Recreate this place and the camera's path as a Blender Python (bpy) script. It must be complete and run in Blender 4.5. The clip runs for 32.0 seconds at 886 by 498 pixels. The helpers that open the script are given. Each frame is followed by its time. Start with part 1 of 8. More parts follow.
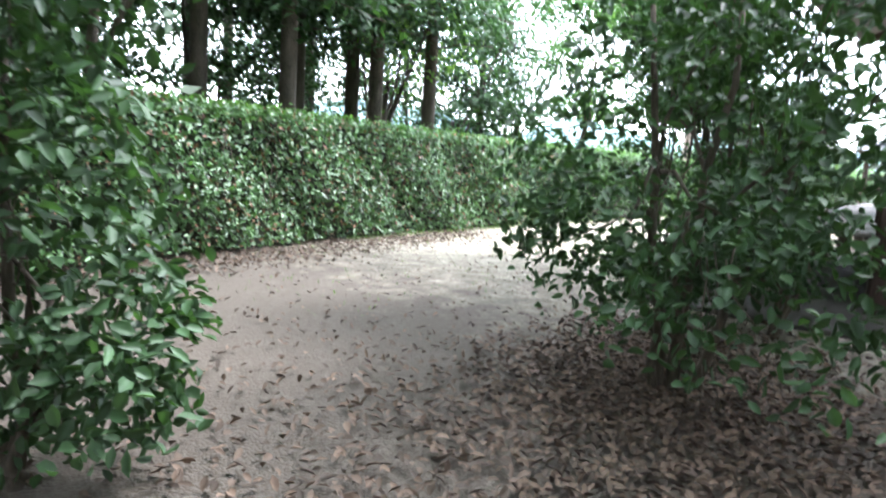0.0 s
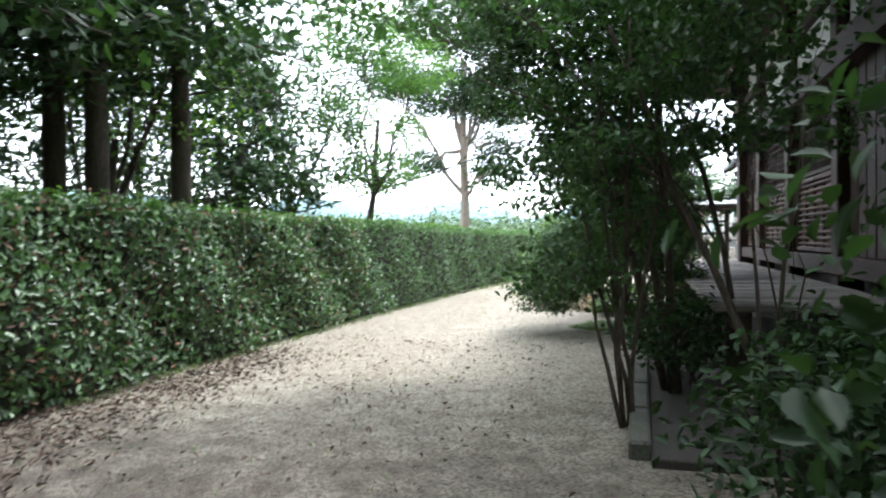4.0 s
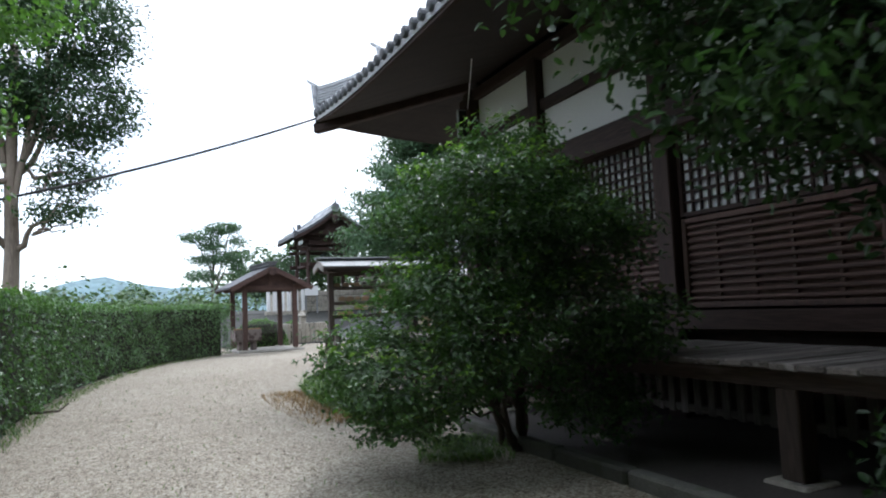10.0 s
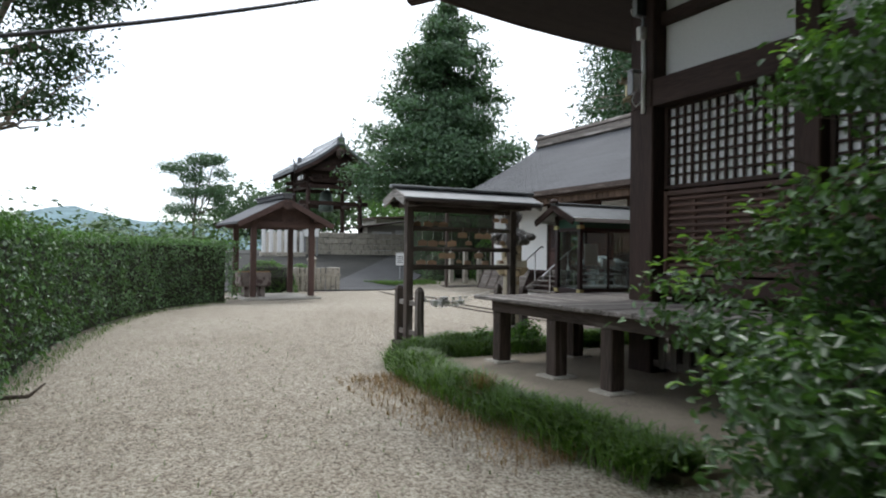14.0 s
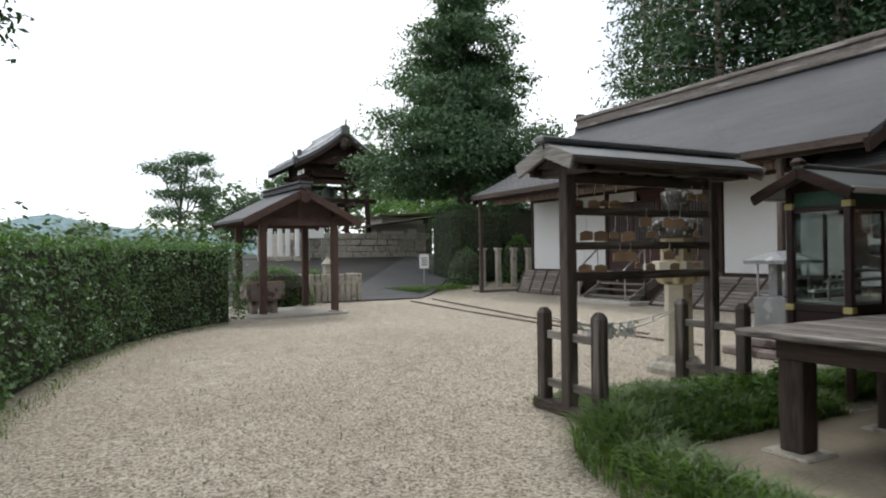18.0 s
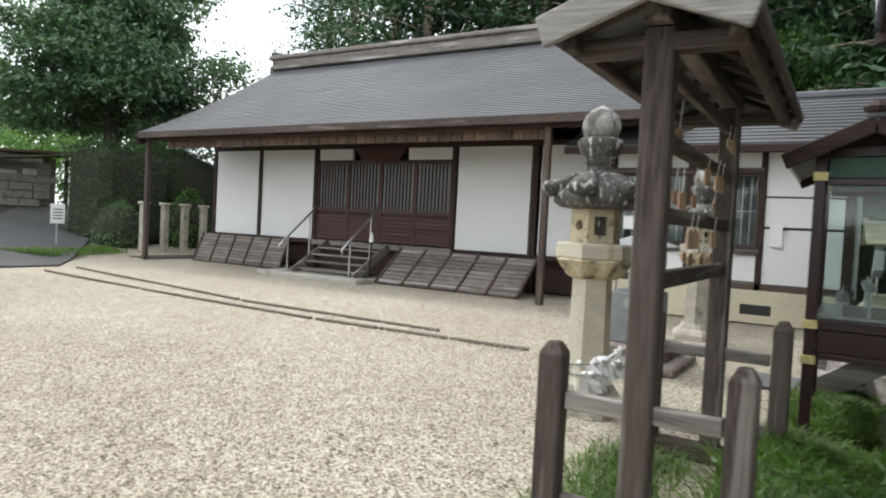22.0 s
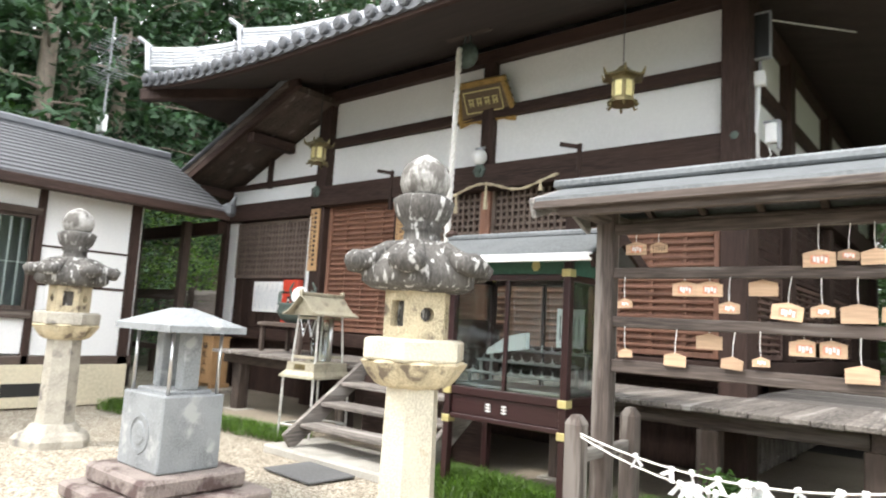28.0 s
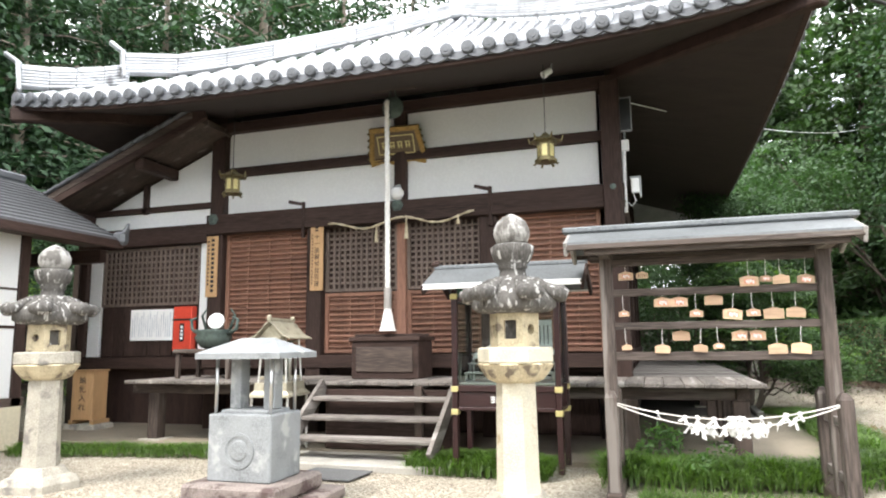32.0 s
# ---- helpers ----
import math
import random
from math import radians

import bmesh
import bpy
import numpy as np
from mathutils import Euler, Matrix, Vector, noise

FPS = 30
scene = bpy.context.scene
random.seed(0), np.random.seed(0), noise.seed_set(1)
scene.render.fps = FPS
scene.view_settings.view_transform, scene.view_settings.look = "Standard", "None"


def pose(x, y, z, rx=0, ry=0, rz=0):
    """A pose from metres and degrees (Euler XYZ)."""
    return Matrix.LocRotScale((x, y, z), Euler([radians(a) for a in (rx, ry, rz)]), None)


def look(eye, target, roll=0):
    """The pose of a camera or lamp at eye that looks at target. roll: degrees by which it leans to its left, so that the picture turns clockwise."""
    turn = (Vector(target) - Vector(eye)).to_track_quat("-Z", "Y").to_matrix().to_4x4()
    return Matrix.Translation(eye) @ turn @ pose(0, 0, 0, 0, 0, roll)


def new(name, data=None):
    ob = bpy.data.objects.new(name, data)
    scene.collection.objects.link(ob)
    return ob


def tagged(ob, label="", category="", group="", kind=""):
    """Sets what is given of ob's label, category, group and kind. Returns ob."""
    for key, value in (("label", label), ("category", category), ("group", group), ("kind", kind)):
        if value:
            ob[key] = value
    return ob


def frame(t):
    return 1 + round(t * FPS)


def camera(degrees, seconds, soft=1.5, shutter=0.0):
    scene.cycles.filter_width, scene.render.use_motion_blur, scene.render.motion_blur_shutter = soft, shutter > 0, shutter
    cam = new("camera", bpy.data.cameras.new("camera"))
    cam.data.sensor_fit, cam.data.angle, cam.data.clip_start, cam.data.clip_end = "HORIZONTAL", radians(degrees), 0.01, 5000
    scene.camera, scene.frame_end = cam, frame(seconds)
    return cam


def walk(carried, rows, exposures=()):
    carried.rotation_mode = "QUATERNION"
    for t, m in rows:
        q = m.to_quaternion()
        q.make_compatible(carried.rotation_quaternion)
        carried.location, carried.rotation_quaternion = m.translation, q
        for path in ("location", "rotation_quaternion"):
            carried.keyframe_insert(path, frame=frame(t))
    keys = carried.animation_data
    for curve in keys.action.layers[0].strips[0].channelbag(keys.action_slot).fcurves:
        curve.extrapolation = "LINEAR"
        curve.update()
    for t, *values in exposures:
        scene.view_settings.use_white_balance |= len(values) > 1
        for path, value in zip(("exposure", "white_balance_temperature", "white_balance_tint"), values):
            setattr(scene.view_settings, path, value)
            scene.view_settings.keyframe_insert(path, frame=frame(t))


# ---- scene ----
cam = camera(67.4, 32.0, soft=2.0, shutter=0.4)
PATH = [
    (0, (0.741, -3.074, 1.45), (-0.505, -1.534, 1.172), 3.5),
    (0.5, (0.459, -2.824, 1.383), (-0.722, -1.26, 0.982), 2.2),
    (1, (0.094, -2.521, 1.378), (-1.114, -0.969, 1.015), 0.8),
    (1.5, (-0.247, -2.199, 1.374), (-1.217, -0.488, 1.007), 1.0),
    (2, (-0.622, -1.785, 1.4), (-1.792, -0.179, 1.17), -0.9),
    (2.5, (-1.002, -1.414, 1.395), (-2.057, 0.271, 1.175), 0.5),
    (3, (-1.425, -1.039, 1.39), (-2.567, 0.594, 1.213), 0.1),
    (3.5, (-1.819, -0.799, 1.448), (-2.664, 1.01, 1.327), 0.6),
    (4, (-2.203, -0.472, 1.474), (-2.78, 1.443, 1.444), -0.8),
    (4.5, (-2.669, -0.291, 1.5), (-3.056, 1.672, 1.502), -2.3),
    (6.5, (-4.093, 1.706, 1.407), (-4.13, 3.705, 1.44), 1.1),
    (7, (-4.354, 2.132, 1.422), (-3.954, 4.09, 1.498), 0.1),
    (8, (-5.353, 2.695, 1.307), (-4.541, 4.518, 1.442), -1.6),
    (8.5, (-5.417, 3.242, 1.441), (-4.661, 5.09, 1.549), -2.9),
    (9, (-5.551, 3.788, 1.396), (-4.695, 5.591, 1.516), -2.5),
    (9.5, (-5.602, 4.256, 1.414), (-4.725, 6.047, 1.558), -2.9),
    (10, (-5.631, 4.773, 1.392), (-4.795, 6.582, 1.56), -2.5),
    (10.5, (-5.683, 5.3, 1.376), (-4.722, 7.05, 1.502), -2.2),
    (11, (-5.766, 5.839, 1.379), (-4.967, 7.67, 1.456), -2.2),
    (11.5, (-5.891, 6.397, 1.439), (-5.089, 8.228, 1.492), -1.9),
    (12, (-5.924, 6.956, 1.43), (-5.32, 8.861, 1.504), -1.8),
    (12.5, (-6.028, 7.447, 1.415), (-5.248, 9.288, 1.467), -0.9),
    (13, (-5.958, 7.989, 1.451), (-5.095, 9.793, 1.471), -1.0),
    (13.5, (-6.049, 8.555, 1.436), (-5.187, 10.36, 1.452), -0.2),
    (14, (-6.078, 9.113, 1.441), (-5.175, 10.897, 1.457), 0.7),
    (14.5, (-6.132, 9.708, 1.419), (-5.298, 11.525, 1.436), 1.0),
    (16.5, (-5.809, 11.962, 1.474), (-4.674, 13.609, 1.452), -0.9),
    (17, (-5.854, 12.501, 1.489), (-4.519, 13.99, 1.508), -0.9),
    (17.5, (-5.772, 13.072, 1.483), (-4.742, 14.786, 1.51), -1.2),
    (18, (-5.769, 13.652, 1.459), (-4.829, 15.418, 1.475), -0.7),
    (18.5, (-5.608, 14.198, 1.449), (-4.567, 15.906, 1.44), -0.7),
    (19, (-5.585, 14.798, 1.438), (-4.541, 16.504, 1.433), -0.8),
    (19.5, (-5.449, 15.325, 1.419), (-4.217, 16.9, 1.399), -0.7),
    (20, (-5.38, 15.86, 1.412), (-3.98, 17.287, 1.376), -0.4),
    (20.5, (-5.241, 16.322, 1.404), (-3.602, 17.467, 1.349), -0.3),
    (21, (-5.047, 16.821, 1.399), (-3.376, 17.918, 1.342), 0.6),
    (21.5, (-4.895, 17.311, 1.383), (-3.144, 18.277, 1.321), 1.5),
    (22, (-4.699, 17.727, 1.425), (-2.99, 18.764, 1.355), 3.0),
    (22.5, (-4.514, 18.218, 1.448), (-2.744, 19.149, 1.393), 4.1),
    (23, (-4.341, 18.739, 1.454), (-2.63, 19.773, 1.38), 3.7),
    (23.5, (-4.201, 19.107, 1.393), (-2.312, 19.762, 1.346), 4.3),
    (24, (-4.03, 19.584, 1.425), (-2.033, 19.685, 1.445), 4.8),
    (25, (-3.58, 20.269, 1.443), (-1.689, 19.617, 1.471), 3.8),
    (25.5, (-3.305, 20.59, 1.434), (-1.478, 19.778, 1.475), 4.5),
    (27.5, (-2.275, 22.01, 1.436), (-0.826, 20.64, 1.584), 4.4),
    (28, (-2.066, 22.477, 1.432), (-0.794, 20.951, 1.66), 3.3),
    (28.5, (-1.836, 22.79, 1.404), (-0.705, 21.162, 1.667), 2.6),
    (29, (-1.588, 23.139, 1.387), (-0.495, 21.489, 1.674), 2.2),
    (29.5, (-1.429, 23.502, 1.47), (-0.473, 21.768, 1.75), 0.9),
    (30, (-1.205, 23.772, 1.427), (-0.309, 22.008, 1.716), 0.6),
    (30.5, (-1.036, 24.149, 1.422), (-0.229, 22.342, 1.713), -0.1),
    (31, (-0.823, 24.381, 1.39), (-0.068, 22.55, 1.668), -0.2),
    (31.5, (-0.697, 24.715, 1.39), (-0.011, 22.856, 1.663), -0.6),
    (32, (-0.513, 24.965, 1.385), (0.08, 23.076, 1.665), -0.7),
]
EXPOSURES = [(0, 2.75, 5750, 9), (1, 2.7, 5750, 9), (2, 2.55, 5800, 9), (4, 1.5, 5950, 9), (6.5, 1.1, 6000, 9), (9, 0.48, 5700, 11), (11, 0.05, 5850, 11), (13, -0.2, 5900, 10), (14.5, 0.0, 6200, 10), (17, 0.3, 6500, 10), (18, -0.25, 6400, 10), (19, -0.25, 6400, 10), (20, 0.05, 6400, 10), (21, 0.5, 6400, 9), (22, 0.4, 6400, 8), (23, 0.15, 6400, 8), (24, 0.2, 6400, 9), (24.5, 0.6, 6400, 9), (25, 0.8, 6400, 9), (28, 1.4, 6500, 10), (32, 1.4, 6500, 10)]
walk(cam, [(t, look(eye, target, roll)) for t, eye, target, roll in PATH], EXPOSURES)

# ---- sky and light: an overcast summer day ----
world = bpy.data.worlds.new("overcast_sky")
scene.world = world
world.use_nodes = True
wt = world.node_tree
wt.nodes.clear()
w_out, w_bg = wt.nodes.new("ShaderNodeOutputWorld"), wt.nodes.new("ShaderNodeBackground")
w_sky = wt.nodes.new("ShaderNodeTexSky")
w_sky.sky_type, w_sky.sun_disc = "NISHITA", False
w_sky.sun_elevation, w_sky.sun_rotation = radians(52), radians(-40)
w_scale = wt.nodes.new("ShaderNodeMix")
w_scale.data_type, w_scale.blend_type = "RGBA", "MULTIPLY"
w_scale.inputs["Factor"].default_value = 1.0
w_scale.inputs["B"].default_value = (0.1, 0.1, 0.1, 1)
w_coord, w_noise, w_ramp = wt.nodes.new("ShaderNodeTexCoord"), wt.nodes.new("ShaderNodeTexNoise"), wt.nodes.new("ShaderNodeValToRGB")
w_noise.inputs["Scale"].default_value, w_noise.inputs["Detail"].default_value = 2.2, 4.0
w_ramp.color_ramp.elements[0].position, w_ramp.color_ramp.elements[1].position = 0.35, 0.62
w_ramp.color_ramp.elements[0].color, w_ramp.color_ramp.elements[1].color = (0.55, 0.55, 0.55, 1), (1, 1, 1, 1)
w_mix = wt.nodes.new("ShaderNodeMix")
w_mix.data_type = "RGBA"
w_mix.inputs["B"].default_value = (1.18, 1.2, 1.22, 1)
wt.links.new(w_coord.outputs["Generated"], w_noise.inputs["Vector"])
wt.links.new(w_noise.outputs["Fac"], w_ramp.inputs["Fac"])
wt.links.new(w_ramp.outputs["Color"], w_mix.inputs["Factor"])
wt.links.new(w_sky.outputs["Color"], w_scale.inputs["A"])
wt.links.new(w_scale.outputs["Result"], w_mix.inputs["A"])
wt.links.new(w_mix.outputs["Result"], w_bg.inputs["Color"])
w_bg.inputs["Strength"].default_value = 1.6
wt.links.new(w_bg.outputs["Background"], w_out.inputs["Surface"])
sun = new("sun", bpy.data.lights.new("sun", "SUN"))
sun.data.energy, sun.data.angle, sun.data.color = 1.7, radians(14), (1.0, 0.96, 0.9)
sun.matrix_world = look((0, 0, 30), (-9, -17, 0))

# ---- tools ----
rng = np.random.default_rng(7)


class Shape:
    """Collects vertices and faces of one mesh."""

    def __init__(self):
        self.v, self.f, self.cuts = [], [], []

    def add(self, verts, faces):
        n = len(self.v)
        self.cuts.append((n, len(self.f)))
        self.v += [tuple(p) for p in verts]
        self.f += [tuple(i + n for i in f) for f in faces]
        return self

    def box(self, x0, x1, y0, y1, z0, z1, c=0.006, m=None):
        """A box with chamfered edges; m: a matrix to lay it by."""
        c = min(c, (x1 - x0) * 0.3, (y1 - y0) * 0.3, (z1 - z0) * 0.3)
        v, index = [], {}
        for sx in (0, 1):
            for sy in (0, 1):
                for sz in (0, 1):
                    p = ((x0, x1)[sx], (y0, y1)[sy], (z0, z1)[sz])
                    d = (c, -c)[sx], (c, -c)[sy], (c, -c)[sz]
                    for a in range(3):
                        q = [p[k] + (0 if k == a else d[k]) for k in range(3)]
                        index[sx, sy, sz, a] = len(v)
                        v.append(q)
        f = []
        for a in range(3):
            b, e = (a + 1) % 3, (a + 2) % 3
            for s in (0, 1):
                ring = []
                for ub, ue in ((0, 0), (1, 0), (1, 1), (0, 1)):
                    k = [0, 0, 0]
                    k[a], k[b], k[e] = s, ub, ue
                    ring.append(index[k[0], k[1], k[2], a])
                f.append(ring if s else ring[::-1])
            for ub in (0, 1):
                for ue in (0, 1):
                    k0, k1 = [0, 0, 0], [0, 0, 0]
                    k0[b] = k1[b] = ub
                    k0[e] = k1[e] = ue
                    k1[a] = 1
                    ring = [index[(*k0, b)], index[(*k1, b)], index[(*k1, e)], index[(*k0, e)]]
                    f.append(ring if ub == ue else ring[::-1])
        for sx in (0, 1):
            for sy in (0, 1):
                for sz in (0, 1):
                    ring = [index[sx, sy, sz, a] for a in range(3)]
                    f.append(ring if (sx + sy + sz) % 2 else ring[::-1])
        if m is not None:
            v = [m @ Vector(p) for p in v]
        return self.add(v, f)

    def beam(self, p, q, w, h, c=0.006, up=(0, 0, 1)):
        """A squared beam from p to q, w wide and h high."""
        p, q = Vector(p), Vector(q)
        d = (q - p).normalized()
        s = d.cross(Vector(up))
        s = s.normalized() if s.length > 1e-4 else Vector((1, 0, 0))
        u = s.cross(d)
        m = Matrix((s, d, u)).transposed().to_4x4()
        m.translation = p
        return self.box(-w / 2, w / 2, 0, (q - p).length, -h / 2, h / 2, c, m)

    def rod(self, p, q, r0, r1=None, n=8, caps=True):
        p, q = Vector(p), Vector(q)
        r1 = r0 if r1 is None else r1
        d = (q - p).normalized()
        s = d.orthogonal().normalized()
        u = d.cross(s)
        v = [c + (s * math.cos(a) + u * math.sin(a)) * r for c, r in ((p, r0), (q, r1)) for a in [2 * math.pi * i / n for i in range(n)]]
        f = [(i, (i + 1) % n, n + (i + 1) % n, n + i) for i in range(n)]
        if caps:
            f += [tuple(range(n))[::-1], tuple(range(n, 2 * n))]
        return self.add(v, f)

    def tube(self, pts, radii, n=7):
        """A tapered tube along points."""
        pts = [Vector(p) for p in pts]
        rings, s = [], None
        for i, p in enumerate(pts):
            d = (pts[min(i + 1, len(pts) - 1)] - pts[max(i - 1, 0)]).normalized()
            s = d.orthogonal().normalized() if s is None else (s - d * s.dot(d)).normalized()
            u = d.cross(s)
            rings += [p + (s * math.cos(a) + u * math.sin(a)) * radii[i] for a in [2 * math.pi * k / n for k in range(n)]]
        f = [(j * n + i, j * n + (i + 1) % n, (j + 1) * n + (i + 1) % n, (j + 1) * n + i) for j in range(len(pts) - 1) for i in range(n)]
        f += [tuple(range(n))[::-1], tuple(range((len(pts) - 1) * n, len(pts) * n))]
        return self.add(rings, f)

    def lathe(self, profile, n=16, at=(0, 0, 0), turn=0.0, wave=0.0, waves=6):
        """Rings of (radius, height); wave: how far the rim swings in and out."""
        v = []
        for r, z in profile:
            for i in range(n):
                a = 2 * math.pi * i / n + turn
                rr = r * (1 + wave * math.cos(waves * (a - turn)))
                v.append((at[0] + rr * math.cos(a), at[1] + rr * math.sin(a), at[2] + z))
        k = len(profile)
        f = [(j * n + i, j * n + (i + 1) % n, (j + 1) * n + (i + 1) % n, (j + 1) * n + i) for j in range(k - 1) for i in range(n)]
        f += [tuple(range(n))[::-1], tuple(range((k - 1) * n, k * n))]
        return self.add(v, f)

    def prism(self, outline, axis, a, b):
        """An outline in the two other axes, drawn out along axis from a to b."""
        put = {"x": lambda p, t: (t, p[0], p[1]), "y": lambda p, t: (p[0], t, p[1]), "z": lambda p, t: (p[0], p[1], t)}[axis]
        n = len(outline)
        v = [put(p, a) for p in outline] + [put(p, b) for p in outline]
        return self.add(v, [(i, (i + 1) % n, n + (i + 1) % n, n + i) for i in range(n)] + [tuple(range(n))[::-1], tuple(range(n, 2 * n))])

    def sheet(self, grid, thick=0.0):
        """Rows of points as a sheet; thick: a second sheet that far below, and its edges."""
        r, c = len(grid), len(grid[0])
        top = [p for row in grid for p in row]
        f = [(j * c + i, j * c + i + 1, (j + 1) * c + i + 1, (j + 1) * c + i) for j in range(r - 1) for i in range(c - 1)]
        if not thick:
            return self.add(top, f)
        low = [(p[0], p[1], p[2] - thick) for p in top]
        n = r * c
        rim = [i for i in range(c)] + [j * c + c - 1 for j in range(1, r)] + [(r - 1) * c + i for i in range(c - 2, -1, -1)] + [j * c for j in range(r - 2, 0, -1)]
        f += [tuple(n + i for i in q[::-1]) for q in f]
        f += [(rim[(k + 1) % len(rim)], rim[k], n + rim[k], n + rim[(k + 1) % len(rim)]) for k in range(len(rim))]
        return self.add(top + low, f)

    def mesh(self, name, material, smooth=False):
        me = bpy.data.meshes.new(name)
        me.from_pydata(self.v, [], self.f)
        bm = bmesh.new()
        bm.from_mesh(me)
        bmesh.ops.recalc_face_normals(bm, faces=bm.faces)
        bm.to_mesh(me)
        bm.free()
        me.materials.append(material)
        if smooth:
            me.shade_smooth()
        return me


def part(name, shape, material, parent=None, label="", smooth=False):
    """Links a shape as one mesh object under a thing or a part."""
    ob = new(name, shape.mesh(name, material, smooth) if isinstance(shape, Shape) else shape)
    if parent is not None:
        ob.parent = parent
    if label:
        ob["label"] = label
    return ob


def apart(name, shape, material, parent=None, label="", smooth=False):
    """Links every piece of a shape as a mesh object of its own."""
    ends = shape.cuts[1:] + [(len(shape.v), len(shape.f))]
    for (v0, f0), (v1, f1) in zip(shape.cuts, ends):
        one_ = Shape().add(shape.v[v0:v1], [tuple(i - v0 for i in f) for f in shape.f[f0:f1]])
        part(name, one_, material, parent, label, smooth)


def thing(name, label, category, at=(0, 0, 0), rz=0.0, group="", kind=""):
    ob = new(name)
    ob.empty_display_size = 0.2
    ob.matrix_basis = pose(*at, 0, 0, rz)
    return tagged(ob, label, category, group, kind)


def solid(name, shape, material, label, category="", kind="", group="", smooth=False):
    return tagged(part(name, shape, material, None, "", smooth), label, category, group, kind)


def pieces(name, mesh, places, parent):
    """Objects of their own on one mesh, under a parent."""
    for m in places:
        ob = new(name, mesh)
        ob.parent = parent
        ob.matrix_basis = m


def quick_mesh(name, verts, quads, material, smooth=False):
    """A mesh of quads from arrays."""
    me = bpy.data.meshes.new(name)
    verts, quads = np.asarray(verts, np.float32).reshape(-1, 3), np.asarray(quads, np.int32).reshape(-1, 4)
    me.vertices.add(len(verts))
    me.vertices.foreach_set("co", verts.ravel())
    me.loops.add(quads.size)
    me.loops.foreach_set("vertex_index", quads.ravel())
    me.polygons.add(len(quads))
    me.polygons.foreach_set("loop_start", np.arange(0, quads.size, 4, dtype=np.int32))
    me.update(calc_edges=True)
    me.validate()
    me.materials.append(material)
    if smooth:
        me.shade_smooth()
    return me


def unit(a):
    return a / (np.linalg.norm(a, axis=-1, keepdims=True) + 1e-9)


def leaf_mesh(name, at, facing, length, width, material, droop=0.0, spread=0.55, single=False):
    """Folded leaves: each of two quads along a midrib, turned roughly to face a direction."""
    n = len(at)
    nor = unit(facing + rng.normal(0, spread, (n, 3)))
    axis = unit(np.cross(nor, rng.normal(0, 1, (n, 3))))
    axis[:, 2] -= droop
    axis = unit(axis)
    side = unit(np.cross(nor, axis))
    nor = np.cross(axis, side)
    ll = (length * rng.uniform(0.7, 1.25, n))[:, None]
    ww = (width * rng.uniform(0.7, 1.25, n))[:, None]
    if single:
        bend = nor * ll * rng.uniform(-0.12, 0.12, n)[:, None]
        v = np.stack([at - axis * ll * 0.5, at + side * ww * 0.5 + bend, at + axis * ll * 0.5, at - side * ww * 0.5 + bend], 1)
        return quick_mesh(name, v, np.arange(n)[:, None] * 4 + np.arange(4), material)
    lift = nor * ww * 0.22
    v = np.stack([at - axis * ll * 0.5, at - axis * ll * 0.14 + side * ww * 0.5 + lift, at + axis * ll * 0.24 + side * ww * 0.4 + lift,
                  at + axis * ll * 0.5 - nor * ll * 0.06, at + axis * ll * 0.24 - side * ww * 0.4 + lift, at - axis * ll * 0.14 - side * ww * 0.5 + lift], 1)
    base = np.arange(n)[:, None] * 6
    q = np.concatenate([base + [0, 3, 2, 1], base + [0, 5, 4, 3]], 1).reshape(-1, 4)
    return quick_mesh(name, v, q, material)


def blades(name, at, height, lean, material, width=0.008):
    """Arching grass blades of three segments."""
    n = len(at)
    a = rng.uniform(0, 2 * math.pi, n)
    d = np.stack([np.cos(a), np.sin(a), 0 * a], 1)
    s = np.stack([-np.sin(a), np.cos(a), 0 * a], 1) * width * rng.uniform(0.6, 1.3, n)[:, None]
    h, le = (height * rng.uniform(0.55, 1.2, n))[:, None], (lean * rng.uniform(0.3, 1.5, n))[:, None]
    up = np.array([0, 0, 1.0])
    v = []
    for k, wk in ((0, 1), (0.4, 1), (0.75, 0.8), (1.0, 0.15)):
        c = at + d * le * k * k + up * h * (k - 0.35 * k * k * k)
        v += [c - s * wk * 0.5, c + s * wk * 0.5]
    v = np.stack(v, 1)
    base = np.arange(n)[:, None] * 8
    q = np.concatenate([base + [0, 1, 3, 2], base + [2, 3, 5, 4], base + [4, 5, 7, 6]], 1).reshape(-1, 4)
    return quick_mesh(name, v, q, material)


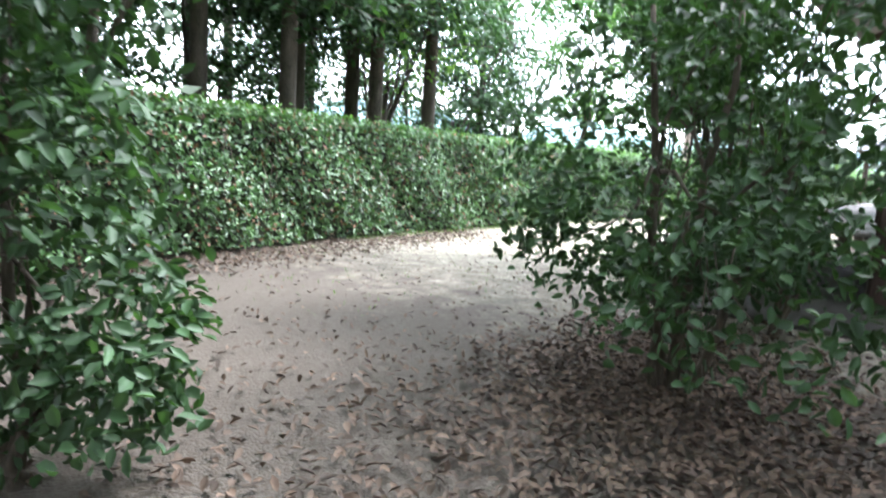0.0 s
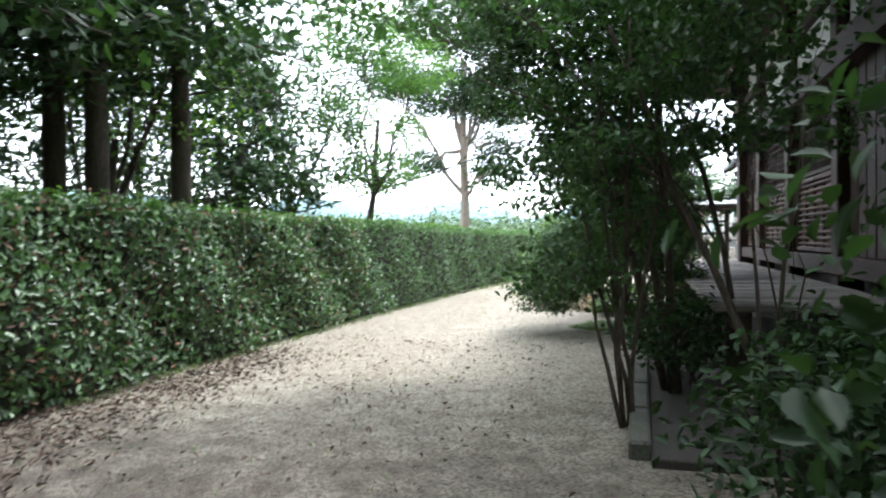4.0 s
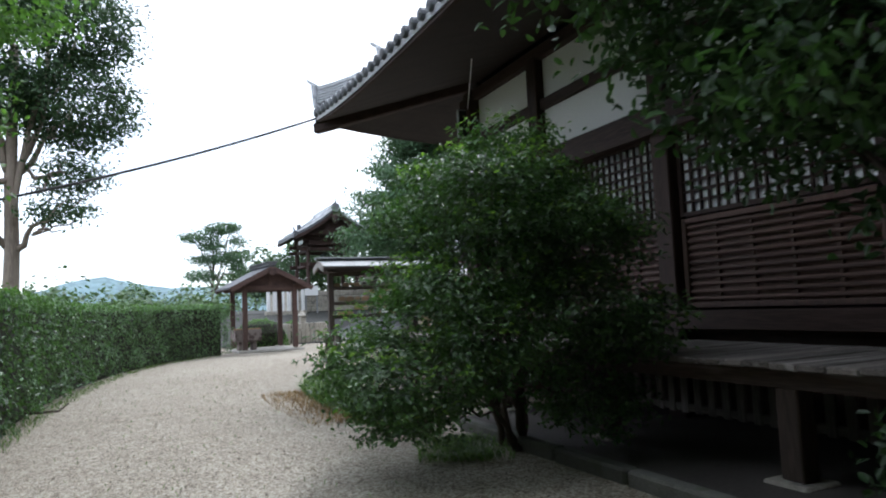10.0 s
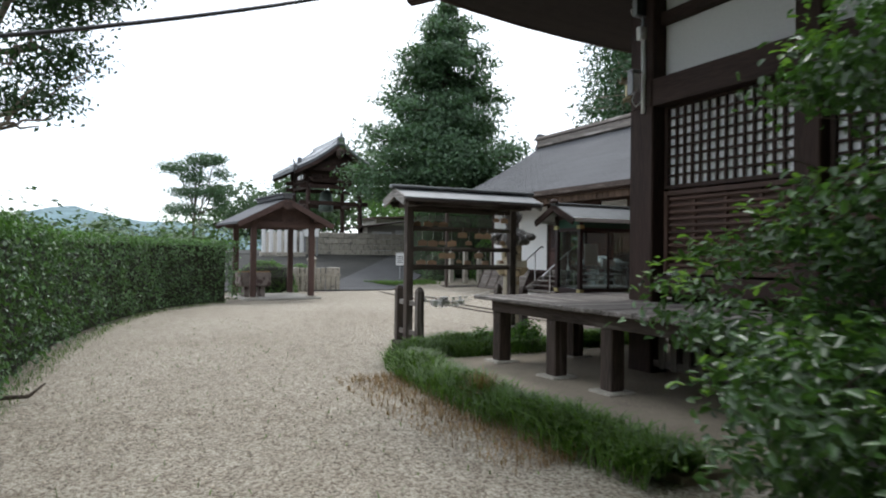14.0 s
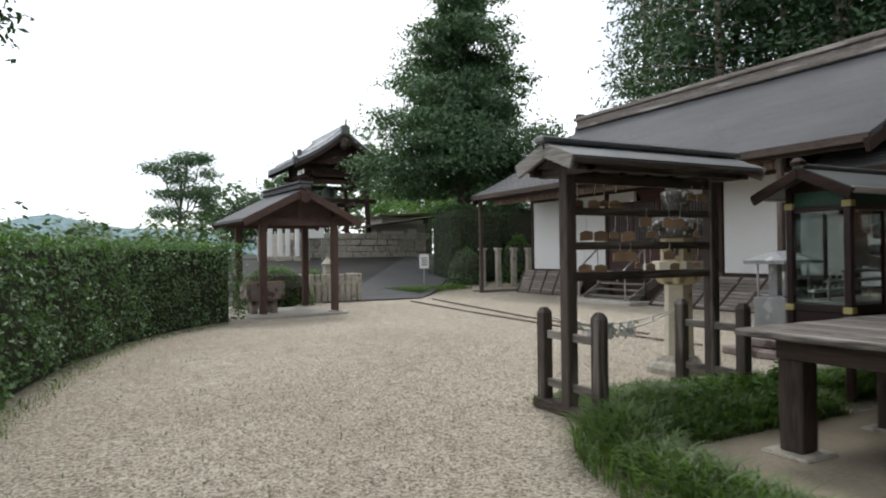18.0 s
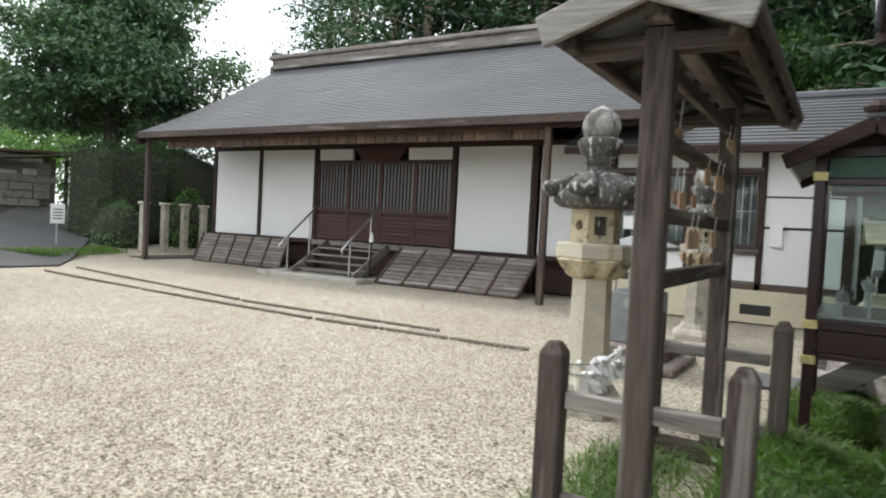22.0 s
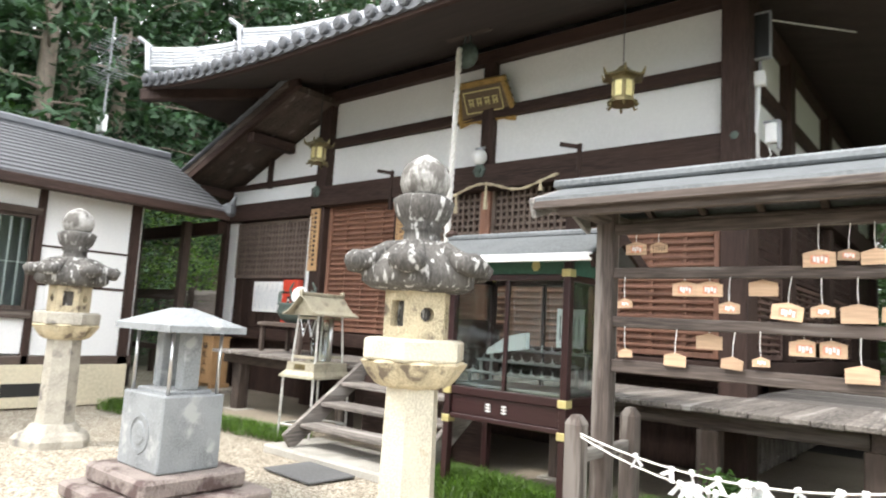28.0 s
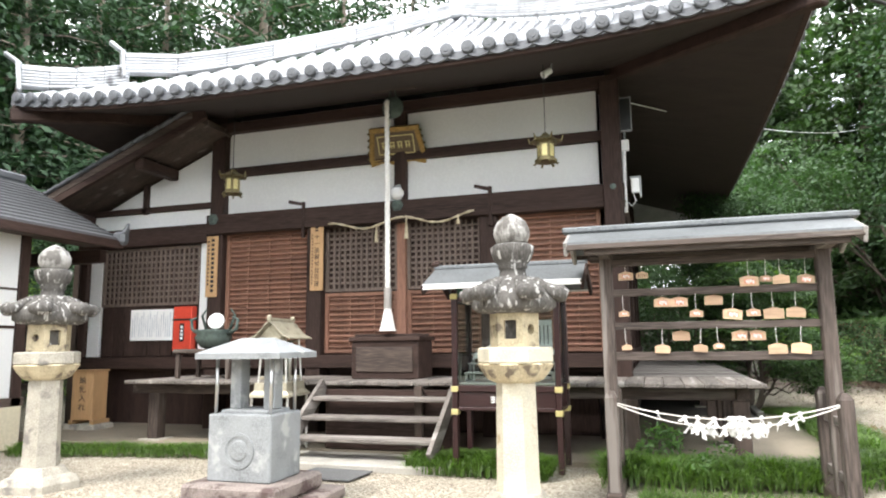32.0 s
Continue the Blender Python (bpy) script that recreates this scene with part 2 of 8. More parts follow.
# ---- materials ----
def material(name, base, rough=0.7, metal=0.0, vary=0.25, big=1.5, fine=40.0, bump=0.25, stretch=(1, 1, 1), tint=None, rand=0.0, spec=0.5, island=0.0, through_light=0.0, patch=None):
    """A surface with stains and grain: colour at two scales, relief, and small changes from piece to piece."""
    mt = bpy.data.materials.new(name)
    mt.use_nodes = True
    t = mt.node_tree
    b = t.nodes["Principled BSDF"]
    b.inputs["Roughness"].default_value, b.inputs["Metallic"].default_value = rough, metal
    b.inputs["Specular IOR Level"].default_value = spec
    geo, mp = t.nodes.new("ShaderNodeNewGeometry"), t.nodes.new("ShaderNodeMapping")
    mp.inputs["Scale"].default_value = stretch
    t.links.new(geo.outputs["Position"], mp.inputs["Vector"])

    def noise_node(scale, detail):
        n = t.nodes.new("ShaderNodeTexNoise")
        n.inputs["Scale"].default_value, n.inputs["Detail"].default_value = scale, detail
        t.links.new(mp.outputs["Vector"], n.inputs["Vector"])
        return n

    def mix(kind, fac, a, c):
        m = t.nodes.new("ShaderNodeMix")
        m.data_type, m.blend_type = "RGBA", kind
        for key, value in (("Factor", fac), ("A", a), ("B", c)):
            if isinstance(value, bpy.types.NodeSocket):
                t.links.new(value, m.inputs[key])
            else:
                m.inputs[key].default_value = value if key == "Factor" else (*value, 1)
        return m.outputs["Result"]

    def ramp(src, lo, hi):
        r = t.nodes.new("ShaderNodeMapRange")
        r.inputs["From Min"].default_value, r.inputs["From Max"].default_value = lo, hi
        t.links.new(src, r.inputs["Value"])
        return r.outputs["Result"]

    large, small = noise_node(big, 3), noise_node(fine, 4)
    other = tint or tuple(c * (1 - vary) for c in base)
    light = tuple(min(1, c * (1 + vary * 0.6)) for c in base)
    col = mix("MIX", ramp(large.outputs["Fac"], 0.35, 0.65), base, other)
    col = mix("MIX", ramp(small.outputs["Fac"], 0.4, 0.75), col, light)
    if patch:
        spots = noise_node(patch[1], 5)
        col = mix("MIX", ramp(spots.outputs["Fac"], patch[2], patch[2] + 0.08), col, patch[0])
    for amount, node, key in ((rand, "ShaderNodeObjectInfo", "Random"), (island, "ShaderNodeNewGeometry", "Random Per Island")):
        if amount:
            info = t.nodes.new(node)
            hsv = t.nodes.new("ShaderNodeHueSaturation")
            r = t.nodes.new("ShaderNodeMapRange")
            r.inputs["To Min"].default_value, r.inputs["To Max"].default_value = 1 - amount, 1 + amount
            t.links.new(info.outputs[key], r.inputs["Value"])
            t.links.new(r.outputs["Result"], hsv.inputs["Value"])
            t.links.new(col, hsv.inputs["Color"])
            col = hsv.outputs["Color"]
    t.links.new(col, b.inputs["Base Color"])
    if bump:
        bp = t.nodes.new("ShaderNodeBump")
        bp.inputs["Strength"].default_value, bp.inputs["Distance"].default_value = bump, 0.01
        t.links.new(small.outputs["Fac"], bp.inputs["Height"])
        t.links.new(bp.outputs["Normal"], b.inputs["Normal"])
    if through_light:
        tr, ms = t.nodes.new("ShaderNodeBsdfTranslucent"), t.nodes.new("ShaderNodeMixShader")
        ms.inputs["Fac"].default_value = through_light
        bright = mix("MULTIPLY", 1.0, col, (1.6, 1.9, 0.7))
        t.links.new(bright, tr.inputs["Color"])
        t.links.new(b.outputs["BSDF"], ms.inputs[1])
        t.links.new(tr.outputs["BSDF"], ms.inputs[2])
        t.links.new(ms.outputs["Shader"], t.nodes["Material Output"].inputs["Surface"])
    return mt


GRAIN = {"x": (0.08, 1, 1), "y": (1, 0.08, 1), "z": (1, 1, 0.08)}
def woods(name, base, rough=0.65, vary=0.4, **more):
    return {a: material(name + "_" + a, base, rough, vary=vary, big=6, fine=70, stretch=GRAIN[a], bump=0.35, **more) for a in "xyz"}


DARK = woods("dark_stained_wood", (0.047, 0.028, 0.0225), 0.7, vary=0.55, spec=0.25)
RED = woods("red_brown_wood", (0.235, 0.115, 0.075), rand=0.2)
DOOR = woods("dark_red_door_wood", (0.070, 0.031, 0.025), rand=0.15)
EMA = woods("votive_board_wood", (0.54, 0.365, 0.235), 0.65, vary=0.3, rand=0.3)
GREY = woods("weathered_grey_wood", (0.185, 0.163, 0.145), 0.85, vary=0.6, rand=0.2, patch=((0.33, 0.305, 0.28), 7, 0.58))
BROWN = woods("brown_post_wood", (0.078, 0.056, 0.045), 0.85, vary=0.6, rand=0.12, patch=((0.15, 0.125, 0.108), 8, 0.60))
EMA_POST = woods("ema_stand_wood", (0.090, 0.070, 0.060), 0.88, vary=0.65, patch=((0.21, 0.185, 0.165), 9, 0.55))
PALE = woods("pale_new_wood", (0.48, 0.29, 0.14), 0.6, vary=0.2, rand=0.15)
PLASTER = material("white_plaster", (0.74, 0.74, 0.73), 0.9, vary=0.06, big=0.8, fine=30, bump=0.1)
CREAM = material("cream_concrete", (0.58, 0.52, 0.38), 0.9, vary=0.2, big=1.2, fine=25, patch=((0.36, 0.33, 0.27), 1.5, 0.62))
TILE = material("silver_grey_roof_tile", (0.50, 0.51, 0.53), 0.42, vary=0.35, big=3, fine=50, bump=0.15, rand=0.2, patch=((0.13, 0.13, 0.135), 2.5, 0.64))
TILE_DARK = material("dark_roof_tile", (0.11, 0.115, 0.125), 0.55, vary=0.3, big=3, fine=60, rand=0.2)
SHINGLE = material("slate_grey_roofing", (0.092, 0.094, 0.101), 0.75, vary=0.3, big=0.5, fine=30, bump=0.2, rand=0.06)
STONE = material("weathered_granite", (0.40, 0.37, 0.31), 0.9, vary=0.35, big=6, fine=70, bump=0.6, patch=((0.20, 0.185, 0.165), 5, 0.58))
STONE_PALE = material("cream_granite", (0.56, 0.515, 0.405), 0.9, vary=0.25, big=5, fine=80, bump=0.6, patch=((0.36, 0.27, 0.15), 4, 0.60))
STONE_GOLD = material("ochre_stained_granite", (0.50, 0.425, 0.285), 0.9, vary=0.4, big=9, fine=80, bump=0.8, patch=((0.17, 0.135, 0.10), 9, 0.57))
STONE_DARK = material("lichened_dark_granite", (0.095, 0.088, 0.080), 0.92, vary=0.55, big=9, fine=60, bump=0.9, stretch=(1, 1, 0.35), patch=((0.46, 0.45, 0.43), 26, 0.575))
STONE_CAP = material("lichen_white_granite", (0.33, 0.32, 0.30), 0.92, vary=0.5, big=9, fine=60, bump=0.9, stretch=(1, 1, 0.5), patch=((0.12, 0.11, 0.10), 9, 0.52))
STONE_BLUE = material("blue_grey_granite", (0.25, 0.262, 0.268), 0.8, vary=0.35, big=4, fine=90, bump=0.4, patch=((0.38, 0.385, 0.38), 5, 0.58))
STONE_BROWN = material("stained_plinth_stone", (0.24, 0.20, 0.18), 0.9, vary=0.4, big=5, fine=60, bump=0.6, patch=((0.09, 0.06, 0.055), 5, 0.52))
CONCRETE = material("concrete", (0.38, 0.36, 0.32), 0.92, vary=0.2, big=2, fine=50, bump=0.3, patch=((0.26, 0.25, 0.22), 1.6, 0.58))
ASPHALT = material("asphalt", (0.07, 0.07, 0.072), 0.9, vary=0.25, big=1, fine=120, bump=0.4)
STEEL = material("stainless_steel", (0.60, 0.60, 0.60), 0.3, 1.0, vary=0.1, bump=0.02)
GREYPIPE = material("painted_grey_metal", (0.32, 0.33, 0.34), 0.5, 0.3, vary=0.15, bump=0.05)
BRASS = material("old_brass", (0.20, 0.165, 0.085), 0.5, 0.8, vary=0.4, big=20, fine=90, bump=0.15)
GOLD = material("gilt_fitting", (0.60, 0.52, 0.24), 0.45, 0.5, vary=0.2, bump=0.05)
BRONZE = material("green_bronze", (0.10, 0.13, 0.115), 0.6, 0.4, vary=0.4, big=15, fine=80)
LACQUER = woods("dark_red_lacquer", (0.028, 0.010, 0.010), 0.35, vary=0.3)
ROPE = material("white_cotton_rope", (0.76, 0.74, 0.70), 0.95, vary=0.15, big=20, fine=150, bump=0.5)
STRAW = material("straw_rope", (0.50, 0.43, 0.30), 0.95, vary=0.3, big=20, fine=150, bump=0.6)
PAPER = material("white_paper", (0.80, 0.80, 0.79), 0.85, vary=0.04, bump=0.03, rand=0.05)
INK = material("black_ink", (0.02, 0.018, 0.018), 0.8, vary=0.2, bump=0)
REDPAINT = material("vermilion_paint", (0.62, 0.06, 0.03), 0.55, vary=0.15, bump=0.05)
WHITEPAINT = material("white_paint", (0.78, 0.78, 0.77), 0.5, vary=0.06, bump=0.05)
GREENPANEL = material("green_panel_paint", (0.035, 0.10, 0.065), 0.5, vary=0.3, bump=0.1)
BLACK = material("black_plastic", (0.02, 0.02, 0.02), 0.4, vary=0.2, bump=0)
BARK = material("grey_brown_bark", (0.095, 0.075, 0.058), 0.95, vary=0.45, big=8, fine=50, bump=0.9, stretch=(1, 1, 0.3))
BARK_PALE = material("pale_cedar_bark", (0.30, 0.245, 0.20), 0.95, vary=0.35, big=6, fine=40, bump=0.7, stretch=(1, 1, 0.15))
# darker copy of the apron earth, with the shade put into its colour
EARTH_SHADE = material("shade_dark_earth", (0.066, 0.058, 0.05), 0.9, vary=0.35, big=1.6, fine=40, bump=0.5)
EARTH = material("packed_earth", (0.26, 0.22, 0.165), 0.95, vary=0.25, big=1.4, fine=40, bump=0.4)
LEAF_MAPLE = material("maple_leaf", (0.052, 0.105, 0.040), 0.45, vary=0.35, big=1.0, fine=8, bump=0, island=0.35, through_light=0.35)
LEAF_HEDGE = material("glossy_hedge_leaf", (0.098, 0.180, 0.072), 0.38, spec=0.6, vary=0.4, big=1.2, fine=9, bump=0, island=0.45, through_light=0.22)
LEAF_DARK = material("dark_evergreen_leaf", (0.042, 0.082, 0.034), 0.5, spec=0.35, vary=0.4, big=1.5, fine=9, bump=0, island=0.45, through_light=0.22)
LEAF_FRESH = material("fresh_green_leaf", (0.088, 0.165, 0.050), 0.45, vary=0.35, big=1.0, fine=8, bump=0, island=0.35, through_light=0.42)
LEAF_CEDAR = material("cedar_foliage", (0.042, 0.090, 0.040), 0.6, vary=0.4, big=0.6, fine=6, bump=0, island=0.4, through_light=0.15)
LEAF_CYPRESS = material("cypress_spray", (0.045, 0.088, 0.030), 0.55, vary=0.45, big=0.7, fine=6, bump=0, island=0.4, through_light=0.25)
LEAF_SAWARA = material("yard_cypress_foliage", (0.078, 0.142, 0.075), 0.55, vary=0.45, big=0.7, fine=6, bump=0, island=0.4, through_light=0.2)
LEAF_BUSH = material("camellia_leaf", (0.066, 0.130, 0.042), 0.36, vary=0.4, big=1.5, fine=9, bump=0, island=0.45, through_light=0.25)
LEAF_TIP = material("young_yellow_green_leaf", (0.125, 0.205, 0.055), 0.42, vary=0.3, big=1.0, fine=8, bump=0, island=0.35, through_light=0.45)
# far leaves get a paler green that stands in for air haze
LEAF_FAR = material("haze_pale_foliage", (0.085, 0.135, 0.065), 0.7, vary=0.4, big=0.15, fine=3, bump=0, island=0.4, through_light=0.15)
GRASSM = material("green_grass_blade", (0.092, 0.160, 0.034), 0.5, vary=0.4, big=2.0, fine=12, bump=0, island=0.4, through_light=0.35)
LEAF_WITHER = material("withered_leaf", (0.20, 0.105, 0.065), 0.7, vary=0.4, big=2, fine=12, bump=0, island=0.5, through_light=0.15)
DRYGRASS = material("dry_orange_grass", (0.25, 0.155, 0.085), 0.8, vary=0.35, big=3, fine=12, bump=0, island=0.4, through_light=0.2)
LITTER = material("fallen_brown_leaf", (0.108, 0.071, 0.050), 0.75, vary=0.4, big=3, fine=12, bump=0, island=0.6)
HEDGE_CORE = material("hedge_inner_shade", (0.030, 0.034, 0.018), 0.95, vary=0.5, big=5, fine=25, bump=0.8)


def glass(name, tint=(1, 1, 1), rough=0.0, clear=0.8):
    mt = bpy.data.materials.new(name)
    mt.use_nodes = True
    t = mt.node_tree
    t.nodes.clear()
    out, ms, tr, gl, fr = (t.nodes.new("ShaderNode" + k) for k in ("OutputMaterial", "MixShader", "BsdfTransparent", "BsdfGlossy", "Fresnel"))
    tr.inputs["Color"].default_value = (*tint, 1)
    gl.inputs["Roughness"].default_value = rough
    fr.inputs["IOR"].default_value = 1.5
    mul = t.nodes.new("ShaderNodeMath")
    mul.operation, mul.use_clamp = "MULTIPLY", True
    mul.inputs[1].default_value = 0.6
    t.links.new(fr.outputs["Fac"], mul.inputs[0])
    t.links.new(mul.outputs["Value"], ms.inputs["Fac"])
    t.links.new(tr.outputs["BSDF"], ms.inputs[1])
    t.links.new(gl.outputs["BSDF"], ms.inputs[2])
    t.links.new(ms.outputs["Shader"], out.inputs["Surface"])
    return mt


GLASS = glass("clear_glass", (0.88, 0.92, 0.91))


def gravel_material():
    mt = bpy.data.materials.new("pale_gravel")
    mt.use_nodes = True
    t = mt.node_tree
    b = t.nodes["Principled BSDF"]
    b.inputs["Roughness"].default_value = 0.95
    geo = t.nodes.new("ShaderNodeNewGeometry")
    vor, big, mid = t.nodes.new("ShaderNodeTexVoronoi"), t.nodes.new("ShaderNodeTexNoise"), t.nodes.new("ShaderNodeTexNoise")
    vor.inputs["Scale"].default_value = 58
    big.inputs["Scale"].default_value, big.inputs["Detail"].default_value = 0.35, 5
    mid.inputs["Scale"].default_value, mid.inputs["Detail"].default_value = 3.5, 5
    for n in (vor, big, mid):
        t.links.new(geo.outputs["Position"], n.inputs["Vector"])
    r = t.nodes.new("ShaderNodeValToRGB")
    e = r.color_ramp.elements
    e[0].position, e[0].color = 0.05, (0.16, 0.13, 0.10, 1)
    e[1].position, e[1].color = 0.95, (0.56, 0.525, 0.455, 1)
    k = e.new(0.45)
    k.color = (0.355, 0.322, 0.265, 1)
    sep = t.nodes.new("ShaderNodeSeparateColor")
    t.links.new(vor.outputs["Color"], sep.inputs["Color"])
    t.links.new(sep.outputs["Red"], r.inputs["Fac"])
    m = t.nodes.new("ShaderNodeMix")
    m.data_type, m.blend_type = "RGBA", "MULTIPLY"
    m.inputs["Factor"].default_value = 1.0
    r2 = t.nodes.new("ShaderNodeValToRGB")
    r2.color_ramp.elements[0].position, r2.color_ramp.elements[0].color = 0.35, (0.80, 0.76, 0.70, 1)
    r2.color_ramp.elements[1].position, r2.color_ramp.elements[1].color = 0.65, (1.06, 1.04, 1.0, 1)
    add = t.nodes.new("ShaderNodeMath")
    add.operation = "MULTIPLY_ADD"
    add.inputs[1].default_value = 0.5
    half = t.nodes.new("ShaderNodeMath")
    half.operation = "MULTIPLY"
    half.inputs[1].default_value = 0.5
    t.links.new(mid.outputs["Fac"], half.inputs[0])
    t.links.new(big.outputs["Fac"], add.inputs[0])
    t.links.new(half.outputs["Value"], add.inputs[2])
    t.links.new(add.outputs["Value"], r2.inputs["Fac"])
    t.links.new(r.outputs["Color"], m.inputs["A"])
    t.links.new(r2.outputs["Color"], m.inputs["B"])
    # the grove end of the path is trodden brown earth, coloured darker for tree shade
    axes, edge, wander = t.nodes.new("ShaderNodeSeparateXYZ"), t.nodes.new("ShaderNodeMapRange"), t.nodes.new("ShaderNodeMath")
    wander.operation = "MULTIPLY_ADD"
    wander.inputs[1].default_value = 5.0
    t.links.new(geo.outputs["Position"], axes.inputs["Vector"])
    t.links.new(mid.outputs["Fac"], wander.inputs[0])
    t.links.new(axes.outputs["Y"], wander.inputs[2])
    edge.inputs["From Min"].default_value, edge.inputs["From Max"].default_value = 4.3, 8.4
    edge.inputs["To Min"].default_value, edge.inputs["To Max"].default_value = 0.92, 0.0
    t.links.new(wander.outputs["Value"], edge.inputs["Value"])
    soil = t.nodes.new("ShaderNodeMix")
    soil.data_type = "RGBA"
    soil.inputs["B"].default_value = (0.074, 0.057, 0.046, 1)
    t.links.new(edge.outputs["Result"], soil.inputs["Factor"])
    t.links.new(m.outputs["Result"], soil.inputs["A"])
    # and the wooded hill and the fields beyond the yard are dark soil and green
    last = soil.outputs["Result"]
    for axis, lo, hi, col in (("X", 13.0, 15.0, (0.040, 0.042, 0.022, 1)), ("Y", 40.0, 46.0, (0.06, 0.09, 0.03, 1)), ("X", -9.4, -10.6, (0.045, 0.055, 0.022, 1))):
        far = t.nodes.new("ShaderNodeMapRange")
        far.inputs["From Min"].default_value, far.inputs["From Max"].default_value = lo, hi
        t.links.new(axes.outputs[axis], far.inputs["Value"])
        over = t.nodes.new("ShaderNodeMix")
        over.data_type = "RGBA"
        over.inputs["B"].default_value = col
        t.links.new(far.outputs["Result"], over.inputs["Factor"])
        t.links.new(last, over.inputs["A"])
        last = over.outputs["Result"]
    t.links.new(last, b.inputs["Base Color"])
    bp = t.nodes.new("ShaderNodeBump")
    bp.inputs["Strength"].default_value, bp.inputs["Distance"].default_value = 0.7, 0.012
    bp.invert = True
    t.links.new(vor.outputs["Distance"], bp.inputs["Height"])
    t.links.new(bp.outputs["Normal"], b.inputs["Normal"])
    return mt


GRAVEL = gravel_material()

# ---- ground ----
def rise(x, y):
    """Height of the ground: level yard, a bank and higher land beyond it, a wooded hill behind the office."""
    h = 0.0
    if y > 36:
        h += min(1.3, (y - 36) * 0.12)
    if x > 15.5:
        h += min(26, (x - 15.5) * 0.5) * min(1, max(0, (46 - y) / 10))
    if y < -6:
        h += min(6, (-6 - y) * 0.2)
    return h


g = Shape()
xs = sorted({*np.linspace(-60, 60, 49), *np.linspace(-12, 12, 25), -3000, -900, -300, -120, 120, 300, 900, 3000})
ys = sorted({*np.linspace(-40, 80, 49), *np.linspace(-4, 40, 45), -3000, -900, -300, -120, 150, 300, 900, 3000})
g.sheet([[(x, y, (rise(x, y) if abs(x) < 100 and abs(y) < 130 else 0) - 0.012 + (0.025 * noise.noise((x * 0.4, y * 0.4, 0)) - 0.01 if abs(x) < 40 and abs(y) < 60 else 0)) for x in xs] for y in ys])
solid("ground", g, GRAVEL, "pale beige gravel yard running out to earth and fields", "ground", "structure", smooth=True)

# ---- the main hall ----
FLOOR, WALL, PLATE = 0.90, 1.20, 5.12
hall = thing("temple_hall", "old wooden temple hall with white plaster bands and tiled hip roof", "temple hall")
XW, XE, YF, YB = 0.0, 6.57, 15.28, 5.3


def wall_bits(name, mat_, boxes, parent=hall, label=""):
    for b in boxes:
        bit = part(name, Shape().box(*b), mat_, parent, label)
    return bit


def post(x, y, z0, z1, w=0.27, mats=DARK, parent=hall, name="post"):
    return part(name, Shape().box(x - w / 2, x + w / 2, y - w / 2, y + w / 2, z0, z1, 0.015), mats["z"], parent)


part("post", Shape().box(-0.205, 0.07, 15.14, 15.53, 0.0, PLATE, 0.015), DARK["z"], hall)
for x in (1.78, 4.68, 6.57):
    post(x, YF, 0.0, PLATE if x == 6.57 else 3.45)
for y in (13.2, 10.6, 8.0, 5.4):
    post(0.0, y, 0.0, PLATE)
post(3.2, YF - 0.02, WALL, 3.4, 0.15, RED)
post(3.2, YF, 3.6, PLATE, 0.2)
post(9.42, YF, 0.0, 3.9, 0.16)
post(8.15, YF, 3.75, 4.3, 0.12)

# long beams round the hall
for z0, z1, out in ((3.27, 3.60, 0.20), (4.275, 4.43, 0.08), (5.06, 5.24, 0.12), (1.02, 1.22, 0.16)):
    wall_bits("beam", DARK["x"], [(-0.13 - out * 0.45, 6.72, YF - 0.12, YF + out, z0, z1)])
    wall_bits("beam", DARK["y"], [(-out - 0.004, 0.12, YB, YF - 0.13, z0 - 0.004, z1 - 0.004)])
wall_bits("beam", DARK["x"], [(6.72, 9.55, YF - 0.1, YF + 0.12, 3.16, 3.48)])
wall_bits("beam", DARK["x"], [(6.72, 9.5, YF - 0.1, YF + 0.06, 3.77, 3.87)])
wall_bits("beam", DARK["x"], [(6.72, 9.5, YF - 0.1, YF + 0.10, 1.0, 1.2)])

# plaster bands
for x0, x1 in ((0.13, 3.1), (3.3, 6.43)):
    for z0, z1 in ((3.60, 4.275), (4.43, 5.06)):
        wall_bits("plaster_panel", PLASTER, [(x0, x1, YF - 0.1, YF + 0.0, z0, z1)])
wall_bits("plaster_panel", PLASTER, [(6.71, 9.34, YF - 0.1, YF, 3.48, 3.77)])
wall_bits("plaster_strip", PLASTER, [(6.72, 6.95, YF - 0.1, YF, 1.2, 3.16)])
wall_bits("plaster_strip", PLASTER, [(9.08, 9.34, YF - 0.1, YF, 1.2, 3.16)])
gable = Shape().prism([(6.71, 3.87), (8.09, 3.87), (8.09, 4.27), (6.71, 4.83)], "y", YF - 0.1, YF)
part("plaster_panel", gable, PLASTER, hall)
part("plaster_panel", Shape().prism([(8.21, 3.87), (9.0, 3.87), (8.21, 4.22)], "y", YF - 0.1, YF), PLASTER, hall)
for y0, y1 in ((13.34, 15.14), (10.74, 13.06), (8.14, 10.46), (5.54, 7.86)):
    for z0, z1 in ((3.60, 4.275), (4.43, 5.06)):
        wall_bits("plaster_panel", PLASTER, [(0.0, 0.1, y0, y1, z0 - 0.004, z1 - 0.004)])
# closed rear and inside
wall_bits("rear_wall", DARK["z"], [(-0.1, 9.5, YB - 0.1, YB, 0.0, 5.1), (9.44, 9.52, YB, YF - 0.1, 0.0, 3.9), (0.13, 9.4, YB, YB + 0.02, 0.9, 5)])
wall_bits("hall_floor", DARK["x"], [(0.1, 9.4, YB, YF - 0.1, 0.95, 1.0)])
wall_bits("hall_ceiling", DARK["x"], [(0.1, 6.5, YB, YF - 0.12, 5.05, 5.1)])


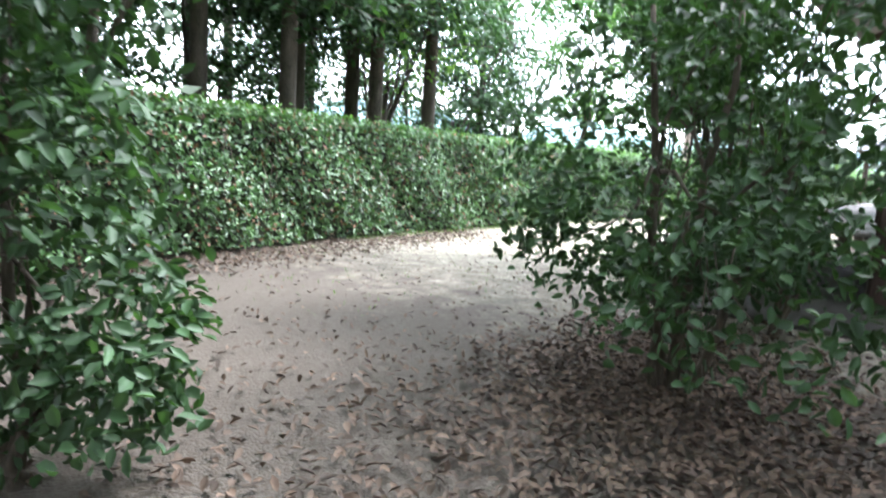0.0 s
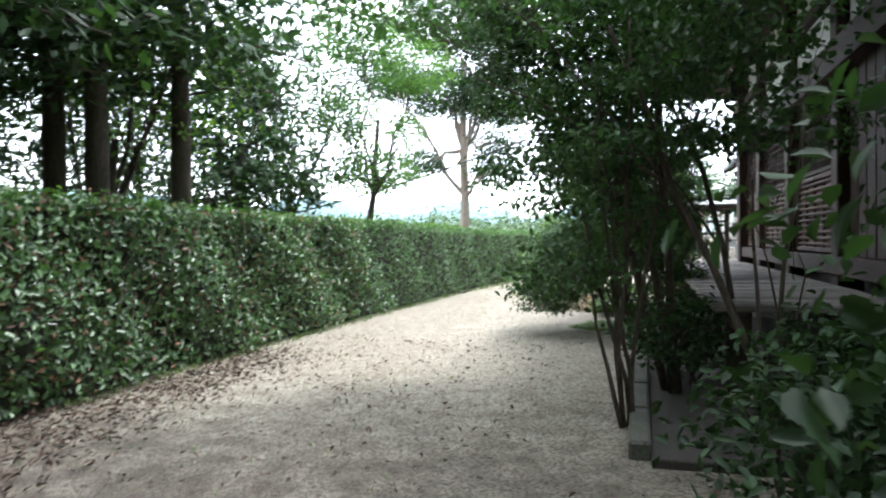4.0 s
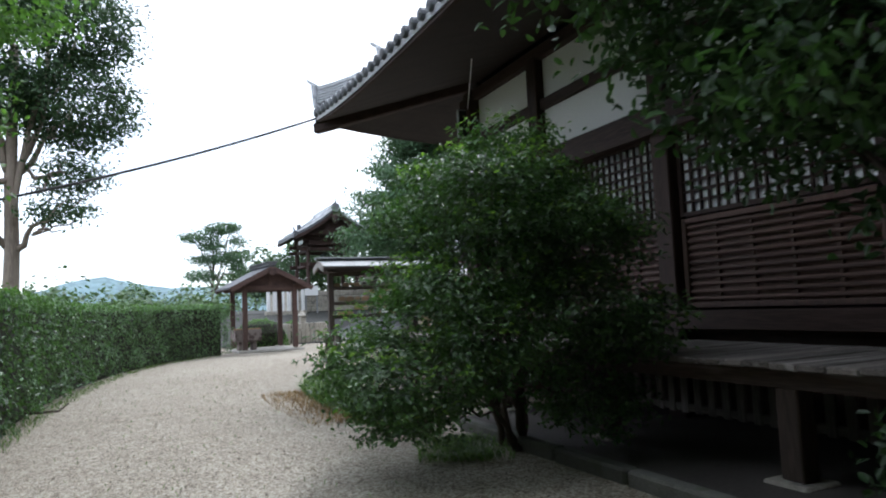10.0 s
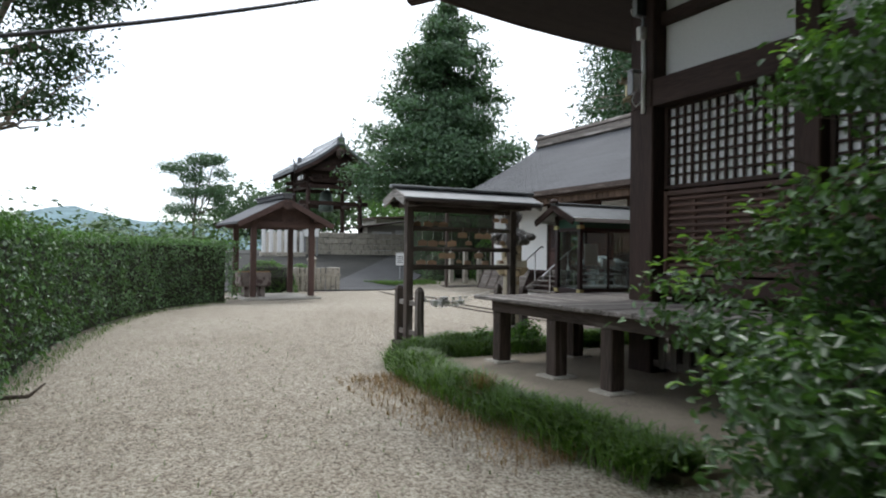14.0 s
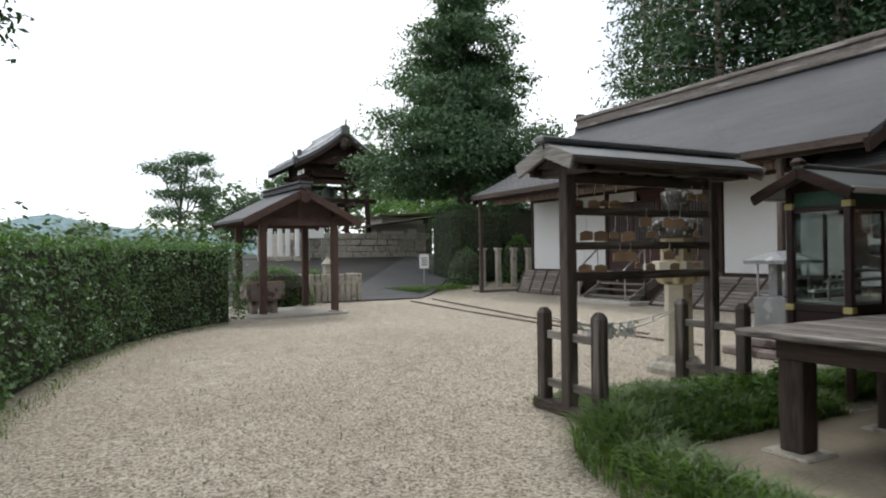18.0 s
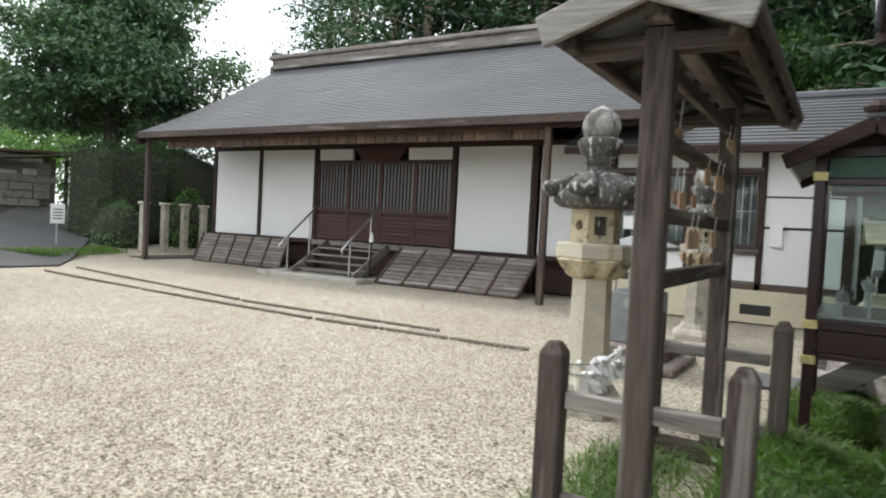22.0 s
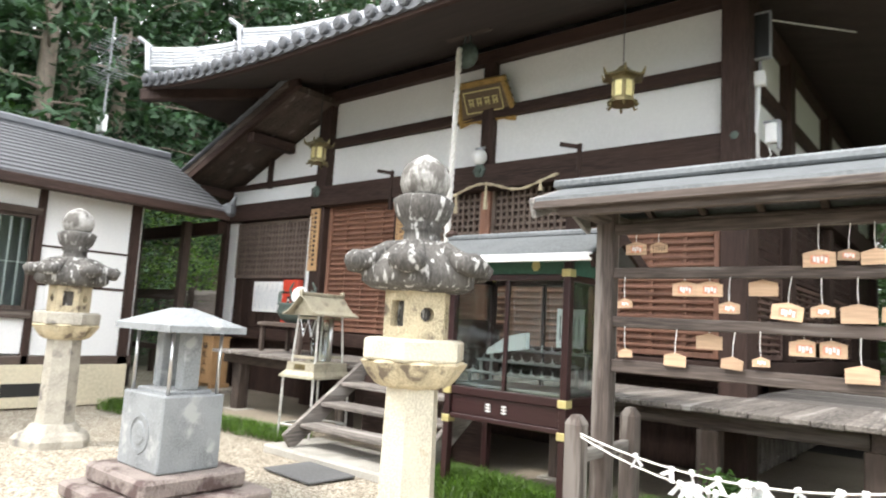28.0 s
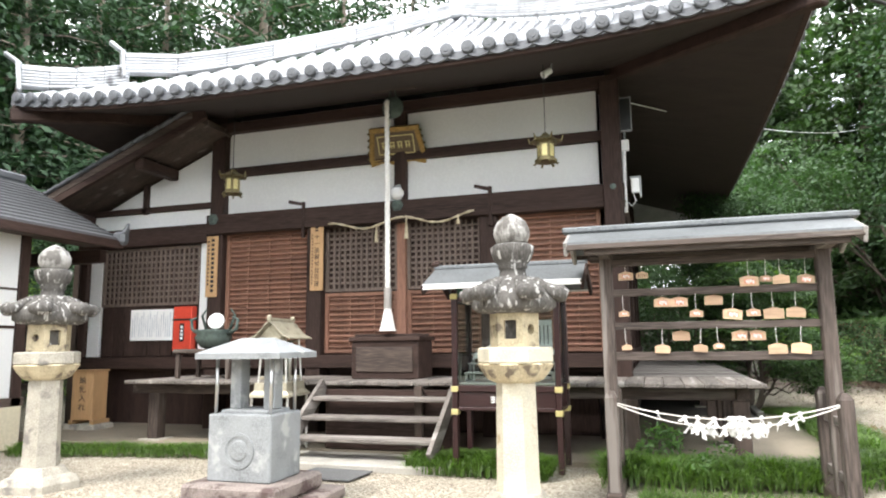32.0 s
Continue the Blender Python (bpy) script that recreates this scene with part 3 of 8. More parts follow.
def slat_panel(along, a0, a1, face, z0, z1, name="slatted_shutter", mats=RED):
    """Horizontal rounded battens on a board with upright strips, in a frame; along: the axis it runs."""
    s = Shape()
    put = (lambda u0, u1, d0, d1, h0, h1: s.box(u0, u1, face + d0, face + d1, h0, h1, 0.008)) if along == "x" else (lambda u0, u1, d0, d1, h0, h1: s.box(face - d1, face - d0, u0, u1, h0, h1, 0.008))
    put(a0, a1, -0.06, -0.03, z0, z1)
    panel = part(name, s, mats["z"], hall, "red-brown slatted wooden shutter")
    s = Shape()
    for u0, u1, h0, h1 in ((a0, a0 + 0.06, z0, z1), (a1 - 0.06, a1, z0, z1), (a0 + 0.06, a1 - 0.06, z0, z0 + 0.06), (a0 + 0.06, a1 - 0.06, z1 - 0.06, z1)):
        put(u0, u1, -0.03, 0.035, h0, h1)
    apart("frame_bar", s, mats["z"], panel)
    n = max(3, round((z1 - z0 - 0.12) / 0.083))
    step = (z1 - z0 - 0.12) / n
    one = Shape()
    if along == "x":
        one.box(a0 + 0.06, a1 - 0.06, face - 0.03, face + 0.02, -0.02, 0.02, 0.012)
    else:
        one.box(face - 0.02, face + 0.03, a0 + 0.06, a1 - 0.06, -0.02, 0.02, 0.012)
    pieces("slat", one.mesh("slat", mats[along]), [Matrix.Translation((0, 0, z0 + 0.06 + step * (i + 0.5))) for i in range(n)], panel)
    k = max(2, round((a1 - a0) / 0.42))
    up = Shape()
    for i in range(1, k):
        u = a0 + (a1 - a0) * i / k
        if along == "x":
            up.box(u - 0.02, u + 0.02, face - 0.03, face + 0.006, z0 + 0.06, z1 - 0.06)
        else:
            up.box(face - 0.006, face + 0.03, u - 0.02, u + 0.02, z0 + 0.06, z1 - 0.06)
    apart("strip", up, mats["z"], panel)


def lattice(along, a0, a1, face, z0, z1, pitch=0.1, back=None, mats=DARK, name="lattice_panel", wide=0.017):
    """A square timber lattice in a frame, with paper or boards behind it."""
    frame_s, bars_u, bars_h, rear = Shape(), Shape(), Shape(), Shape()

    def put(s, u0, u1, d0, d1, h0, h1):
        if along == "x":
            s.box(u0, u1, face + d0, face + d1, h0, h1, 0.004)
        else:
            s.box(face - d1, face - d0, u0, u1, h0, h1, 0.004)

    for u0, u1, h0, h1 in ((a0, a0 + 0.05, z0, z1), (a1 - 0.05, a1, z0, z1), (a0 + 0.05, a1 - 0.05, z0, z0 + 0.05), (a0 + 0.05, a1 - 0.05, z1 - 0.05, z1)):
        put(frame_s, u0, u1, -0.031, 0.03, h0, h1)
    put(rear, a0, a1, -0.055, -0.032, z0, z1)
    panel = part(name, rear, back or DARK["x"], hall, "dark wooden lattice window")
    apart("frame_bar", frame_s, mats["z"], panel)
    nu, nh = round((a1 - a0 - 0.1) / pitch), round((z1 - z0 - 0.1) / pitch)
    for i in range(1, nu):
        u = a0 + 0.05 + (a1 - a0 - 0.1) * i / nu
        put(bars_u, u - wide, u + wide, -0.02, 0.016, z0 + 0.05, z1 - 0.05)
    for i in range(1, nh):
        h = z0 + 0.05 + (z1 - z0 - 0.1) * i / nh
        put(bars_h, a0 + 0.05, a1 - 0.05, -0.03, 0.008, h - wide, h + wide)
    apart("upright_bar", bars_u, mats["z"], panel)
    apart("cross_bar", bars_h, mats[along], panel)


PAPERBACK = material("shoji_paper", (0.86, 0.87, 0.89), 0.8, vary=0.1, big=2, fine=30, bump=0.05)
SIDE = woods("dark_side_wood", (0.098, 0.056, 0.043), 0.75, rand=0.25)
WEBBED = woods("grey_lattice_wood", (0.16, 0.12, 0.098), 0.75)
slat_panel("x", 0.14, 1.64, YF - 0.03, 1.24, 3.32)
slat_panel("x", 4.82, 6.43, YF - 0.03, 1.24, 3.32)
for a0, a1 in ((1.92, 3.12), (3.28, 4.54)):
    lattice("x", a0, a1, YF - 0.03, 2.22, 3.32, 0.095, None, WEBBED)
    slat_panel("x", a0, a1, YF - 0.03, 1.24, 2.2)
lattice("x", 6.97, 9.06, YF - 0.03, 2.1, 3.14, 0.1, None, WEBBED)
wall_bits("board_wall", DARK["z"], [(6.97, 9.06, YF - 0.09, YF - 0.04, 1.2, 2.1)] + [(6.98 + 0.26 * i, 7.22 + 0.26 * i, YF - 0.04, YF - 0.02, 1.22, 2.08) for i in range(8)])
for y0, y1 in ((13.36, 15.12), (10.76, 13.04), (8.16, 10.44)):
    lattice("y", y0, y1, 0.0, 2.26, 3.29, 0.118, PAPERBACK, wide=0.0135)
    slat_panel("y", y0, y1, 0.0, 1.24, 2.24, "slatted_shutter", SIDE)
wall_bits("board_wall", DARK["z"], [(0.02, 0.08, 5.54, 7.86, 1.2, 3.3)] + [(-0.01, 0.02, 5.56 + 0.29 * i, 5.82 + 0.29 * i, 1.22, 3.3) for i in range(8)])

# veranda round two sides, with boards running outward
veranda = thing("veranda", "raised grey weathered wooden veranda on square posts round the hall", "veranda")
one = Shape().box(-1.66, -0.14, -0.105, 0.105, -0.05, 0.0, 0.01)
side_board = one.mesh("floorboard", GREY["x"])
pieces("floorboard", side_board, [pose(0, 5.4 + 0.215 * i, FLOOR + rng.uniform(-0.004, 0.004), 0, rng.uniform(-0.15, 0.15), 0) for i in range(47)], veranda)
one = Shape().box(-0.105, 0.105, 15.42, 16.92, -0.05, 0.0, 0.01)
front_board = one.mesh("floorboard", GREY["y"])
pieces("floorboard", front_board, [pose(-1.55 + 0.215 * i, 0, FLOOR + rng.uniform(-0.004, 0.004)) for i in range(40)], veranda)
for i, y in enumerate([y for y in (6.02, 8.1, 10.17, 12.3, 14.45, 15.4, 16.6)]):
    part("leg", Shape().box(-1.49, -1.31, y - 0.09, y + 0.09, 0.06, FLOOR - 0.2, 0.012), BROWN["z"], veranda)
    part("foot_stone", Shape().box(-1.58, -1.22, y - 0.18, y + 0.18, 0.0, 0.06, 0.02), STONE, veranda)
for x in (-0.2, 1.2, 2.6, 4.3, 6.6):
    part("leg", Shape().box(x - 0.09, x + 0.09, 16.51, 16.69, 0.04, FLOOR - 0.2, 0.012), BROWN["z"], veranda)
    part("foot_stone", Shape().box(x - 0.18, x + 0.18, 16.42, 16.78, 0.0, 0.05, 0.02), STONE, veranda)
part("edge_beam", Shape().box(-1.5, -1.36, 5.4, 16.7, FLOOR - 0.2, FLOOR - 0.055), BROWN["y"], veranda)
part("edge_beam", Shape().box(-1.35, 7.0, 16.53, 16.67, FLOOR - 0.2, FLOOR - 0.055), BROWN["x"], veranda)
# slatted skirt in the dark under the hall
skirt = thing("under_floor_skirt", "dark wooden picket skirt closing the space under the hall", "skirting", (0, 0, 0))
rail = Shape().box(-0.16, -0.10, 5.4, 15.2, 0.12, 0.2).box(-0.16, -0.10, 5.4, 15.2, 0.74, 0.82)
part("rail", rail, GREY["y"], skirt)
picket = Shape().box(-0.13, -0.09, -0.05, 0.05, 0.1, 0.85).mesh("picket", GREY["z"])
pieces("picket", picket, [pose(-0.04, 5.5 + 0.19 * i, 0) for i in range(51)], skirt)
part("backing", Shape().box(0.2, 0.26, 5.4, 15.2, 0, 0.95), DARK["z"], skirt)
part("backing", Shape().box(0.3, 9.4, 14.9, 14.96, 0, 0.95), DARK["z"], skirt)
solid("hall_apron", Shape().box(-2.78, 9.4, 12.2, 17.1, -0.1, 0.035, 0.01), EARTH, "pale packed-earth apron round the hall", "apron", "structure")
# this stretch is coloured dark to stand for shade of hall and bush
solid("shaded_apron", Shape().box(-2.16, 9.4, 4.0, 12.2, -0.1, 0.034, 0.01), EARTH_SHADE, "earth apron under the trees, coloured dark for their shade", "apron", "structure")
KERB = material("dark_kerb_stone", (0.14, 0.137, 0.118), 0.92, vary=0.4, big=3, fine=60, bump=0.6, rand=0.15, patch=((0.10, 0.105, 0.075), 4, 0.56))
kerb = thing("stone_kerb", "low grey stone kerb along the apron", "kerb")
pieces("kerb_stone", Shape().box(-0.075, 0.075, -0.46, 0.46, -0.1, 0.1, 0.02).mesh("kerb_stone", KERB), [pose(-2.24, 4.6 + 0.95 * i, 0, 0, 0, rng.uniform(-0.6, 0.6)) for i in range(8)], kerb)

# ---- roof of the hall ----
EX0, EX1, EY1, EY0 = -2.42, 8.86, 17.5, 3.0
CX, RY0, RY1, RZ = 3.22, 8.9, 11.6, 8.5


def eave_z(u):
    """Height of the eave; u runs from -1 to 1 between its corners."""
    return 4.93 + 0.30 * abs(u) ** 3.2


def slope_z(f):
    """Rise of the roof from the eave (0) to the ridge (1), hollow like a hung cloth."""
    return f * 0.72 + f * f * 0.28


def front_point(u, f, lift=0.0):
    w = (EX1 - EX0) / 2
    x = CX + u * w * (1 - f)
    return (x, EY1 + (RY1 - EY1) * f, eave_z(u) * (1 - f) + RZ * f - (f - slope_z(f)) * 3.4 + lift)


def side_point(s, u, f, lift=0.0):
    ym, yh = (EY0 + EY1) / 2, (EY1 - EY0) / 2
    rm, rh = (RY0 + RY1) / 2, (RY1 - RY0) / 2
    y = (ym + u * yh) * (1 - f) + (rm + u * rh) * f
    return (CX + s * (EX1 - EX0) / 2 * (1 - f), y, eave_z(u) * (1 - f) + RZ * f - (f - slope_z(f)) * 3.4 + lift)


roof = part("roof", Shape().sheet([[front_point(u, f) for u in np.linspace(-1, 1, 33)] for f in np.linspace(0, 1, 9)], 0.10), TILE_DARK, hall, "silver-grey tiled hip roof with upturned corners")
for s in (-1, 1):
    part("roof_slope", Shape().sheet([[side_point(s, u, f) for u in np.linspace(-1, 1, 33)] for f in np.linspace(0, 1, 9)], 0.10), TILE, roof)
part("roof_slope", Shape().sheet([[(p[0], EY0 + EY1 - p[1], p[2]) for p in [front_point(u, f) for u in np.linspace(-1, 1, 17)]] for f in np.linspace(0, 1, 5)], 0.10), TILE, roof)


def tile_row(points, r=0.075):
    """One row of half-round tiles, each a little wider at its lower end."""
    s, n = Shape(), 6
    for i in range(len(points) - 1):
        p, q = Vector(points[i]), Vector(points[i + 1])
        d = (q - p).normalized()
        side = Vector((d.y, -d.x, 0)).normalized()
        up = side.cross(d)
        up = up if up.z > 0 else -up
        ring = []
        for c, rr in ((p - d * 0.01, r * 1.08), (q, r * 0.94)):
            ring += [c + side * math.cos(a) * rr + up * (math.sin(a) * rr + 0.01) for a in [math.pi * k / n for k in range(n + 1)]]
        m = n + 1
        s.add(ring, [(k, k + 1, m + k + 1, m + k) for k in range(n)] + [tuple(range(m))])
    return s


ROWS = 42
for i in range(ROWS):
    u = -0.975 + 1.95 * i / (ROWS - 1)
    # rows run straight up; they stop at the hip
    x = CX + u * (EX1 - EX0) / 2
    fmax = max(0.06, 1 - abs(u))
    fs = np.linspace(0, fmax * 0.985, max(2, round(fmax * 22)))
    pts = []
    for f in fs:
        uu = max(-1, min(1, u / max(1e-3, 1 - f)))
        q = front_point(uu, f, 0.0)
        pts.append((x, q[1], q[2]))
    row = part("roof_rib", tile_row(pts), TILE, roof)
disc = Shape().rod((0, -0.05, 0), (0, 0.03, 0), 0.083, 0.083, 14).rod((0, 0.03, 0), (0, 0.042, 0), 0.083, 0.066, 14).rod((0, 0.03, 0), (0, 0.05, 0), 0.045, 0.035, 10)
disc_mesh = disc.mesh("eave_tile", TILE_DARK)
pieces("eave_tile", disc_mesh, [Matrix.Translation((CX + u * (EX1 - EX0) / 2, EY1 + 0.02, eave_z(u) + 0.03)) for u in [-0.975 + 1.95 * i / (ROWS - 1) for i in range(ROWS)]], roof)
pan = Shape().sheet([[(x, y, z - 0.05 - 0.045 * math.sin(math.pi * (x + 0.135) / 0.27)) for x in np.linspace(-0.135, 0.135, 5)] for y, z in ((-0.01, 0), (0.03, 0))], 0.03).mesh("pan_tile", TILE_DARK)
pieces("pan_tile", pan, [Matrix.Translation((CX + u * (EX1 - EX0) / 2, EY1 + 0.0, eave_z(u) + 0.01)) for u in [-0.95 + 1.9 * i / (ROWS - 2) for i in range(ROWS - 1)]], roof)
for s in (-1, 1):
    pieces("eave_tile", disc_mesh, [pose(CX + s * ((EX1 - EX0) / 2 + 0.02), (EY0 + EY1) / 2 + u * 7.2, eave_z(u) + 0.03, 0, 0, -90 * s) for u in np.linspace(-0.3, 0.98, 34)], roof)
    for u in np.linspace(0.25, 0.97, 20):
        fm = max(0.05, 1 - u)
        fs = np.linspace(0, fm * 0.7, 5)
        y = (EY0 + EY1) / 2 + u * (EY1 - EY0) / 2
        pts = []
        for f in fs:
            q0, q1 = side_point(s, -1, f), side_point(s, 1, f)
            uu = max(-1, min(1, (y - q0[1]) / (q1[1] - q0[1]) * 2 - 1))
            q = side_point(s, uu, f)
            pts.append((q[0], y, q[2]))
        part("roof_rib", tile_row(pts), TILE, roof)
# hip ridges: stacked flat courses under a round cap, with an upright end plate
for s in (-1, 1):
    out = Vector((s, 1.05, 0)).normalized()
    for f0, f1, base in ((0.012, 0.20, 0.05), (0.19, 1.0, 0.10)):
        steps_f = np.linspace(f0, f1, 5 if f1 < 0.5 else 9)

        def lift_at(f):
            return base + 0.16 * max(0.0, 1 - (f - f0) / 0.16) ** 2

        hip = None
        for course in range(6):
            w, z_, hgt = (0.20 - 0.018 * course, 0.055 * course, 0.043) if course < 5 else (0.13, 0.055 * 5 + 0.02, 0.085)
            for g0, g1 in zip(steps_f, steps_f[1:]):
                tile = Shape().beam(Vector(front_point(s, g0, lift_at(g0) + z_)), Vector(front_point(s, g1, lift_at(g1) + z_)), w, hgt, 0.012)
                if hip is None:
                    hip = part("hip_ridge", tile, TILE, roof)
                else:
                    part("cap_tile" if course == 5 else "course_tile", tile, TILE, hip)
        p = Vector(front_point(s, f0, lift_at(f0)))
        part("end_plate", Shape().beam(p - Vector((0, 0, 0.12)), p + out * 0.05 + Vector((0, 0, 0.36)), 0.34, 0.06, 0.02, up=out), TILE, roof)
        part("end_horn", Shape().beam(p + Vector((0, 0, 0.34)), p + out * 0.24 + Vector((0, 0, 0.50)), 0.13, 0.06, 0.02), TILE, roof)
part("main_ridge", Shape().beam((CX, RY0 - 0.3, RZ + 0.2), (CX, RY1 + 0.3, RZ + 0.2), 0.35, 0.55, 0.04), TILE, roof)

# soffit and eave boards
SOFFIT = woods("dark_soffit_board", (0.032, 0.022, 0.018), 0.8)


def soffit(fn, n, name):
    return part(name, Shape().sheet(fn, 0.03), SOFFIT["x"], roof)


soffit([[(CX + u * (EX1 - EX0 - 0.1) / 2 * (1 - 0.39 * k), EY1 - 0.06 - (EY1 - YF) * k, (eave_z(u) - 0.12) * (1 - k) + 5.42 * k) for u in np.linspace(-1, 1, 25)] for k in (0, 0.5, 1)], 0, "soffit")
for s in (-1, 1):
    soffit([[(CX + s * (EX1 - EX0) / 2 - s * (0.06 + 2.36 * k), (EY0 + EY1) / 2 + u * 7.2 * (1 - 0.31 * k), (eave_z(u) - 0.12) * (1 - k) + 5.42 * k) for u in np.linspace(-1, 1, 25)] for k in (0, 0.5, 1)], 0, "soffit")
fascia = Shape()
us = np.linspace(-1, 1, 13)
for a, b in zip(us, us[1:]):
    w = (EX1 - EX0) / 2
    fascia.beam((CX + a * w, EY1 - 0.06, eave_z(a) - 0.10), (CX + b * w, EY1 - 0.06, eave_z(b) - 0.10), 0.07, 0.10)
    for s in (-1, 1):
        fascia.beam((CX + s * (w - 0.06), 10.25 + a * 7.25, eave_z(a) - 0.10), (CX + s * (w - 0.06), 10.25 + b * 7.25, eave_z(b) - 0.10), 0.07, 0.10)
apart("eave_board", fascia, DARK["x"], roof)
for s in (-1, 1):
    p = Vector((CX + s * (EX1 - EX0) / 2, EY1, eave_z(1) - 0.26))
    part("corner_rafter", Shape().beam(p, p + Vector((-s * 2.3, -2.3, 0.35)), 0.16, 0.2, 0.02), DARK["y"], roof)
# lean-to roof over the east aisle
lean = thing("lean_to_roof", "brown boarded lean-to roof over the side aisle of the hall", "roof")
part("roof_slope", Shape().prism([(6.4, 5.12), (6.4, 5.02), (10.0, 3.60), (10.0, 3.70)], "y", 8.0, 16.35), BROWN["x"], lean)
part("barge_board", Shape().beam((6.2, 16.3, 5.12), (10.05, 16.3, 3.58), 0.08, 0.24), DARK["x"], lean)
for i in range(15):
    part("verge_tile", Shape().beam((6.25 + 0.255 * i, 16.3, 5.25 - 0.102 * i), (6.49 + 0.255 * i, 16.3, 5.14 - 0.102 * i), 0.2, 0.06, 0.02), TILE_DARK, lean)
for x in (7.55, 9.35):
    z = 5.0 - (x - 6.4) * 0.4
    part("purlin_end", Shape().box(x - 0.09, x + 0.09, 15.3, 16.2, z - 0.22, z - 0.03, 0.02), DARK["y"], lean)

# ---- the office hall across the yard ----
office = thing("office_hall", "long white-walled wooden hall with a slate-grey roof and lattice doors", "hall")
OX = 9.47
for y0, y1 in ((32.87, 34.75), (30.72, 32.75), (24.05, 26.0), (21.9, 23.8)):
    part("plaster_panel", Shape().box(OX, OX + 0.1, y0, y1, 0.86, 3.38), PLASTER, office)
part("plaster_panel", Shape().box(OX, OX + 0.1, 29.35, 30.52, 3.08, 3.38), PLASTER, office)
part("plaster_panel", Shape().box(OX, OX + 0.1, 26.2, 27.5, 3.08, 3.38), PLASTER, office)
part("transom_board", Shape().prism([(27.75, 3.06), (29.0, 3.06), (29.2, 3.40), (27.55, 3.40)], "x", OX - 0.06, OX + 0.08), DOOR["y"], office)
PANE = material("dim_frosted_pane", (0.12, 0.123, 0.127), 0.25, vary=0.2, big=3, fine=20, bump=0.02)
for y in (34.82, 32.81, 30.62, 26.1, 23.93, 21.85):
    part("post", Shape().box(OX - 0.04, OX + 0.12, y - 0.065, y + 0.065, 0.0, 3.6), DARK["z"], office)
part("sill_beam", Shape().box(OX - 0.05, OX + 0.11, 21.8, 34.9, 0.74, 0.86), DARK["y"], office)
part("head_beam", Shape().box(OX - 0.03, OX + 0.11, 21.8, 34.9, 3.38, 3.5), DARK["y"], office)
apart("end_wall", Shape().box(OX + 0.12, 14.8, 34.76, 34.88, 0, 3.6).box(OX + 0.12, 14.8, 21.78, 21.88, 0, 3.9).box(14.8, 14.9, 21.8, 34.88, 0, 3.6), PLASTER, office)
part("under_floor", Shape().box(OX + 0.2, OX + 0.26, 22, 34.8, 0, 0.75), DARK["y"], office)
# four lattice doors
for i in range(4):
    y0 = 26.17 + 1.1 * i
    d = part("lattice_door", Shape().box(OX + 0.055, OX + 0.075, y0, y0 + 1.09, 0.88, 3.06), DARK["y"], office, "red-brown sliding door with upright bars")
    apart("frame_bar", Shape().box(OX + 0.0, OX + 0.05, y0, y0 + 0.06, 0.88, 3.06).box(OX, OX + 0.05, y0 + 1.03, y0 + 1.09, 0.88, 3.06).box(OX, OX + 0.05, y0 + 0.06, y0 + 1.03, 2.98, 3.06).box(OX, OX + 0.05, y0 + 0.06, y0 + 1.03, 1.66, 1.74), DOOR["z"], d)
    part("pane", Shape().box(OX + 0.044, OX + 0.053, y0 + 0.062, y0 + 1.028, 1.742, 2.978), PANE, d, "dim frosted pane behind the bars")
    bar = Shape().box(OX + 0.005, OX + 0.04, -0.014, 0.014, 1.74, 2.98).mesh("bar", DOOR["z"])
    pieces("bar", bar, [pose(0, y0 + 0.06 + 0.97 * (k + 1) / 9, 0) for k in range(8)], d)
    board = Shape().box(OX + 0.01, OX + 0.04, y0 + 0.06, y0 + 1.03, -0.045, 0.045, 0.012).mesh("lower_board", DOOR["y"])
    pieces("lower_board", board, [pose(0, 0, 0.94 + 0.1 * k) for k in range(7)], d)
part("threshold", Shape().box(OX - 0.12, OX + 0.05, 26.05, 30.6, 0.72, 0.86), GREY["y"], office)
# eave posts and roof
for y, x in ((34.98, 7.2), (22.72, 7.2)):
    part("eave_post", Shape().box(x - 0.065, x + 0.065, y - 0.065, y + 0.065, 0.0, 3.5, 0.015), BROWN["z"], office)
part("eave_beam", Shape().box(7.13, 7.27, 20.9, 35.1, 3.40, 3.58), DARK["y"], office)
RX, RTOP, OE = 12.4, 6.62, 6.95


def office_point(f, y):
    """Up the front slope, from the eave (0) to the ridge (1), slightly hollow."""
    return (OE + (RX - OE) * f, y, 3.62 + (RTOP - 3.62) * (f * 0.8 + f * f * 0.2))


oroof = part("roof", Shape().sheet([[office_point(f, y + (0.5 * f if y < 22 else 0.25 * f if y > 34.5 else 0)) for y in np.linspace(20.75, 35.15, 14)] for f in np.linspace(0, 1, 13)], 0.12), SHINGLE, office, "slate-grey shingled gable roof")
part("rear_slope", Shape().sheet([[(2 * RX - p[0], p[1], p[2]) for p in [office_point(f, y) for y in np.linspace(20.9, 35.3, 6)]] for f in np.linspace(0, 1, 5)], 0.12), SHINGLE, oroof)
N = 42
for i in range(N):
    p, q = Vector(office_point((i + 0.02) / N, 0)), Vector(office_point((i + 1.0) / N, 0))
    c = Shape().add([(p.x, 20.77 + 0.5 * i / N, p.z + 0.02), (p.x, 35.13 + 0.25 * i / N, p.z + 0.02), (q.x, 35.13 + 0.25 * (i + 1) / N, q.z + 0.006), (q.x, 20.77 + 0.5 * (i + 1) / N, q.z + 0.006), (p.x, 20.77 + 0.5 * i / N, p.z + 0.002), (p.x, 35.13 + 0.25 * i / N, p.z + 0.002)], [(0, 3, 2, 1), (0, 1, 5, 4)])
    part("shingle_course", c, SHINGLE, oroof)
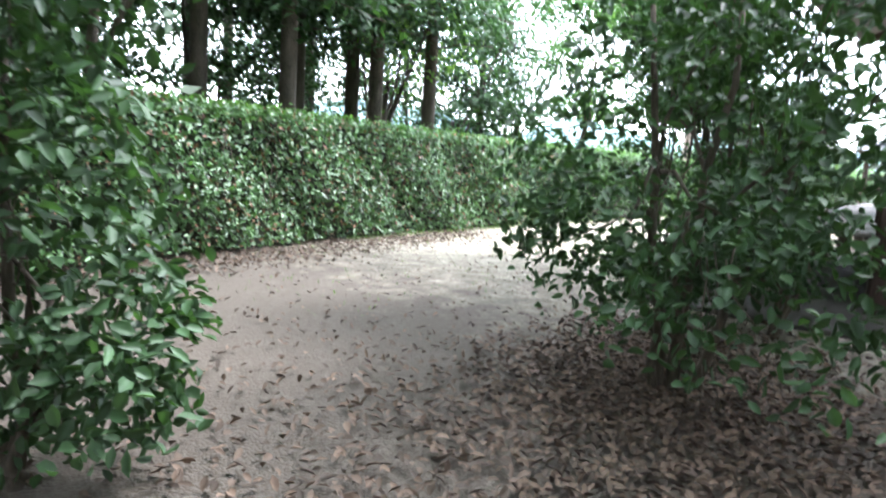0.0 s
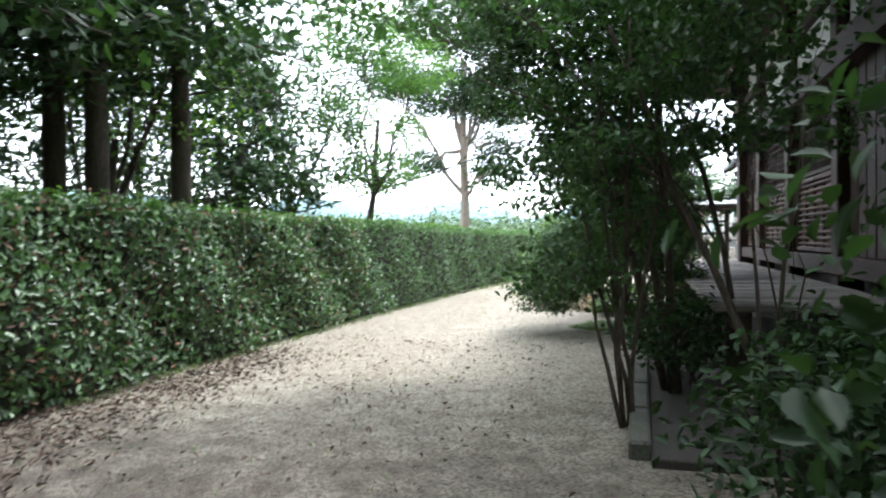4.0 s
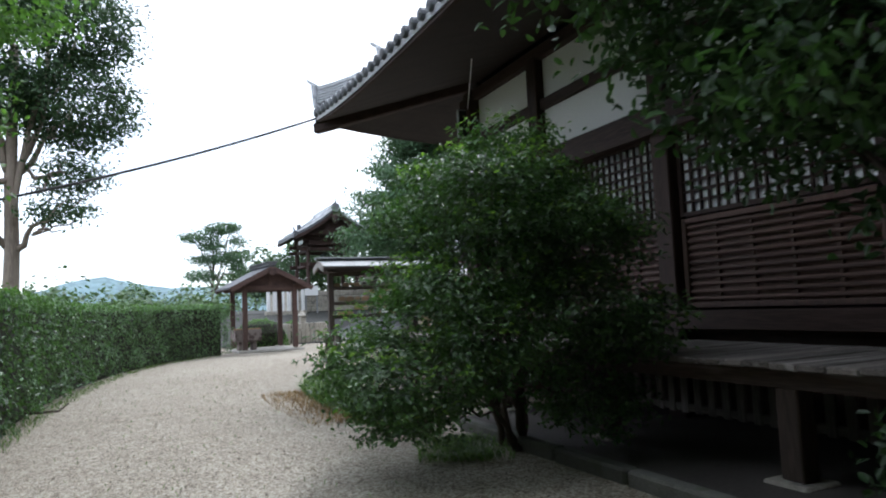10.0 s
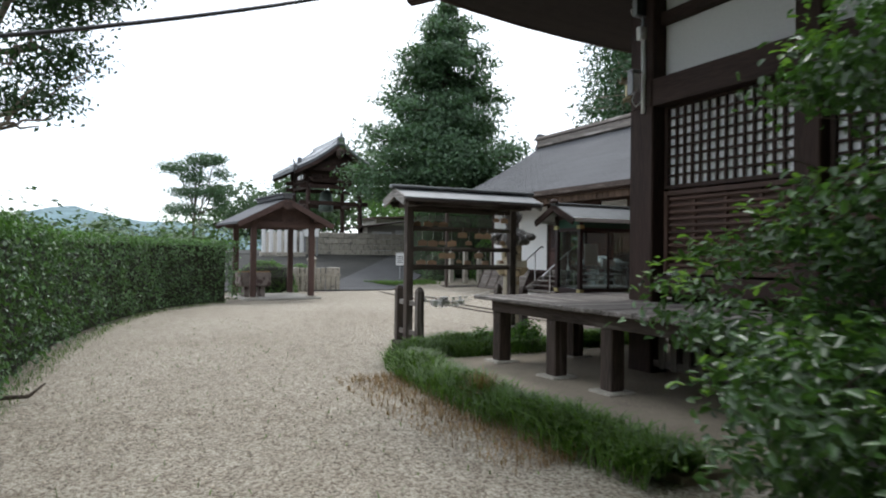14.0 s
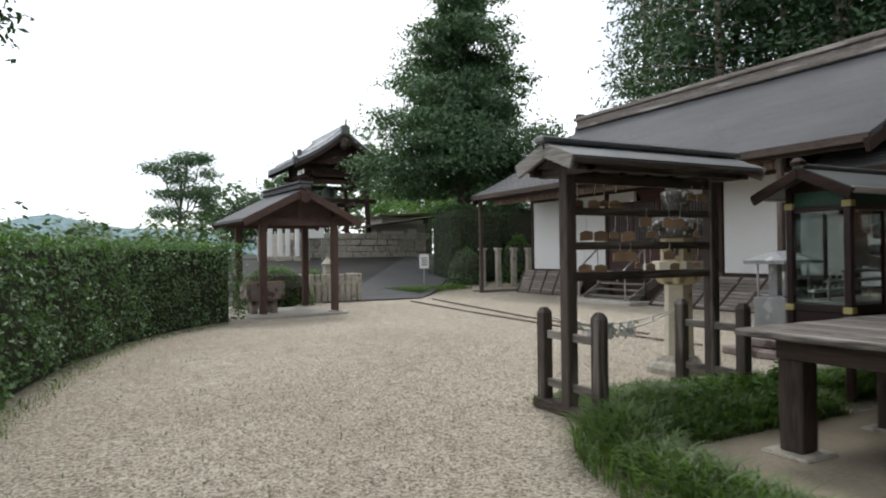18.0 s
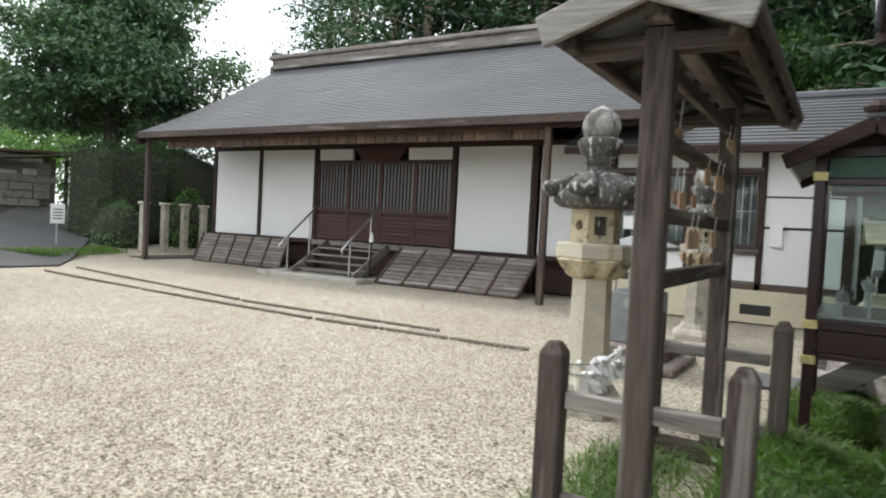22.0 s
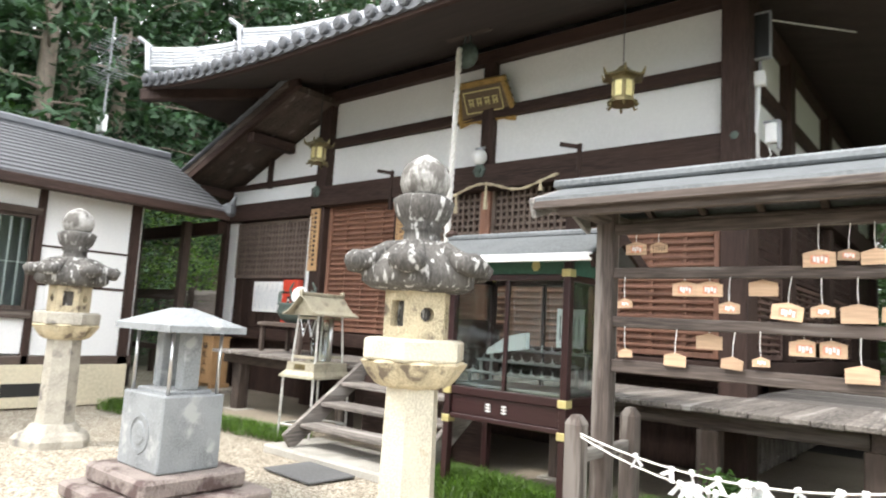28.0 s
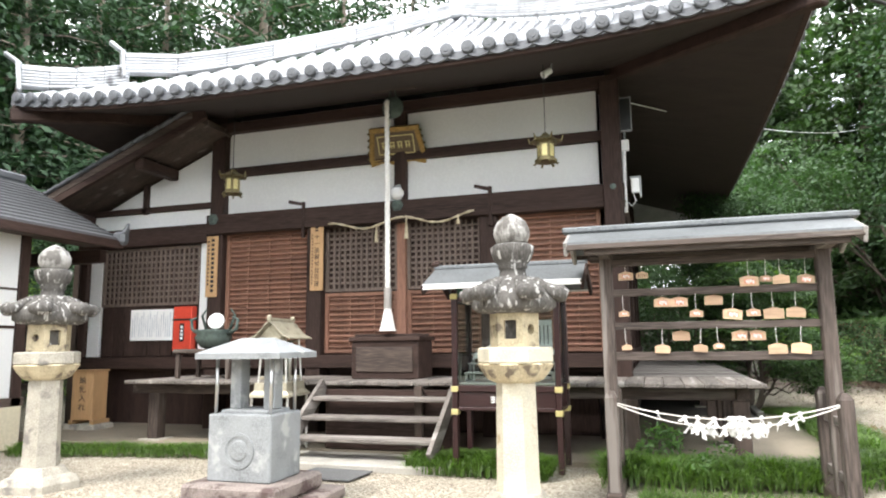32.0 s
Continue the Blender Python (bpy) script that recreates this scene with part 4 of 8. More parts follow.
apart("ridge_box", Shape().box(RX - 0.28, RX + 0.28, 21.3, 35.35, RTOP - 0.05, RTOP + 0.28, 0.03).box(RX - 0.36, RX + 0.36, 21.2, 35.45, RTOP + 0.28, RTOP + 0.42, 0.03), GREY["y"], oroof)
for y in (21.25, 35.4):
    apart("ridge_end", Shape().box(RX - 0.2, RX + 0.2, y - 0.12, y + 0.12, RTOP + 0.42, RTOP + 0.62, 0.05).box(RX - 0.26, RX + 0.26, y - 0.1, y + 0.1, RTOP - 0.2, RTOP + 0.1, 0.05), TILE_DARK, oroof)
    part("gable_wall", Shape().prism([(OE + 1.2, 3.6), (2 * RX - OE - 1.2, 3.6), (RX, RTOP - 0.45)], "y", y + (1.0 if y < 30 else -1.1), y + (1.12 if y < 30 else -0.98)), DARK["z"], office)
    for k in range(4):
        a, b = office_point(k / 4, y - 0.1), office_point((k + 1) / 4, y - 0.1)
        part("barge_board", Shape().beam((a[0], y - (0.45 if y < 30 else 0.25) * (1 - k / 4), a[2] - 0.22), (b[0], y - (0.45 if y < 30 else 0.25) * (1 - (k + 1) / 4), b[2] - 0.22), 0.09, 0.28), DARK["x"], office)
part("eave_fascia", Shape().box(OE - 0.02, OE + 0.06, 20.75, 35.15, 3.46, 3.62), BROWN["y"], oroof)
part("soffit", Shape().add([(OE, 20.85, 3.48), (OE, 35.1, 3.48), (OX + 0.1, 35.1, 3.9), (OX + 0.1, 20.85, 3.9)], [(0, 1, 2, 3)]), DARK["y"], oroof)
VALANCE = woods("brown_valance_wood", (0.155, 0.105, 0.078), 0.8, vary=0.5, rand=0.25)
orafter = Shape().box(0, 2.1, -0.05, 0.05, -0.06, 0.06).mesh("rafter_end", BROWN["x"])
pieces("rafter_end", orafter, [pose(OE + 0.35, 23.0 + 0.42 * i, 3.46, 0, -10.5, 0) for i in range(28)], office)
pieces("valance_board", Shape().box(-0.02, 0.02, -0.135, 0.135, -0.13, 0.13, 0.015).mesh("valance_board", VALANCE["z"]), [pose(OE + 0.5, 22.9 + 0.285 * i, 3.35, 0, float(rng.uniform(-3, 3)), 0) for i in range(41)], office)
# leaning skirting boards, steps and handrails
for y0, y1, foot, tilt, tall in ((30.95, 34.5, 8.5, 24, 0.92), (23.5, 27.15, 7.85, 52, 1.3)):
    sk = thing("leaning_lattice_board", "weathered grey slatted board leaning against the hall's base", "skirting board", (foot, (y0 + y1) / 2, 0), group="skirting boards of the office hall")
    w = (y1 - y0) / 2
    m = Matrix.Rotation(radians(tilt), 4, "Y")
    part("back_board", Shape().box(0, 0.02, -w, w, 0, tall - 0.01, 0.004, m), BROWN["y"], sk)
    for k in range(6):
        y = -w + 2 * w * k / 5
        part("batten", Shape().box(-0.045, 0, y - 0.03, y + 0.03, 0, tall, 0.006, m), BROWN["z"], sk)
    for k in range(9):
        part("slat", Shape().box(-0.012, 0, -w, w, tall * (0.04 + 0.106 * k), tall * (0.125 + 0.106 * k), 0.004, m), GREY["y"], sk)
steps = thing("wooden_steps", "weathered wooden steps up to the doors, with steel handrails", "steps", (8.45, 28.5, 0))
for k in range(4):
    part("tread", Shape().box(-0.82 + 0.25 * k, -0.54 + 0.25 * k, -0.95, 0.95, 0.16 + 0.17 * k, 0.2 + 0.17 * k, 0.01), GREY["y"], steps)
for y in (-0.98, 0.98):
    part("stringer", Shape().beam((-0.95, y, 0.08), (0.35, y, 0.82), 0.06, 0.22), GREY["x"], steps)
    part("handrail", Shape().tube([(-1.42, y, 0.66), (-1.44, y, 0.74), (-1.38, y, 0.8), (-0.2, y, 1.72), (-0.08, y, 1.79), (-0.03, y, 1.72)], [0.024] * 6, 8), STEEL, steps, "steel tube handrail", True)
    for x, z0, z1 in ((-1.15, 0.09, 0.97), (-0.4, 0.5, 1.56)):
        part("rail_post", Shape().rod((x, y, z0), (x, y, z1), 0.02, 0.02, 8), STEEL, steps, "steel rail post")
solid("door_step_stone", Shape().box(7.15, 8.1, 27.2, 30.4, -0.05, 0.09, 0.03), CONCRETE, "low concrete slab before the wooden steps", "step")

# ---- annex with the shop window ----
annex = thing("annex", "low white annex with a shop window and a grey roof", "annex", (0, 0.13, 0))
AX = 8.1
part("plinth", Shape().box(AX - 0.06, AX + 1.2, 17.5, 21.72, 0, 0.58, 0.01), CREAM, annex)
for y in (20.75, 18.9):
    part("floor_vent", Shape().box(AX - 0.065, AX + 0.0, y - 0.25, y + 0.25, 0.15, 0.33), BLACK, annex)
for y0, y1, z0, z1 in ((17.6, 18.85, 0.7, 3.0), (18.95, 20.05, 0.72, 1.2), (20.17, 21.5, 0.72, 1.2), (18.95, 20.05, 2.72, 3.02), (20.17, 21.5, 2.72, 3.02)):
    part("plaster_panel", Shape().box(AX, AX + 0.08, y0, y1, z0, z1), PLASTER, annex)
for y, w in ((21.56, 0.12), (20.11, 0.1), (18.9, 0.1), (17.58, 0.15)):
    part("post", Shape().box(AX - 0.04, AX + 0.1, y - w / 2, y + w / 2, 0.58, 3.1), DARK["z"], annex)
for z0, z1, o in ((0.58, 0.7, 0.04), (1.2, 1.32, 0.08), (2.62, 2.72, 0.06), (3.02, 3.14, 0.04)):
    part("rail", Shape().box(AX - o, AX + 0.09, 18.9 if o == 0.08 or z0 == 2.62 else 17.45, 21.6, z0, z1), BROWN["y"], annex)
apart("wall_strip", Shape().box(AX - 0.015, AX, 17.6, 18.85, 1.66, 1.7).box(AX - 0.015, AX, 17.6, 18.85, 2.2, 2.23), DARK["y"], annex)
for y0, y1 in ((18.96, 19.5), (19.5, 20.05), (20.17, 20.83), (20.83, 21.5)):
    w = part("window", Shape().box(AX, AX + 0.04, y0, y0 + 0.04, 1.32, 2.62), BROWN["z"], annex)
    apart("frame_bar", Shape().box(AX, AX + 0.04, y1 - 0.04, y1, 1.32, 2.62).box(AX, AX + 0.04, y0 + 0.04, y1 - 0.04, 1.32, 1.37).box(AX, AX + 0.04, y0 + 0.04, y1 - 0.04, 2.57, 2.62), BROWN["z"], w)
    pane = part("pane", Shape().box(AX + 0.015, AX + 0.021, y0 + 0.04, y1 - 0.04, 1.37, 2.57, 0.001), GLASS, w)
    bars = Shape()
    for k in range(3):
        y = y0 + (y1 - y0) * (k + 1) / 4
        bars.box(AX + 0.06, AX + 0.075, y - 0.008, y + 0.008, 1.37, 2.57, 0.002)
    bars.box(AX + 0.06, AX + 0.075, y0 + 0.04, y1 - 0.04, 1.95, 1.97, 0.002)
    apart("inner_bar", bars, WHITEPAINT, w)
apart("room_back", Shape().box(AX + 0.9, AX + 0.95, 17.6, 21.6, 0.6, 3.0).box(AX + 0.1, AX + 0.9, 17.6, 21.6, 0.58, 0.62), material("dim_room_wall", (0.30, 0.30, 0.30), 0.9), annex)
apart("end_wall", Shape().box(AX + 0.1, 11.5, 21.58, 21.66, 0.0, 3.1).box(AX + 0.1, 11.5, 17.42, 17.5, 0.58, 3.1), PLASTER, annex)
aroof = part("roof", Shape().sheet([[(7.58 + 2.22 * f, y, 3.08 + 1.15 * f) for y in np.linspace(16.3, 22.4, 8)] for f in np.linspace(0, 1, 6)], 0.09), SHINGLE, annex, "grey shingled lean roof of the annex")
for i in range(14):
    x0, x1 = 7.58 + 2.22 * i / 14, 7.58 + 2.22 * (i + 1) / 14
    z0, z1 = 3.08 + 1.15 * i / 14, 3.08 + 1.15 * (i + 1) / 14
    part("shingle_course", Shape().add([(x0, 16.32, z0 + 0.03), (x0, 22.38, z0 + 0.03), (x1, 22.38, z1 + 0.005), (x1, 16.32, z1 + 0.005), (x0, 16.32, z0), (x0, 22.38, z0)], [(0, 3, 2, 1), (0, 1, 5, 4)]), SHINGLE, aroof)
part("rear_slope", Shape().sheet([[(9.8 + 2.6 * f, y, 4.23 - 1.15 * f) for y in (16.3, 22.4)] for f in (0, 1)], 0.09), SHINGLE, aroof)
part("ridge", Shape().box(9.68, 9.92, 16.3, 22.4, 4.2, 4.34, 0.03), TILE_DARK, aroof)
part("eave_fascia", Shape().box(7.55, 7.61, 16.3, 22.4, 2.94, 3.07), DARK["y"], aroof)
part("soffit", Shape().box(7.62, 8.2, 16.4, 22.3, 2.99, 3.01), BROWN["y"], aroof)
part("corner_tile", Shape().box(7.48, 7.73, 16.22, 16.4, 3.0, 3.22, 0.05).rod((7.53, 16.3, 3.2), (7.50, 16.26, 3.36), 0.06, 0.02), TILE_DARK, aroof)
# open passage between annex and hall: posts, a beam and a low rail
passage = thing("passage_frame", "dark weathered posts and rails of the open passage beside the hall", "passage frame")
for x, y in ((8.95, 16.4), (10.3, 16.6), (11.3, 16.2), (9.9, 15.0)):
    part("post", Shape().box(x - 0.07, x + 0.07, y - 0.07, y + 0.07, 0, 3.0), BROWN["z"], passage)
part("beam", Shape().box(8.2, 11.6, 16.1, 16.24, 2.78, 3.0), DARK["x"], passage)
part("rail", Shape().box(8.95, 11.4, 16.28, 16.34, 1.62, 1.8), BROWN["x"], passage)
part("rail", Shape().box(8.95, 11.4, 16.28, 16.34, 0.7, 0.8), BROWN["x"], passage)
rear_fence = thing("board_fence", "grey weathered board fence at the back of the passage", "fence")
pieces("board", Shape().box(-1.5, 1.5, 0, 0.03, -0.12, 0.12).mesh("board", GREY["x"]), [pose(11.6, 14.6, 1.02 + 0.25 * i) for i in range(4)], rear_fence)
for x in (10.15, 11.6, 13.05):
    part("post", Shape().box(x - 0.05, x + 0.05, 14.63, 14.73, 0, 1.95), BROWN["z"], rear_fence)

# ---- water shed at the end of the hedge ----
shed = thing("wash_basin_shed", "open dark wooden shed with a low gable roof on four posts", "shed", (-1.27, 30.82, 0), rz=5)
shed.scale = (1.17, 0.82, 1.09)
SHED = woods("dark_red_shed_wood", (0.085, 0.050, 0.042), 0.8, vary=0.5, rand=0.15)
for x in (-0.79, 0.79):
    for y in (-1.23, 1.23):
        part("post", Shape().box(x - 0.075, x + 0.075, y - 0.075, y + 0.075, 0.07, 2.2, 0.015), SHED["z"], shed)
        part("foot_stone", Shape().box(x - 0.13, x + 0.13, y - 0.13, y + 0.13, -0.02, 0.07, 0.02), STONE, shed)
for y in (-1.23, 1.23):
    part("tie_beam", Shape().box(-1.08, 1.08, y - 0.055, y + 0.055, 2.03, 2.2), SHED["x"], shed)
    part("gable_board", Shape().prism([(-1.0, 2.2), (1.0, 2.2), (0, 2.72)], "y", y - 0.02, y + 0.02), SHED["x"], shed)
    part("king_post", Shape().box(-0.05, 0.05, y - 0.05, y + 0.05, 2.2, 2.66), SHED["z"], shed)
for x in (-0.79, 0.79):
    part("plate_beam", Shape().box(x - 0.055, x + 0.055, -1.62, 1.54, 2.205, 2.3), SHED["y"], shed)
for s in (-1, 1):
    part("roof_slope", Shape().prism([(0, 2.86), (0, 2.80), (s * 1.27, 2.10), (s * 1.27, 2.16)], "y", -1.72, 1.64), SHINGLE, shed)
    for k in range(9):
        part("rafter", Shape().beam((0, -1.55 + 0.38 * k, 2.755), (s * 1.24, -1.55 + 0.38 * k, 2.07), 0.05, 0.06), SHED["x"], shed)
    for y in (-1.74, 1.66):
        part("barge_board", Shape().beam((0, y, 2.76), (s * 1.28, y, 2.06), 0.045, 0.15), SHED["x"], shed)
part("pendant", Shape().prism([(-0.13, 2.74), (-0.10, 2.58), (0, 2.5), (0.10, 2.58), (0.13, 2.74)], "y", -1.79, -1.765), SHED["z"], shed)
apart("ridge_cap", Shape().box(-0.12, 0.12, -1.78, 1.70, 2.84, 2.95, 0.02).box(-0.17, 0.17, -1.8, 1.72, 2.95, 2.99, 0.015), SHINGLE, shed)
basin = thing("stone_water_basin", "brown stone water basin on short legs under the shed roof", "basin", (-1.95, 30.5, 0), rz=5)
for x in (-0.25, 0.25):
    part("leg", Shape().box(x - 0.08, x + 0.08, -0.2, 0.2, 0, 0.36, 0.02), STONE_BROWN, basin)
bowl = Shape().box(-0.46, 0.46, -0.3, 0.3, 0.36, 0.44, 0.03)
for x0, x1, y0, y1 in ((-0.48, -0.40, -0.32, 0.32), (0.40, 0.48, -0.32, 0.32), (-0.40, 0.40, -0.32, -0.25), (-0.40, 0.40, 0.25, 0.32)):
    bowl.box(x0, x1, y0, y1, 0.40, 0.80, 0.02)
apart("basin_wall", bowl, STONE_BROWN, basin)
part("water", Shape().box(-0.40, 0.40, -0.25, 0.25, 0.70, 0.74), GLASS, basin, "clear still water")
part("bamboo_rest", Shape().rod((-0.5, -0.1, 0.82), (0.5, -0.1, 0.82), 0.02, 0.02, 8), PALE["x"], basin)
solid("shed_paving", Shape().box(-1.2, 1.2, -1.25, 1.25, -0.05, 0.045, 0.02, pose(-1.27, 30.82, 0, 0, 0, 5)), CONCRETE, "concrete paving under the shed", "paving", "structure")
# store hut behind the tower's base
hut = thing("store_hut", "grey plastered store hut with a thin flat dark roof", "hut", (13.3, 55.2, 1.2))
part("wall", Shape().box(-2.1, 0.9, -1.2, 1.6, 0, 2.75), CONCRETE, hut)
part("door", Shape().box(-0.15, 0.65, -1.24, -1.2, 0.05, 2.1, 0.01), GREYPIPE, hut)
part("side_wall", Shape().box(0.9, 1.6, -1.15, 1.6, 0, 2.7), BROWN["z"], hut)
part("roof", Shape().prism([(-2.5, 2.72), (2.45, 3.02), (2.45, 3.14), (-2.5, 2.84)], "y", -1.7, 2.0), SHED["x"], hut)

# ---- bell tower on its stone base ----
tower = thing("bell_tower", "wooden bell tower with a grey tiled roof on a stone base", "bell tower", (6.3, 50.1, 2.45))
tower.scale = (0.8, 0.88, 1.0)
for x in (-2.0, 2.0):
    for y in (-1.9, 1.9):
        part("post", Shape().rod((x * 1.06, y * 1.06, 0), (x, y, 3.4), 0.19, 0.16, 10), DARK["z"], tower)
        part("post_stone", Shape().lathe([(0.34, -0.05), (0.34, 0.1), (0.24, 0.18)], 10, (x * 1.06, y * 1.06, 0)), STONE, tower)
for z in (1.9, 2.9, 3.3):
    for y in (-1.9, 1.9):
        part("tie_beam", Shape().box(-2.7, 2.7, y - 0.09, y + 0.09, z, z + 0.24), DARK["x"], tower)
    for x in (-2.0, 2.0):
        part("tie_beam", Shape().box(x - 0.09, x + 0.09, -2.6, 2.6, z + 0.03, z + 0.2), DARK["y"], tower)
for x in (-2.0, -0.7, 0.7, 2.0):
    apart("bracket", Shape().box(x - 0.28, x + 0.28, -2.1, -1.7, 3.55, 3.75).box(x - 0.45, x + 0.45, -2.0, -1.8, 3.75, 3.9), DARK["x"], tower)
part("gable_board", Shape().prism([(-2.8, 3.92), (2.8, 3.92), (0, 5.4)], "y", -2.6, -2.5), DARK["x"], tower)
for y in (-1.9, 1.9):
    part("bracket_frieze", Shape().box(-2.3, 2.3, y - 0.12, y + 0.12, 3.5, 4.3), DARK["x"], tower)
for x in (-2.05, 2.05):
    part("bracket_frieze", Shape().box(x - 0.12, x + 0.12, -1.75, 1.75, 3.5, 4.3), DARK["y"], tower)
part("gable_pendant", Shape().lathe([(0.02, 0), (0.28, 0.2), (0.34, 0.5), (0.1, 0.8)], 8, (0, -3.1, 4.6)), BROWN["z"], tower)
for s in (-1, 1):
    pts = [(3.45 * s * (1 - f), 3.95 + 1.75 * (0.62 * f + 0.38 * f * f)) for f in np.linspace(0, 1, 8)]
    part("roof_slope", Shape().prism(pts + [(x, z - 0.2) for x, z in pts[::-1]], "y", -3.2, 3.2), TILE_DARK, tower)
    for i in range(21):
        y = -3.15 + 0.315 * i
        part("roof_rib", tile_row([(p[0], y, p[1]) for p in pts], 0.09), TILE, tower)
    for y in (-3.2, 3.2):
        for a, b in zip(pts, pts[1:]):
            part("barge_board", Shape().beam((a[0], y, a[1] - 0.28), (b[0], y, b[1] - 0.28), 0.1, 0.22), DARK["x"], tower)
    part("eave_finial", Shape().box(s * 3.4 - 0.14, s * 3.4 + 0.14, -3.35, -3.05, 3.75, 4.15, 0.05).rod((s * 3.42, -3.2, 4.1), (s * 3.55, -3.2, 4.42), 0.08, 0.03), TILE_DARK, tower)
    for y in (-2.75, 2.75):
        for a, b in zip(pts[1:], pts[2:]):
            part("verge_ridge", Shape().beam((a[0], y, a[1] + 0.12), (b[0], y, b[1] + 0.12), 0.22, 0.2), TILE, tower)
    part("verge_end_tile", Shape().box(pts[1][0] - 0.14, pts[1][0] + 0.14, -2.9, -2.6, pts[1][1] + 0.05, pts[1][1] + 0.45, 0.05), TILE_DARK, tower)
    for y in (-2.9, -2.3, -1.9):
        part("beam_tip", Shape().box(s * 2.74, s * 2.8, y - 0.09, y + 0.09, 3.32, 3.52, 0.01), WHITEPAINT, tower, "white-painted beam end")
part("main_ridge", Shape().box(-0.16, 0.16, -3.2, 3.2, 5.6, 5.98, 0.03), TILE, tower)
part("ridge_end_tile", Shape().box(-0.3, 0.3, -3.4, -3.15, 5.4, 5.95, 0.08).rod((0, -3.3, 5.9), (0, -3.4, 6.3), 0.09, 0.03), TILE_DARK, tower)
part("bell", Shape().lathe([(0.55, 1.6), (0.6, 1.65), (0.56, 1.9), (0.5, 2.5), (0.42, 2.8), (0.1, 2.95)], 18), BRONZE, tower, "green bronze temple bell", True)

stone_wall = thing("retaining_wall", "grey coursed stone retaining wall under the bell tower", "retaining wall")
for r in range(4):
    x = 3.0 + (0.35 if r % 2 else 0)
    while x < 10.4:
        w = float(rng.uniform(0.6, 0.95))
        part("stone", Shape().box(x, x + w - 0.02, 46.9 + float(rng.uniform(0, 0.05)), 47.5, 1.3 + 0.34 * r, 1.3 + 0.34 * (r + 1) - 0.015, 0.03), STONE, stone_wall)
        x += w
part("core", Shape().box(3.0, 10.6, 47.4, 53.5, 1.0, 2.66), STONE, stone_wall)
solid("earth_bank", Shape().prism([(45.2, -0.2), (46.9, 1.35), (60, 1.6), (60, -0.2)], "x", -14, 12.5), material("dark_bank_soil", (0.035, 0.035, 0.03), 0.95, vary=0.4, big=2, fine=15, bump=0.8), "dark earth bank below the tower", "bank", "structure")
SOIL = bpy.data.materials["dark_bank_soil"]
verge = Shape().sheet([[(-10 + (0.8 + 8.0 * t + 10) * k / 8, 33.9 + 11.6 * t + (0.3 * math.sin(k * 2.3) if t == 0 else 0), rise(0, 33.6 + 11.9 * t) + 0.022) for k in range(9)] for t in np.linspace(0, 1.1, 9)])
solid("lane_verge", verge, SOIL, "dark bare earth below the stone wall", "ground", "structure")
solid("road", Shape().sheet([[(0.6 + 8.0 * t + s * (3.4 + 0.8 * t), 33.6 + 11.9 * t, 0.03 + 1.35 * max(0, t - 0.15)) for s in (0, 0.33, 0.66, 1)] for t in np.linspace(0, 1.25, 10)], 0.04), ASPHALT, "grey asphalt lane climbing past the tower", "road", "structure")

# ---- votive tablet stand ----
stand = thing("votive_tablet_stand", "weathered wooden stand with a small roof and rails for votive tablets", "tablet stand", (-1.03, 18.41, 0))
for x in (-0.93, 0.93):
    part("post", Shape().box(x - 0.058, x + 0.058, -0.058, 0.058, 0.02, 2.26, 0.01), EMA_POST["z"], stand)
for z, h in ((2.09, 0.07), (1.8, 0.07), (1.485, 0.07), (1.2, 0.08)):
    part("rail", Shape().box(-0.97, 0.97, -0.022, 0.022, z, z + h, 0.006), EMA_POST["x"], stand)
part("ridge_beam", Shape().box(-1.05, 1.08, -0.05, 0.05, 2.26, 2.37), EMA_POST["x"], stand)
for x in (-0.93, 0.93):
    part("arm", Shape().box(x - 0.05, x + 0.05, -0.33, 0.36, 2.16, 2.23), EMA_POST["y"], stand)
for y in (-0.3, 0.34):
    part("purlin", Shape().box(-1.08, 1.1, y - 0.03, y + 0.03, 2.17, 2.235), EMA_POST["x"], stand)
SILVERED = woods("silvered_barge_wood", (0.31, 0.29, 0.27), 0.8, vary=0.5, patch=((0.17, 0.145, 0.125), 8, 0.58))
ROOFMETAL = material("grey_sheet_metal_roof", (0.17, 0.18, 0.185), 0.5, 0.35, vary=0.3, big=3, fine=40, bump=0.1)
for s, deep in ((-1, 0.38), (1, 0.43)):
    part("roof_slope", Shape().prism([(0, 2.44), (0, 2.40), (s * deep, 2.25), (s * deep, 2.285)], "x", -1.17, 1.26), ROOFMETAL, stand)
    part("eave_board", Shape().beam((-1.17, s * (deep - 0.01), 2.24), (1.26, s * (deep - 0.01), 2.24), 0.03, 0.05), EMA_POST["x"], stand)
    for x in (-1.17, 1.26):
        part("barge_board", Shape().beam((x, 0, 2.37), (x, s * deep, 2.22), 0.035, 0.13), SILVERED["y"], stand)
    for k in range(7):
        part("rafter", Shape().beam((-1.0 + 0.35 * k, 0, 2.37), (-1.0 + 0.35 * k, s * (deep - 0.03), 2.23), 0.045, 0.035), BROWN["y"], stand)
part("ridge_cap", Shape().box(-1.24, 1.33, -0.07, 0.07, 2.43, 2.49, 0.015), ROOFMETAL, stand)
